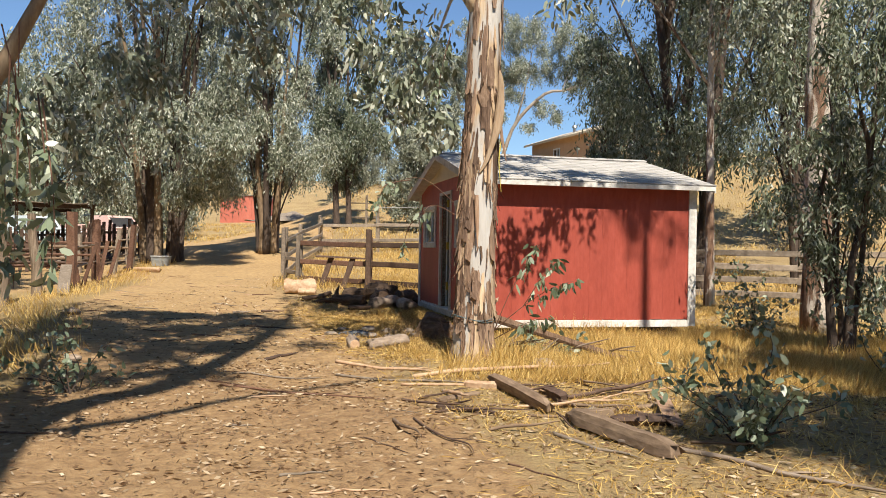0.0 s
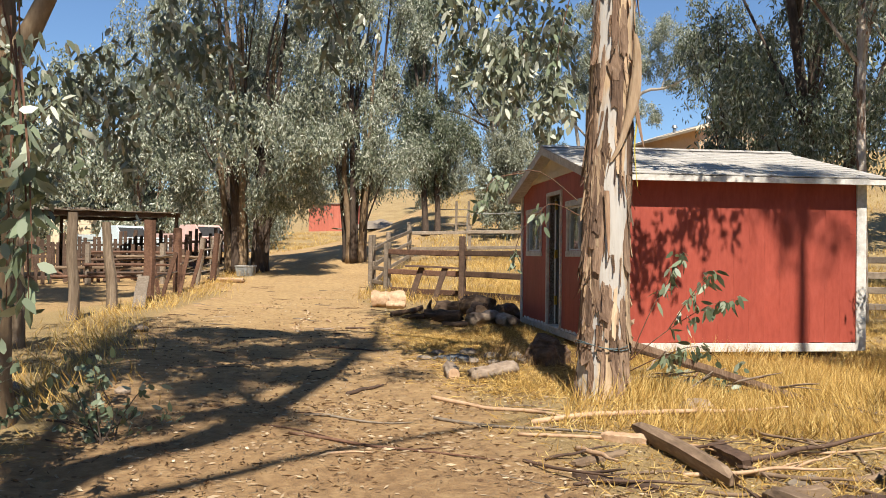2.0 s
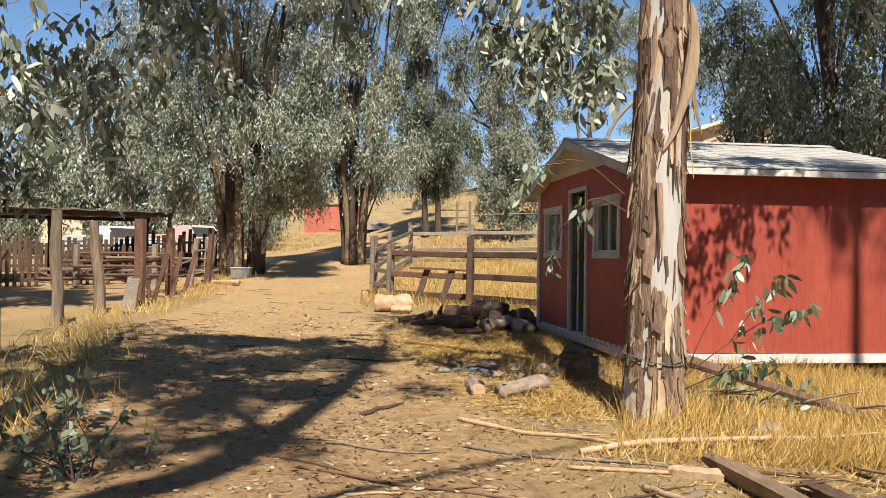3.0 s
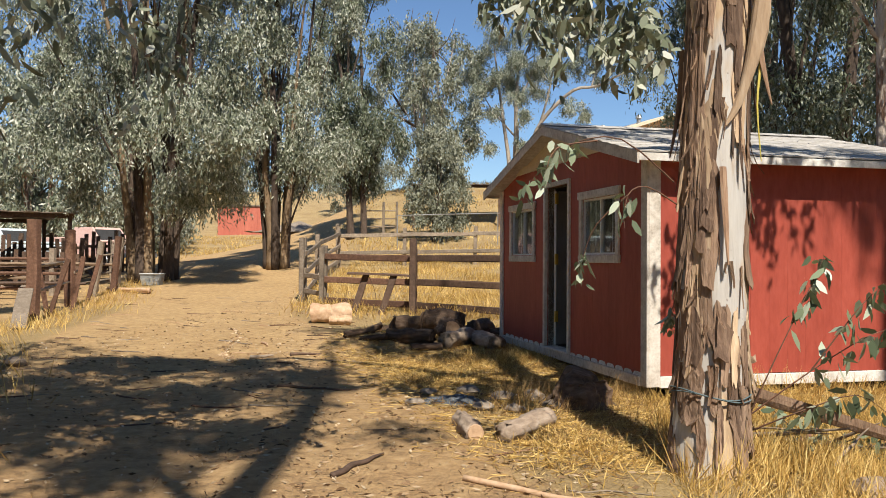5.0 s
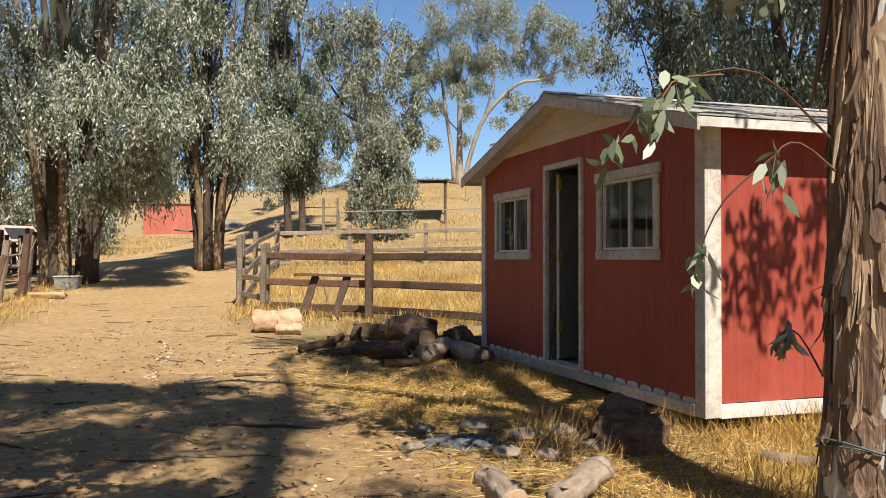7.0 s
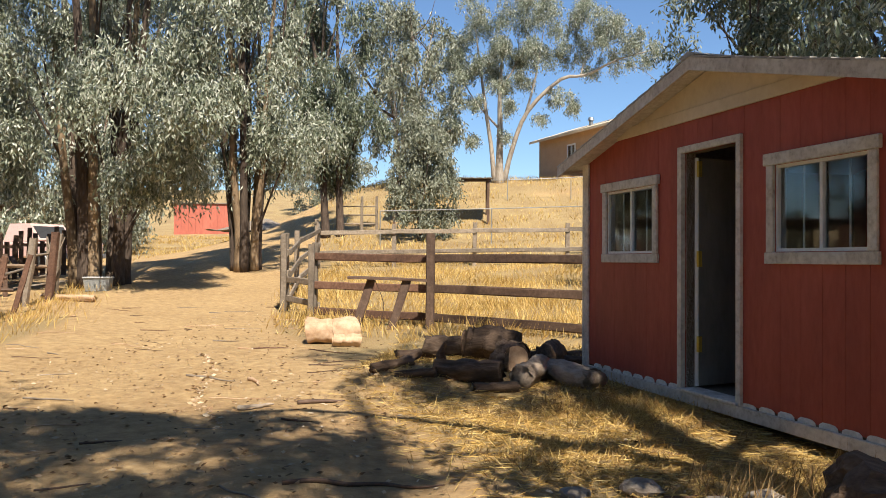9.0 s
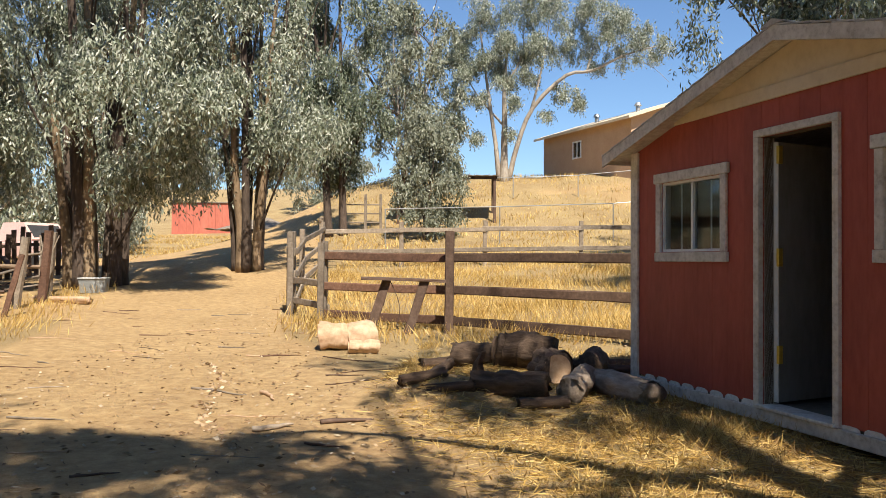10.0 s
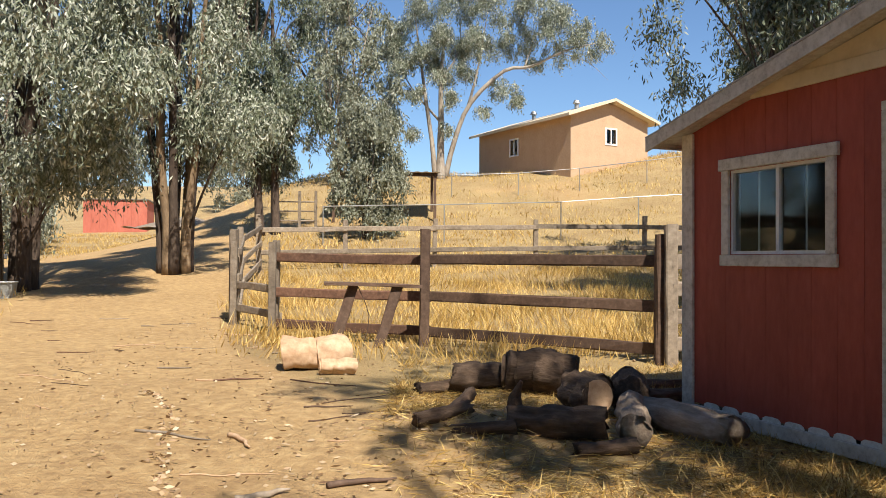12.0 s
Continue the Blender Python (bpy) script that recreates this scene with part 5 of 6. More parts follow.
rng_f = random.Random(97)
gate = thing("board_gate", pose(-2.25, 18.75, gz(-2.25, 18.75)), "grey board gate leaning behind the shed", "gate")
for z in (0.25, 0.55, 0.85, 1.15, 1.4):
    part("board", beam((0, 0, z), (1.3, 0.45, z), 0.03, 0.16, rng_f), WOOD, gate)
for a in (0.0, 1.25):
    part("gate_post", beam((a, a * 0.35 + 0.05, -0.1), (a, a * 0.35 + 0.05, 1.55), 0.13, 0.13, rng_f), WOOD, gate)

trestle = thing("broken_trestle", pose(-5.6, 20.2, gz(-5.6, 20.2)), "broken dark wooden bench leaning on the fence", "bench")
part("plank", beam((-0.62, 0.0, 0.80), (0.60, 0.15, 0.76), 0.22, 0.045, rng_f), WOOD_DARK, trestle)
for a in (-0.36, 0.20):
    part("leg", beam((a - 0.16, -0.04, -0.08), (a + 0.10, 0.08, 0.775), 0.13, 0.05, rng_f), WOOD_DARK, trestle)
part("wire", tube([(-0.2, 0.02, 0.76), (-0.06, 0.02, 0.4), (-0.12, 0.02, 0.05)], [0.006] * 3, rng_f, 5), WOOD_DARK, trestle)

# crooked posts along the paddock on the other side of the track
LP = [(-8.6, 10.8, 1.9, 0.17, 0, WOOD_POST), (-10.45, 14.2, 1.93, 0.19, -1, WOOD_POST), (-11.1, 16.2, 1.80, 0.20, -6, WOOD_POST), (-11.3, 17.7, 1.88, 0.20, 0, WOOD_RED), (-12.6, 20.9, 1.72, 0.19, -1, WOOD_RED), (-13.5, 23.3, 1.42, 0.13, 8, WOOD), (-13.4, 24.0, 1.50, 0.14, 6, WOOD_RED), (-13.9, 25.1, 1.45, 0.14, 4, WOOD), (-14.4, 25.9, 1.35, 0.16, 2, WOOD)]
for i, (x, y, h, w, tilt, mt) in enumerate(LP):
    post = thing("fence_post", pose(x, y, gz(x, y) - 0.05), "crooked weathered wooden post at the paddock edge", "post", "paddock posts")
    top = math.sin(radians(tilt)) * h
    if mt is WOOD_POST:
        body = tube([(0, 0, -0.1), (top * 0.2 + 0.02, 0.01, h * 0.3), (top * 0.6 - 0.02, 0.02, h * 0.65), (top, 0.03, h)], [w * 0.58, w * 0.52, w * 0.47, w * 0.42], rng_f, 14, 0.12)
    else:
        body = beam((0, 0, -0.1), (top, 0.03, h), w, w * 0.85, rng_f, 0.012)
    part("timber", body, mt, post)
for i, ((xa, ya, ha, *_), (xb, yb, hb, *_)) in enumerate(zip(LP[3:], LP[4:])):
    wire = thing("fence_rail", pose(xa, ya, gz(xa, ya)), "thin grey pole tied along the paddock posts", "rail", "paddock rails")
    for z in (0.55, 1.0) if i % 2 == 0 else (0.75,):
        part("pole", tube([(0.08, 0, z), ((xb - xa) / 2, (yb - ya) / 2, z + 0.03), (xb - xa, yb - ya, z + gz(xb, yb) - gz(xa, ya))], [0.03, 0.028, 0.022], rng_f, 7), WOOD, wire)
for i in range(7):
    x, y = -13.6 - 0.12 * i + rng_f.uniform(-.1, .1), 24.4 + 0.2 * i
    st = thing("leaning_stake", pose(x, y, gz(x, y)), "thin grey stake leaning in the fence line", "stake", "leaning stakes")
    part("stick", tube([(0, 0, -0.08), (rng_f.uniform(-.1, .1), 0, 0.7), (rng_f.uniform(-.25, .25), 0.1, 1.35)], [0.022, 0.018, 0.012], rng_f, 6), WOOD, st)
for i, (x, y, dx) in enumerate(((-11.6, 18.6, 0.35), (-12.2, 19.5, -0.3), (-12.0, 20.0, 0.2), (-12.9, 22.0, 0.3))):
    st = thing("leaning_stake", pose(x, y, gz(x, y)), "brown board leaning in the paddock fence", "stake", "leaning stakes")
    part("stick", beam((0, 0, -0.08), (dx, 0.1, 1.1), 0.10, 0.03, rng_f), WOOD_RED, st)
ramp_board = thing("leaning_board", pose(-10.9, 17.0, gz(-10.9, 17)), "grey plank leaning on a fence post", "plank")
part("board", beam((0.35, -0.75, 0.03), (-0.25, 0.3, 0.62), 0.24, 0.04, rng_f), WOOD, ramp_board)


# ---- logs, planks and stones ----
def log(x, y, ln, r, yaw, label, mat=LOG_BARK, seed=1, pitch=0.0, lift=0.0, group="", ends=None, flat=1.0):
    """A sawn or broken log that lies on the ground."""
    rng = random.Random(seed)
    z = gz(x, y) + r * 0.9 * flat + lift
    ob = thing("log", pose(x, y, z, 0, pitch, yaw), label, "log", group)
    k = [(-ln / 2 + ln * i / 6, rng.uniform(-.03, .03) * r * 4, rng.uniform(-.02, .02) * r * 4) for i in range(7)]
    body = tube(k, [r * rng.uniform(0.86, 1.06) for _ in range(7)], rng, 26, 0.10, True, 5)
    for v in body.verts:
        a = math.atan2(v.co.z, v.co.y)
        ridge = noise.noise(Vector((v.co.x * 3.0 / max(r, 0.05) * 0.1, a * 4.5, seed * 7.3)))
        crack = noise.noise(Vector((v.co.x * 9, a * 2.0, seed * 3.1)))
        s = 1 + 0.16 * ridge + 0.10 * min(0.0, crack)
        v.co.y, v.co.z = v.co.y * s, v.co.z * s * flat
        if abs(v.co.x) > ln * 0.47 and not ends:
            v.co.x += 0.10 * ln * noise.noise(Vector((a * 3, seed, 0.2)))
    part("bark", body, mat, ob, smooth=True)
    if ends:
        for s in (-1, 1):
            bm = bmesh.new()
            bmesh.ops.create_cone(bm, cap_ends=True, segments=14, radius1=r * 0.80, radius2=r * 0.76, depth=0.02, matrix=pose(s * (ln / 2 + 0.004), 0, 0, 0, 90, 0))
            for v in bm.verts:
                v.co.z *= flat
            part("cut_end", bm, ends, ob, "pale sawn end")
    return ob


PILE = "log pile by the shed"
log(-3.88, 17.15, 0.62, 0.20, -14, "thick brown log with cracked bark beside shed", LOG_BARK, 1, group=PILE, ends=LOG_BARK)
log(-4.40, 17.2, 0.55, 0.13, 20, "broken dark log in a pile beside shed", LOG_BARK, 2, group=PILE)
log(-4.75, 17.1, 0.5, 0.06, 30, "thin dark branch end in a pile", LOG_BARK, 21, group=PILE)
log(-4.02, 15.12, 0.62, 0.105, -8, "dark rotten log with jagged end", LOG_BARK, 3, lift=0.0, group=PILE)
log(-3.64, 16.2, 0.34, 0.17, 108, "short sawn log showing pale cut end", LOG_BARK, 4, ends=CUT_WOOD, group=PILE)
log(-3.42, 15.55, 1.0, 0.115, 78, "grey barkless log lying in shade", LOG_GREY, 5, group=PILE)
log(-3.22, 16.5, 0.7, 0.15, 80, "dark log leaning in a pile", LOG_BARK, 6, group=PILE)
log(-3.06, 15.6, 1.0, 0.11, -66, "grey fallen log against the shed", LOG_GREY, 7, group=PILE)
log(-3.75, 14.85, 0.4, 0.05, 15, "short brown branch piece", LOG_BARK, 8, group=PILE)
log(-2.75, 16.75, 1.2, 0.07, 20, "weathered brown pole beside the shed", LOG_BARK, 22, group=PILE)
log(-2.95, 17.3, 1.1, 0.06, 12, "dark plank end behind the log pile", LOG_BARK, 23, group=PILE)
log(-6.08, 18.55, 0.66, 0.185, 10, "pale sawn round of wood beside the track", CUT_WOOD, 9, ends=CUT_WOOD)
log(-5.80, 18.12, 0.34, 0.085, 14, "small pale split log", CUT_WOOD, 10, ends=CUT_WOOD)
log(-2.70, 10.40, 0.48, 0.078, -70, "short grey sawn log in dry grass", LOG_GREY, 11, lift=-0.02, ends=CUT_WOOD)
log(-2.26, 10.50, 0.72, 0.082, 66, "knotty grey log in dry grass", LOG_GREY, 12, lift=-0.02)
log(-13.0, 24.1, 1.5, 0.07, -20, "pale fallen branch on the track edge", CUT_WOOD, 13)

jag = thing("stump_splinter", pose(-4.28, 15.2, gz(-4.28, 15.2) + 0.12), "jagged dark wood splinter on a log", "wood")
part("splinter", tube([(0.02, 0, -0.08), (0.0, 0.0, 0.06), (0.04, 0.0, 0.17)], [0.05, 0.04, 0.015], rng_f, 7, 0.3), LOG_BARK, jag)
for i, (x, y, yaw) in enumerate(((-4.62, 15.5, 70), (-4.75, 15.25, 30), (-4.5, 15.0, -20))):
    log(x, y, 0.42, 0.045, yaw, "short dark root lying on a dirt mound", LOG_BARK, 50 + i, group="broken roots", pitch=-8)

# added stump shape for the dark of dead brush in the gum's shadow
stump = thing("brush_stand_in", pose(-1.86, 11.6, gz(-1.86, 11.6)), "dark stump with dry stalks standing in for shaded brush by shed", "stump")
part("stump_body", tube([(0, 0, -0.1), (0.02, 0, 0.10), (0.0, 0.02, 0.22), (0.03, 0.0, 0.32)], [0.23, 0.20, 0.17, 0.10], rng_f, 28, 0.30, True, 6), LOG_BARK, stump)
for i in range(5):
    a = i * 1.26 + rng_f.uniform(0, 0.6)
    part("root", tube([(math.cos(a) * 0.16, math.sin(a) * 0.16, 0.08), (math.cos(a) * 0.26, math.sin(a) * 0.26, 0.03), (math.cos(a) * 0.40, math.sin(a) * 0.40, -0.03)], [0.06, 0.04, 0.015], rng_f, 7, 0.2), LOG_BARK, stump)


def timber(x, y, ln, w, h, yaw, label, mat, lift=0.0, pitch=0.0, seed=1, name="plank", group=""):
    """A split, weathered piece of wood: uneven along its length, worn round at the ends."""
    rng = random.Random(seed)
    ob = thing(name, pose(x, y, gz(x, y) + h / 2 + lift - 0.015, rng.uniform(-14, 14), pitch, yaw), label, "wood", group)
    bm = bmesh.new()
    n, sides = 11, 9
    rings = []
    ph = rng.uniform(0, 6)
    shape = [rng.uniform(0.80, 1.12) for _ in range(sides)]
    for i in range(n):
        f = i / (n - 1)
        taper = min(1.0, 0.62 + 3.2 * min(f, 1 - f)) * rng.uniform(0.92, 1.06)
        oy = 0.018 * math.sin(3.1 * f + ph) * ln
        ring = []
        for j in range(sides):
            t = 2 * math.pi * j / sides + 0.35
            cx, cz = math.cos(t), math.sin(t)
            k = shape[j] / max(abs(cx), abs(cz)) ** 0.75
            ring.append(bm.verts.new(((f - 0.5) * ln + rng.uniform(-.02, .02) * ln * (0.4 + abs(2 * f - 1)), oy + cx * k * w / 2 * taper, cz * k * h / 2 * taper + rng.uniform(-.004, .004))))
        rings.append(ring)
    for p, q in zip(rings, rings[1:]):
        for j in range(sides):
            bm.faces.new((p[j], p[(j + 1) % sides], q[(j + 1) % sides], q[j]))
    bm.faces.new(rings[0][::-1])
    bm.faces.new(rings[-1])
    bmesh.ops.recalc_face_normals(bm, faces=bm.faces)
    part("board", bm, mat, ob)
    return ob


SCRAP = "scrap wood beside the track"
timber(-0.42, 7.62, 1.30, 0.13, 0.13, -64, "thick dark weathered beam lying in straw", WOOD_OLD, seed=2, lift=0.02, pitch=3, group=SCRAP, name="beam")
timber(-0.82, 6.90, 0.55, 0.10, 0.05, -22, "dark split board at the dirt edge", WOOD_DARK, seed=3, group=SCRAP)
timber(-0.94, 7.38, 0.52, 0.07, 0.06, 55, "short brown board on the dirt edge", WOOD_OLD, seed=4, group=SCRAP)
timber(-0.10, 7.69, 0.50, 0.11, 0.09, -70, "short dark beam end in straw", WOOD_DARK, seed=5, lift=0.02, group=SCRAP, name="beam")
timber(-0.80, 7.98, 0.34, 0.12, 0.08, -14, "pale split wood block in straw", CUT_WOOD, seed=6, group=SCRAP)
timber(0.20, 6.86, 0.40, 0.13, 0.11, 30, "rotten wood chunk in straw", WOOD_OLD, seed=7, group=SCRAP)
timber(0.62, 6.84, 0.50, 0.20, 0.10, 14, "dark rotten log slab in leaf litter", WOOD_DARK, seed=8, group=SCRAP)
timber(0.30, 7.26, 0.30, 0.08, 0.06, 50, "grey wood scrap in straw", WOOD, seed=9, group=SCRAP)
timber(0.85, 7.05, 0.80, 0.13, 0.025, -86, "curled tan bark slab in leaf litter", STRIP, lift=0.07, seed=10, pitch=6, group=SCRAP)
timber(0.40, 6.24, 1.26, 0.17, 0.15, -60, "thick weathered brown beam lying in straw", WOOD_OLD, seed=1, lift=0.01, group=SCRAP, name="beam")
timber(1.6, 9.3, 0.9, 0.08, 0.04, -40, "grey board in dry grass", WOOD_OLD, seed=11, group=SCRAP)


def stick(x, y, ln, r, yaw, label="thin fallen stick on the dirt", mat=WOOD, seed=1, group="fallen sticks", rise=0.0, bend=0.08):
    rng = random.Random(seed)
    ob = thing("stick", pose(x, y, gz(x, y), 0, 0, yaw), label, "stick", group)
    pts = []
    c, s = math.cos(radians(yaw)), math.sin(radians(yaw))
    for i in range(6):
        f = i / 5 - 0.5
        o = rng.uniform(-bend, bend) * ln * 0.5
        wx, wy = x + c * f * ln - s * o, y + s * f * ln + c * o
        pts.append((f * ln, o, gz(wx, wy) - gz(x, y) + r * 0.8 + rise * (f + 0.5)))
    part("branch", tube(pts, [r, r, r * 0.9, r * 0.8, r * 0.6, r * 0.25], rng, 7, 0.12), mat, ob, smooth=True)
    if ln > 0.9:
        q = pts[3]
        part("twig", tube([q, (q[0] + 0.12, q[1] + 0.09, q[2] + 0.01), (q[0] + 0.22, q[1] + 0.2, q[2] + 0.0)], [r * 0.5, r * 0.4, r * 0.15], rng, 5), mat, ob)
    return ob


stick(-0.55, 8.75, 2.1, 0.026, 16, "long pale branch lying in straw", CUT_WOOD, 1, rise=0.1)
stick(-0.35, 10.6, 1.9, 0.045, -38, "thick fallen branch propped by shed", LOG_GREY, 2, rise=0.0)
stick(-1.85, 8.9, 1.6, 0.02, -25, "broken twig beside the track", CUT_WOOD, 3)
stick(-1.6, 8.3, 1.5, 0.014, -8, seed=4)
stick(-2.4, 7.3, 1.7, 0.013, -12, "long thin twig across the dirt", WOOD_RED, 5)
stick(-2.9, 8.1, 0.9, 0.012, 10, seed=6)
stick(-3.3, 9.4, 0.6, 0.02, 70, "dark forked twig on the dirt", WOOD_DARK, 7)
stick(-4.4, 12.0, 0.9, 0.015, 8, "dark stick on the shaded dirt", WOOD_DARK, 8)
stick(-0.9, 8.0, 1.4, 0.016, -5, "pale thin branch in straw", CUT_WOOD, 9)
stick(0.2, 6.0, 0.9, 0.014, -50, seed=10)
stick(1.2, 5.6, 1.9, 0.022, -32, "grey branch in leaf litter", LOG_GREY, 11)
stick(1.2, 9.6, 2.2, 0.022, -40, "grey branch in dry grass", LOG_GREY, 12)
stick(-5.2, 14.3, 0.4, 0.02, 25, "dark twig on the dirt", WOOD_DARK, 13)
stick(-6.1, 15.3, 0.45, 0.02, -60, "pale split branch on the dirt", CUT_WOOD, 14)
stick(-5.7, 14.1, 0.3, 0.022, 35, "pale bark piece on the dirt", WOOD, 15)
stick(0.45, 8.40, 1.0, 0.020, -62, "brown stick in dry straw", WOOD_OLD, 21, "sticks in the straw")
stick(-0.08, 6.90, 0.5, 0.014, -3, "brown stick in dry straw", WOOD_OLD, 22, "sticks in the straw")
stick(0.66, 7.42, 0.95, 0.026, 48, "knotty branch in leaf litter", WOOD_OLD, 23, "sticks in the straw")
stick(0.80, 7.74, 0.9, 0.012, -80, "brown stick in dry straw", WOOD_OLD, 24, "sticks in the straw")
stick(-0.19, 8.14, 0.7, 0.012, -5, "brown stick in dry straw", WOOD_DARK, 25, "sticks in the straw")
rs = random.Random(31)
for i in range(26):
    x, y = rs.uniform(-1.2, 1.4), rs.uniform(5.8, 8.4)
    stick(x, y, rs.uniform(0.3, 1.1), rs.uniform(0.008, 0.02), rs.uniform(-75, 30), "bark strip and stick in straw", rs.choice((WOOD_OLD, WOOD_DARK, CUT_WOOD)), 300 + i, "sticks in the straw", rs.uniform(0, 0.12))
for i in range(14):
    x, y = rs.uniform(-1.0, 0.6), rs.uniform(9.6, 10.9)
    stick(x, y, rs.uniform(0.4, 1.1), rs.uniform(0.008, 0.02), rs.uniform(-70, 70), "dead branch heaped beside the trunk", rs.choice((WOOD, LOG_GREY, WOOD_RED)), 400 + i, "dead branches", rs.uniform(0, 0.3))
for i in range(90):
    y = rs.uniform(3, 24)
    l, r = np.interp(y, ROAD_Y, ROAD_L), np.interp(y, ROAD_Y, ROAD_R)
    x = rs.uniform(l - 0.2, r + 1.0)
    stick(x, y, rs.uniform(0.15, 0.7), rs.uniform(0.004, 0.011), rs.uniform(-40, 40), mat=rs.choice((WOOD, WOOD_RED, WOOD_DARK, CUT_WOOD)), seed=100 + i)


def stone(x, y, r, seed, label="rough grey stone in dry grass", mat=ROCK, group="stones of the fire ring", flat=0.65):
    rng = random.Random(seed)
    bm = bmesh.new()
    bmesh.ops.create_icosphere(bm, subdivisions=2, radius=1)
    o = Vector((seed * 3.1, seed * 1.7, 0))
    for v in bm.verts:
        v.co *= 1 + 0.35 * noise.noise(v.co * 1.3 + o)
        v.co = Vector((v.co.x * r * 1.25, v.co.y * r, v.co.z * r * flat))
    ob = part("stone", bm, mat)
    ob.matrix_basis = pose(x, y, gz(x, y) + r * flat * 0.55, 0, 0, rng.uniform(0, 360))
    return tagged(ob, label, "stone", group)


for i, (dx, dy, r) in enumerate(((0.45, 0.1, 0.13), (0.75, 0.25, 0.14), (0.3, -0.45, 0.11), (-0.35, 0.3, 0.10), (0.05, 0.45, 0.12), (-0.4, -0.25, 0.09), (0.95, -0.15, 0.11), (0.6, -0.5, 0.1))):
    stone(-2.93 + dx * 0.9, 11.62 + dy * 0.9, r * 0.8, 5 + i, flat=0.5)
for i, (x, y, r) in enumerate(((-6.3, 8.1, 0.13), (-0.25, 9.1, 0.12), (-5.3, 8.4, 0.06), (-8.0, 12.6, 0.1))):
    stone(x, y, r, 30 + i, "brown-grey stone at the track edge", LOG_GREY, group="loose stones")

bm = bmesh.new()
bmesh.ops.create_grid(bm, x_segments=14, y_segments=12, size=1)
for v in bm.verts:
    q = math.hypot(v.co.x, v.co.y)
    v.co = Vector((v.co.x * 0.30 * (1 + 0.3 * noise.noise(v.co * 2)), v.co.y * 0.22, 0.035 * max(0, 1 - q * q) + 0.03 * noise.noise(v.co * 4) - 0.02 * q))
ash = part("fire_ash", bm, ASH)
ash.matrix_basis = pose(-2.93, 11.56, gz(-2.93, 11.56) + 0.02)
tagged(ash, "heap of blue-grey ash in the fire ring", "ash")

tub = thing("plastic_tub", pose(-13.45, 26.2, gz(-13.45, 26.2), 0, 0, 15), "grey plastic tub under the tree", "tub")
bm = bmesh.new()
for z, k in ((0, 0.9), (0.32, 1.0)):
    for sx, sy in ((-1, -1), (1, -1), (1, 1), (-1, 1)):
        bm.verts.new((sx * 0.29 * k, sy * 0.22 * k, z))
bm.verts.ensure_lookup_table()
bm.faces.new([bm.verts[i] for i in (3, 2, 1, 0)])
for i in range(4):
    bm.faces.new([bm.verts[j] for j in (i, (i + 1) % 4, 4 + (i + 1) % 4, 4 + i)])
bmesh.ops.solidify(bm, geom=bm.faces[:], thickness=0.015)
part("shell", bm, PLASTIC, tub)
part("rim", tube([(-.30, -.23, .32), (.30, -.23, .32), (.30, .23, .32), (-.30, .23, .32), (-.30, -.23, .32)], [0.016] * 5, rng_f, 6, 0, False, 1), PLASTIC, tub)


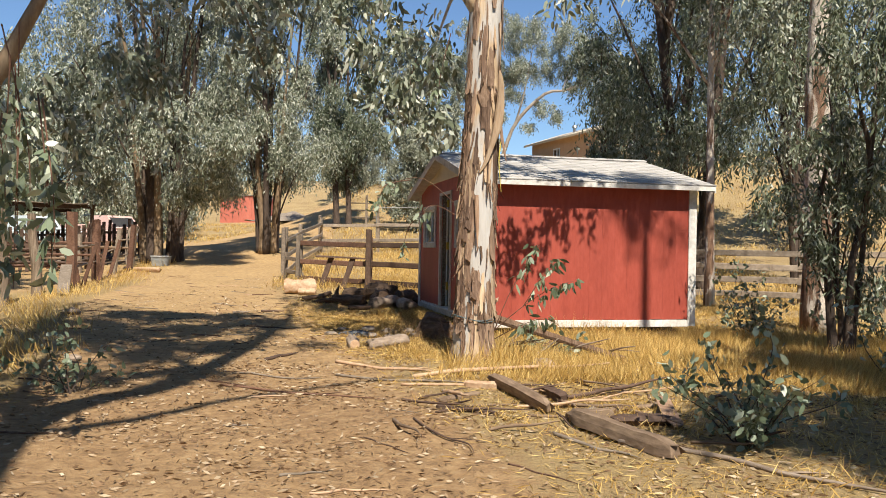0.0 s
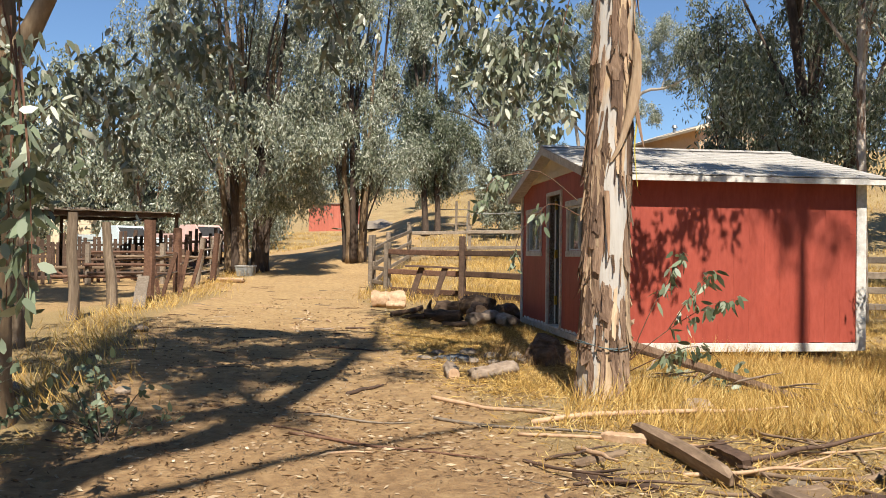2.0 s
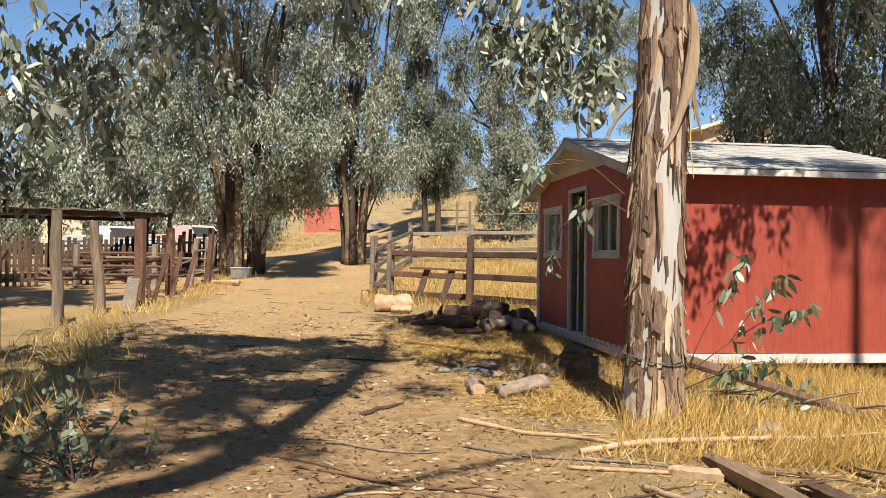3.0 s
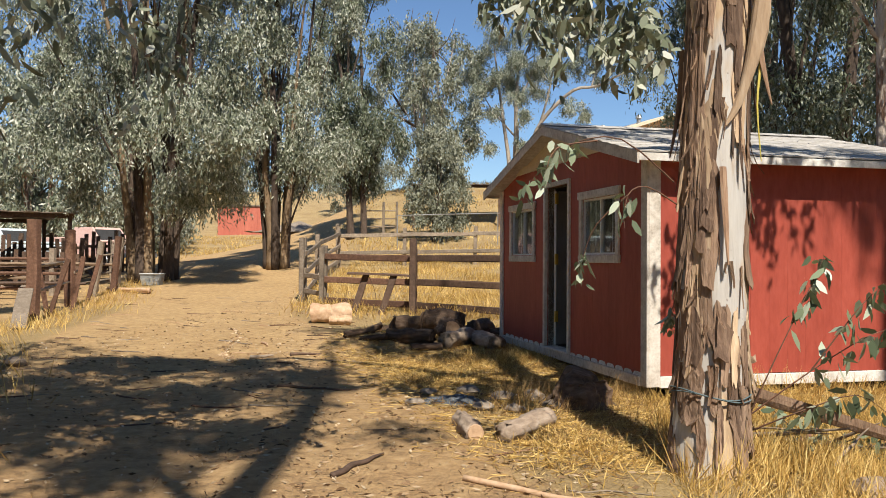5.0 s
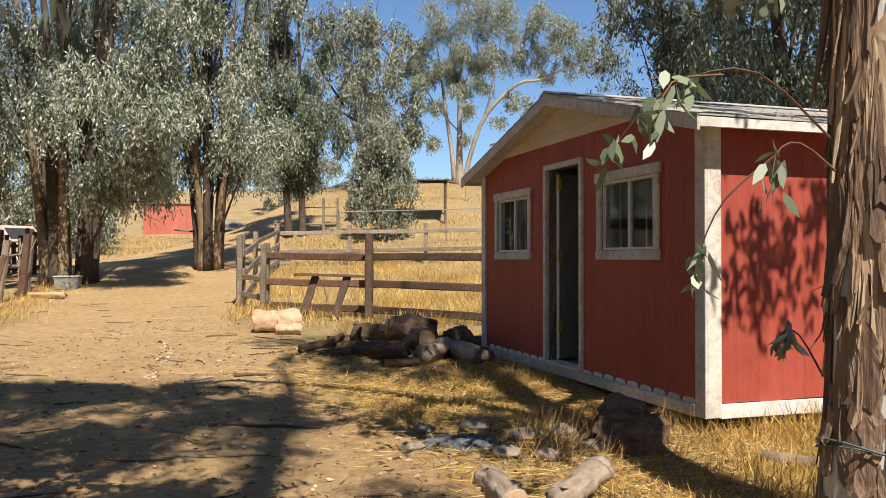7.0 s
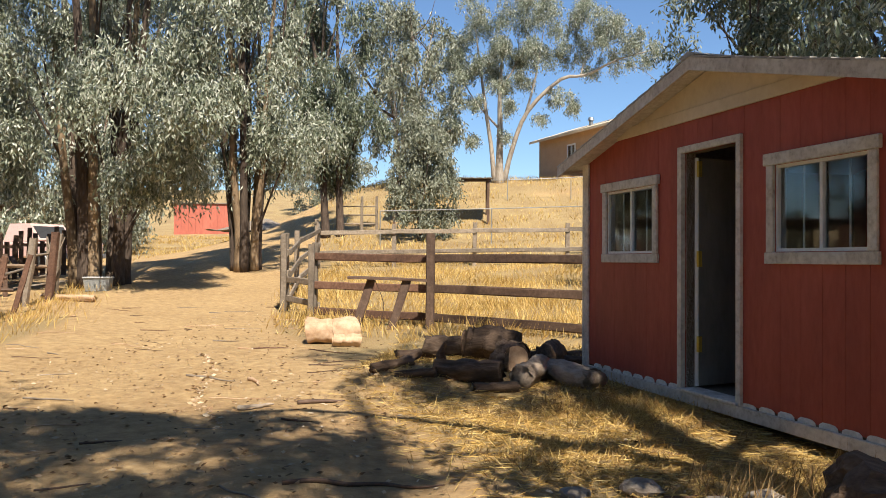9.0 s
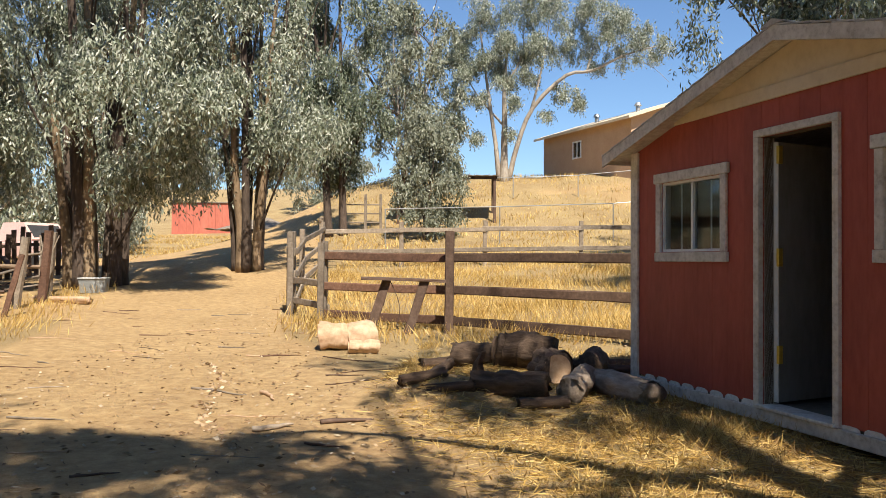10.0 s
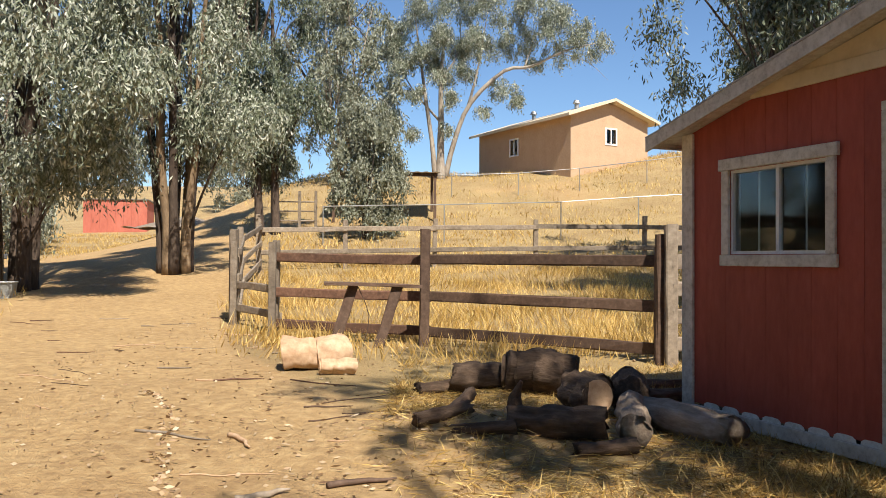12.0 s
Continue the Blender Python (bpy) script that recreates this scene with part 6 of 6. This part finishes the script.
# ---- far buildings ----
def gable_house():
    """The tan house on the hill."""
    a = math.atan2(0.48, 0.875)
    M = pose(1.55, 49.7, 5.0, 0, 0, math.degrees(a))
    house = thing("house", M, "tan stucco house with low gable roof on hill", "house")
    w, l, he, hr = 4.9, 8.4, 3.55, 4.35
    front_w = (2.2, 2.8, 2.3, 3.0)
    bm = bmesh.new()
    for x0, x1 in ((0, front_w[0]), (front_w[0], front_w[1]), (front_w[1], w)):
        t0, t1 = [he + (hr - he) * (1 - abs(x - w / 2) / (w / 2)) for x in (x0, x1)]
        for za, zb0, zb1 in (((0, front_w[2], front_w[2]), (front_w[3], t0, t1)) if x0 == front_w[0] else ((0, t0, t1),)):
            v = [bm.verts.new(p) for p in ((x0, 0, za), (x1, 0, za), (x1, 0.2, za), (x0, 0.2, za), (x0, 0, zb0), (x1, 0, zb1), (x1, 0.2, zb1), (x0, 0.2, zb0))]
            for q in ((3, 2, 1, 0), (4, 5, 6, 7), (0, 1, 5, 4), (1, 2, 6, 5), (2, 3, 7, 6), (3, 0, 4, 7)):
                bm.faces.new([v[i] for i in q])
    part("gable_wall", bm, STUCCO, house)
    bm = bmesh.new()
    for y0, y1 in ((0.2, 4.5), (4.5, 5.2), (5.2, l)):
        if y0 == 4.5:
            box(bm, (0, y0, 0), (0.2, y1, 2.1))
            box(bm, (0, y0, 2.9), (0.2, y1, he))
        else:
            box(bm, (0, y0, 0), (0.2, y1, he))
    part("side_wall", bm, STUCCO, house)
    part("side_wall", boxed((w - 0.2, 0.2, 0), (w, l, he)), STUCCO, house)
    part("back_wall", boxed((0.2, l - 0.2, 0), (w - 0.2, l, he)), STUCCO, house)
    for s in (0, 1):
        bm = bmesh.new()
        x0, x1 = (-0.45, w / 2) if s == 0 else (w / 2, w + 0.45)
        sl = (hr - he) / (w / 2)
        z0, z1 = (he - 0.45 * sl, hr) if s == 0 else (hr, he - 0.45 * sl)
        v = [bm.verts.new(p) for p in ((x0, -0.45, z0), (x1, -0.45, z1), (x1, l + 0.4, z1), (x0, l + 0.4, z0), (x0, -0.45, z0 + 0.14), (x1, -0.45, z1 + 0.14), (x1, l + 0.4, z1 + 0.14), (x0, l + 0.4, z0 + 0.14))]
        for q in ((3, 2, 1, 0), (4, 5, 6, 7), (0, 1, 5, 4), (1, 2, 6, 5), (2, 3, 7, 6), (3, 0, 4, 7)):
            bm.faces.new([v[i] for i in q])
        part("roof", bm, CREAM, house, "pale roof with cream eave boards")
    for y in (1.2, 4.9):
        bm = bmesh.new()
        bmesh.ops.create_cone(bm, cap_ends=True, segments=12, radius1=0.11, radius2=0.11, depth=0.34, matrix=pose(1.3, y, hr - 0.1))
        bmesh.ops.create_cone(bm, cap_ends=True, segments=12, radius1=0.19, radius2=0.12, depth=0.16, matrix=pose(1.3, y, hr + 0.12))
        part("roof_vent", bm, STEEL, house, "round metal roof vent")
    for axis_x, a0, a1, z0, z1 in ((True, 2.2, 2.8, 2.3, 3.0), (False, 4.5, 5.2, 2.1, 2.9)):
        bm = bmesh.new()
        m = (a0 + a1) / 2
        for b0, b1, c0, c1 in ((a0 - .08, a0, z0 - .08, z1 + .08), (a1, a1 + .08, z0 - .08, z1 + .08), (a0, a1, z0 - .08, z0), (a0, a1, z1, z1 + .08), (m - .025, m + .025, z0, z1)):
            box(bm, (b0, -0.03, c0) if axis_x else (-0.03, b0, c0), (b1, 0.05, c1) if axis_x else (0.05, b1, c1))
        win = part("window", bm, ALU, house, "white framed window")
        part("pane", boxed((a0, 0.06, z0) if axis_x else (0.06, a0, z0), (a1, 0.07, z1) if axis_x else (0.07, a1, z1)), GLASS, win)


gable_house()


def simple_shelter(x, y, yaw, w, d, h0, h1, label, posts, seed, roof=TIN, lift=0.0):
    """A lean-to roof on posts."""
    rng = random.Random(seed)
    sh = thing("shelter", pose(x, y, gz(x, y) + lift, 0, 0, yaw), label, "shelter")
    bm = bmesh.new()
    n = 24
    for j in range(n):
        a, b = -w / 2 + w * j / n, -w / 2 + w * (j + 1) / n
        za, zb = (0.03 * (j % 2), 0.03 * ((j + 1) % 2))
        v = [bm.verts.new(p) for p in ((a, -d / 2, h0 + za), (b, -d / 2, h0 + zb), (b, d / 2, h1 + zb), (a, d / 2, h1 + za))]
        bm.faces.new(v)
    bmesh.ops.remove_doubles(bm, verts=bm.verts, dist=0.001)
    bmesh.ops.solidify(bm, geom=bm.faces[:], thickness=0.02)
    part("roof_sheet", bm, roof, sh, "rusty corrugated roof sheet")
    for i in range(posts):
        px = -w / 2 + 0.2 + (w - 0.4) * i / (posts - 1)
        for py, hh in ((-d / 2 + 0.2, h0), (d / 2 - 0.2, h1)):
            part("post", beam((px, py, -0.6), (px, py, hh - 0.01), 0.11, 0.11, rng), WOOD_DARK, sh)
    for py, hh in ((-d / 2 + 0.2, h0), (d / 2 - 0.2, h1)):
        part("roof_beam", beam((-w / 2 + .1, py, hh - 0.08), (w / 2 - .1, py, hh - 0.08), 0.06, 0.12, rng), WOOD_DARK, sh)
    return sh


simple_shelter(-20.9, 24.4, 42, 10.0, 5.0, 2.2, 2.2, "low shade roof on posts over paddock", 4, 1)
simple_shelter(-7.0, 43.6, 4, 4.4, 2.4, 1.75, 1.95, "small tin shade roof on poles on slope", 2, 2)
# pallets and pens under the shade roof; the panels' dark wood includes its shade
rp = random.Random(8)
for i in range(5):
    x, y = -15.6 - 1.5 * i, 24.6 - 1.15 * i
    pen = thing("pallet_panel", pose(x, y, gz(x, y), 0, 0, 38 + rp.uniform(-6, 6)), "slatted wooden pallet as pen wall, shade put into its dark colour", "pallet", "pen panels")
    for k in range(9):
        part("slat", beam((-0.75 + k * 0.185, 0, 0.02), (-0.75 + k * 0.185, 0.0, 1.05 + rp.uniform(-.06, .06)), 0.10, 0.02, rp), WOOD_DARK, pen)
    for z in (0.2, 0.85):
        part("cross_bar", beam((-0.8, 0.035, z), (0.8, 0.035, z), 0.04, 0.09, rp), WOOD_DARK, pen)
for i in range(7):
    x, y = -15.6 + rp.uniform(-1, 1), 22.4 + i * 0.22
    pl = thing("pole", pose(x, y, gz(x, y) + 0.25 + 0.11 * i, 0, 0, 20 + rp.uniform(-8, 8)), "grey pole in a stacked pile", "pole", "stacked poles")
    part("shaft", tube([(-1.4, 0, 0), (0, 0.03, 0.02), (1.4, 0, 0)], [0.05, 0.045, 0.035], rp, 7), (WOOD_RED, WOOD_DARK, WOOD_OLD)[i % 3], pl)
for i, (sx, sy) in enumerate(((-16.6, 22.6), (-14.8, 23.6))):
    pst = thing("fence_post", pose(sx, sy, gz(sx, sy)), "weathered post holding stacked poles", "post", "paddock posts")
    part("timber", beam((0, 0, -0.1), (0, 0, 1.2), 0.13, 0.13, rp), WOOD, pst)

# more panels, again in dark wood for the shade of roof and trees
for i in range(11):
    f = i / 10
    x, y = -25.5 + 8.8 * f, 27.4 + 3.2 * f
    pen = thing("pallet_panel", pose(x, y, gz(x, y), 0, 0, 20 + rp.uniform(-7, 7)), "slatted wooden pallet as pen wall, shade put into its dark colour", "pallet", "pen panels")
    for k in range(6):
        part("slat", beam((-0.5 + k * 0.19, 0, 0.02), (-0.5 + k * 0.19 + rp.uniform(-.03, .03), 0.0, rp.uniform(1.05, 1.5)), 0.13, 0.02, rp), WOOD_DARK, pen)
    for z in (0.25, 0.95):
        part("cross_bar", beam((-0.55, 0.035, z), (0.55, 0.035, z), 0.04, 0.09, rp), WOOD_DARK, pen)
for i in range(16):
    x, y = -15.0 - rp.random() * 4.5, 23.5 + rp.random() * 5
    br = thing("scrap_board", pose(x, y, gz(x, y), 0, 0, rp.uniform(0, 180)), "old brown board leaning among paddock junk", "plank", "paddock scrap boards")
    part("board", beam((-0.6, 0, 0.05), (0.6, 0.1, rp.uniform(0.2, 0.9)), 0.15, 0.03, rp), rp.choice((WOOD, WOOD_RED, WOOD_DARK)), br)

barn = thing("red_barn", pose(-29.5, 70.5, gz(-29.5, 70.5), 0, 0, 12), "small faded red barn with flat roof", "barn")
for k in range(4, 12):
    part("wall_panel", boxed((k * 0.55 - 3.3, 0, -0.3), (k * 0.55 - 2.76, 0.1, 2.5)), RED_FAR, barn)
for k in range(8):
    part("wall_panel", boxed((3.2, 0.1 + k * 0.5, -0.3), (3.3, 0.59 + k * 0.5, 2.5)), RED_FAR, barn)
part("wall_panel", boxed((-1.1, 0.1, -0.3), (-1.0, 4.1, 2.5)), RED_FAR, barn)
part("roof", boxed((-1.2, -0.1, 2.504), (3.4, 4.2, 2.62), 0.02), TIN, barn, "dull tin roof")

trailer = thing("cream_trailer", pose(-29.5, 42.0, gz(-29.5, 42), 0, 0, 30), "cream trailer house behind parked trucks", "trailer")
for k in range(8):
    part("siding", boxed((-3.5, 0, 0.2 + k * 0.27), (3.5, 2.6, 0.462 + k * 0.27), 0.01), CREAM, trailer)
part("roof", boxed((-3.8, -0.3, 2.37), (3.8, 2.9, 2.48), 0.02), TIN, trailer, "flat brown roof")


def pickup(x, y, yaw, paint, label, seed):
    rng = random.Random(seed)
    car = thing("pickup_truck", pose(x, y, gz(x, y), 0, 0, yaw), label, "truck")
    bm = bmesh.new()
    box(bm, (-2.4, -0.85, 0.42), (2.35, 0.85, 0.98), 0.06)
    part("body", bm, paint, car, smooth=False)
    part("hood", boxed((1.0, -0.8, 0.985), (2.32, 0.8, 1.10), 0.05), paint, car)
    bm = bmesh.new()
    v = [bm.verts.new(p) for p in ((-0.7, -.8, .985), (1.05, -.8, .985), (1.05, .8, .985), (-0.7, .8, .985), (-0.5, -.68, 1.62), (0.5, -.68, 1.62), (0.5, .68, 1.62), (-0.5, .68, 1.62))]
    for q in ((3, 2, 1, 0), (4, 5, 6, 7), (0, 1, 5, 4), (1, 2, 6, 5), (2, 3, 7, 6), (3, 0, 4, 7)):
        bm.faces.new([v[i] for i in q])
    cab = part("cab", bm, paint, car)
    for s in (-1, 1):
        wd = part("side_window", boxed((-0.35, -0.01, 0), (0.45, 0.01, 0.42), 0.004), RUBBER, cab, "dark side window")
        wd.matrix_basis = pose(0, s * 0.765, 1.09, s * 10.5, 0, 0)
    ws = part("windscreen", boxed((-0.01, -0.62, 0), (0.01, 0.62, 0.66), 0.004), RUBBER, cab, "dark windscreen")
    ws.matrix_basis = pose(1.02, 0, 1.03, 0, -41, 0)
    for s in (-1, 1):
        part("bed_side", boxed((-2.4, s * 0.85 - 0.04, 0.985), (-0.75, s * 0.85 + 0.04 - 0.06 * (s > 0), 1.22), 0.02), paint, car)
        for wx in (-1.5, 1.5):
            bm = bmesh.new()
            bmesh.ops.create_cone(bm, cap_ends=True, segments=18, radius1=0.34, radius2=0.34, depth=0.22, matrix=pose(wx, s * 0.8, 0.33, 90, 0, 0))
            wheel = part("wheel", bm, RUBBER, car, "black tyre")
            bm = bmesh.new()
            bmesh.ops.create_cone(bm, cap_ends=True, segments=14, radius1=0.19, radius2=0.17, depth=0.03, matrix=pose(wx, s * 0.925, 0.33, 90, 0, 0))
            part("hub", bm, STEEL, wheel)
        bm = bmesh.new()
        bmesh.ops.create_cone(bm, cap_ends=True, segments=12, radius1=0.1, radius2=0.09, depth=0.05, matrix=pose(2.37, s * 0.62, 0.8, 0, 90, 0))
        part("headlight", bm, ALU, car)
    part("bumper", boxed((2.36, -0.85, 0.42), (2.46, 0.85, 0.58), 0.02), STEEL, car)
    return car


pickup(-23.6, 34.0, -20, PAINT_BLUE, "pale blue old pickup truck parked behind fence", 1)
pickup(-20.6, 35.4, -20, PAINT_PINK, "faded pink pickup truck parked behind fence", 2)


def wire_line(pts, h, label, seed, post_r=0.02):
    """A thin pipe fence on the hillside: slim posts and one top rail."""
    rng = random.Random(seed)
    x0, y0 = pts[0]
    ob = thing("pipe_fence", pose(x0, y0, 0), label, "fence", "pipe fences on the hill")
    for (x, y) in pts:
        part("post", tube([(x - x0, y - y0, gz(x, y) - 0.2), (x - x0, y - y0, gz(x, y) + h)], [post_r, post_r], rng, 6, 0), STEEL, ob)
    for (xa, ya), (xb, yb) in zip(pts, pts[1:]):
        part("rail", tube([(xa - x0, ya - y0, gz(xa, ya) + h), (xb - x0, yb - y0, gz(xb, yb) + h)], [0.018, 0.018], rng, 6, 0), STEEL, ob)


wire_line([(-8.5, 36.5), (-4.6, 37.5), (-0.6, 38.2), (2.2, 38.8), (6, 39)], 1.3, "thin wire fence with pipe rail on dry hillside", 1)
wire_line([(-7.8, 47.0), (-4.2, 47.2), (-1.2, 47.2), (1.5, 46.8), (4.5, 46.8), (8.5, 47)], 1.0, "thin pipe fence below the tan house", 2)
corral_gate = thing("pipe_gate", pose(-9.9, 40.3, gz(-9.9, 40.3)), "brown pipe gate and posts on the slope", "gate")
for z in (0.4, 0.75, 1.1):
    part("bar", tube([(-1.0, 0, z), (0.6, 0.1, z)], [0.03, 0.03], rp, 6, 0), WOOD, corral_gate)
for px in (-1.0, 0.0, 0.6):
    part("post", beam((px, 0.05, -0.2), (px, 0.05, 1.5), 0.1, 0.1, rp), WOOD, corral_gate)
gp = thing("gravel_heap", pose(-16.2, 47.5, gz(-16.2, 47.5) - 0.1), "low heap of pale grey gravel by the road", "gravel")
bm = bmesh.new()
bmesh.ops.create_grid(bm, x_segments=24, y_segments=16, size=1)
for v in bm.verts:
    q = math.hypot(v.co.x, v.co.y)
    v.co = Vector((v.co.x * 2.4, v.co.y * 1.6, 0.62 * max(0, 1 - q) ** 0.9 + 0.08 * noise.noise(v.co * 5)))
part("mound", bm, ROCK, gp, smooth=True)


# ---- grass and litter ----
def scatter(rg, n, x0, x1, y0, y1, keep):
    x, y = rg.uniform(x0, x1, n), rg.uniform(y0, y1, n)
    k = rg.random(n) < keep(x, y)
    return x[k], y[k]


def clumpy(x, y, s=1.0):
    return 0.5 + 0.5 * np.sin(x * 2.3 * s + 1.3 * np.sin(y * 1.9 * s)) * np.sin(y * 2.7 * s + 1.1 * np.sin(x * 1.6 * s))


def grass(name, n, x0, x1, y0, y1, ln, w, keep, seed, label, lean=0.45, mat=STRAW):
    rg = np.random.default_rng(seed)
    x, y = scatter(rg, n, x0, x1, y0, y1, keep)
    P = np.stack([x, y, height(x, y) - 0.01], -1)
    D = rg.normal(scale=lean, size=P.shape)
    D[:, 2] = np.abs(D[:, 2]) * 0.4 + 0.9
    D[:, 0] += 0.35 * np.sin(x * 1.7 + y)
    D[:, 1] += 0.35 * np.cos(y * 1.3 - x)
    tall = 0.45 + 0.8 * clumpy(x, y, 0.7)
    ob = blades(name, P, D, ln * tall, w, mat, rg, fold=0.35)
    tagged(ob, label, "grass", kind="stuff")


def free(x, y):
    """Away from the shed's floor."""
    a = radians(21.5)
    lx = (x + 1.22) * math.cos(a) + (y - 11.97) * math.sin(a)
    ly = -(x + 1.22) * math.sin(a) + (y - 11.97) * math.cos(a)
    return ~((lx > 0.05) & (lx < W - 0.05) & (ly > 0.05) & (ly < L - 0.05))


grass("dry_grass", 190000, -5.2, 5, 4.5, 19, 0.135, 0.008, lambda x, y: straw_mask(x, y) ** 2 * (0.06 + 0.94 * clumpy(x, y) ** 1.4) * free(x, y) * (0.35 + 0.65 * smooth(6.0, 8.5, y)), 1, "dry yellow grass around the shed", 1.5)
grass("dry_grass", 90000, -9, 6, 19, 33, 0.26, 0.014, lambda x, y: straw_mask(x, y) ** 2 * (0.10 + 0.90 * clumpy(x, y, 0.6) ** 1.3), 2, "tall dry yellow grass in the corral")
grass("dry_grass", 60000, -14.5, -4.2, 4, 27, 0.26, 0.011, lambda x, y: np.exp(-((x - np.interp(y, ROAD_Y, ROAD_L) + 0.7) / 0.6) ** 2) * (0.2 + 0.8 * clumpy(x, y)), 3, "dry yellow grass along the track edge")
grass("dry_grass", 90000, -32, 14, 33, 75, 0.24, 0.03, lambda x, y: straw_mask(x, y) * clumpy(x, y, 0.35), 4, "dry yellow grass over the hillside")
grass("dry_grass", 1500, -2.6, -1.2, 10.9, 12.4, 0.34, 0.005, lambda x, y: free(x, y) * 0.6, 5, "thin dead stalks round the stump", 0.5, STRAW_BROWN)


grass("dry_grass", 52000, -1.3, 4.2, 8.3, 12.6, 0.25, 0.007, lambda x, y: free(x, y) * (0.2 + 0.8 * clumpy(x, y, 0.9)), 7, "tall pale dry grass before the shed", 0.55)


def litter(name, n, x0, x1, y0, y1, ln, w, keep, seed, label, mat=LITTER):
    rg = np.random.default_rng(seed)
    x, y = scatter(rg, n, x0, x1, y0, y1, keep)
    P = np.stack([x, y, height(x, y) + 0.006 + rg.uniform(0, 0.012, len(x))], -1)
    a = rg.uniform(0, 2 * np.pi, len(x))
    D = np.stack([np.cos(a), np.sin(a), rg.normal(scale=0.12, size=len(x))], -1)
    ob = blades(name, P, D, ln, w, mat, rg)
    tagged(ob, label, "litter", kind="stuff")


litter("leaf_litter", 19000, -9, 3, 2, 22, 0.055, 0.018, lambda x, y: 0.25 + 0.75 * clumpy(x, y, 0.5) * (y < 16), 11, "dry curled leaves and bark chips on dirt")
litter("leaf_litter", 17000, -4.5, 4, 3.0, 10, 0.07, 0.016, lambda x, y: clumpy(x, y), 12, "thick bark and leaf litter under trees")
grass("dry_grass", 60000, -5.2, -0.5, 10.0, 17.5, 0.12, 0.006, lambda x, y: straw_mask(x, y) ** 2 * (0.1 + 0.9 * clumpy(x, y, 0.8)) * free(x, y), 6, "matted dead brown grass beside the shed", 1.6, STRAW_BROWN)
litter("straw_litter", 46000, -5.2, 0.5, 9.5, 17.5, 0.18, 0.006, lambda x, y: straw_mask(x, y) * free(x, y), 15, "flattened fine straw beside the shed", STRAW)
litter("straw_litter", 22000, -5, 5, 4.5, 16, 0.14, 0.006, lambda x, y: straw_mask(x, y) * free(x, y), 13, "flattened straw on the ground", STRAW)
litter("leaf_litter", 1700, -9, -3, 3, 24, 0.04, 0.022, lambda x, y: 1 - straw_mask(x, y), 14, "scattered pale chips on the track", CHIP)


def rut(n, x0, y0, x1, y1, seed):
    """A line of pale chips in an old wheel rut."""
    rg = np.random.default_rng(seed)
    f = rg.random(n)
    x = x0 + (x1 - x0) * f + 0.10 * np.sin(f * 7) + rg.normal(scale=0.03, size=n)
    y = y0 + (y1 - y0) * f + rg.normal(scale=0.03, size=n)
    P = np.stack([x, y, height(x, y) + 0.008], -1)
    a = rg.uniform(0, 2 * np.pi, n)
    D = np.stack([np.cos(a), np.sin(a), rg.normal(scale=0.15, size=n)], -1)
    tagged(blades("chip_line", P, D, 0.06, 0.03, CHIP, rg), "pale wood chips along a wheel rut", "litter", kind="stuff")


rut(170, -7.3, 17.0, -5.8, 13.4, 21)
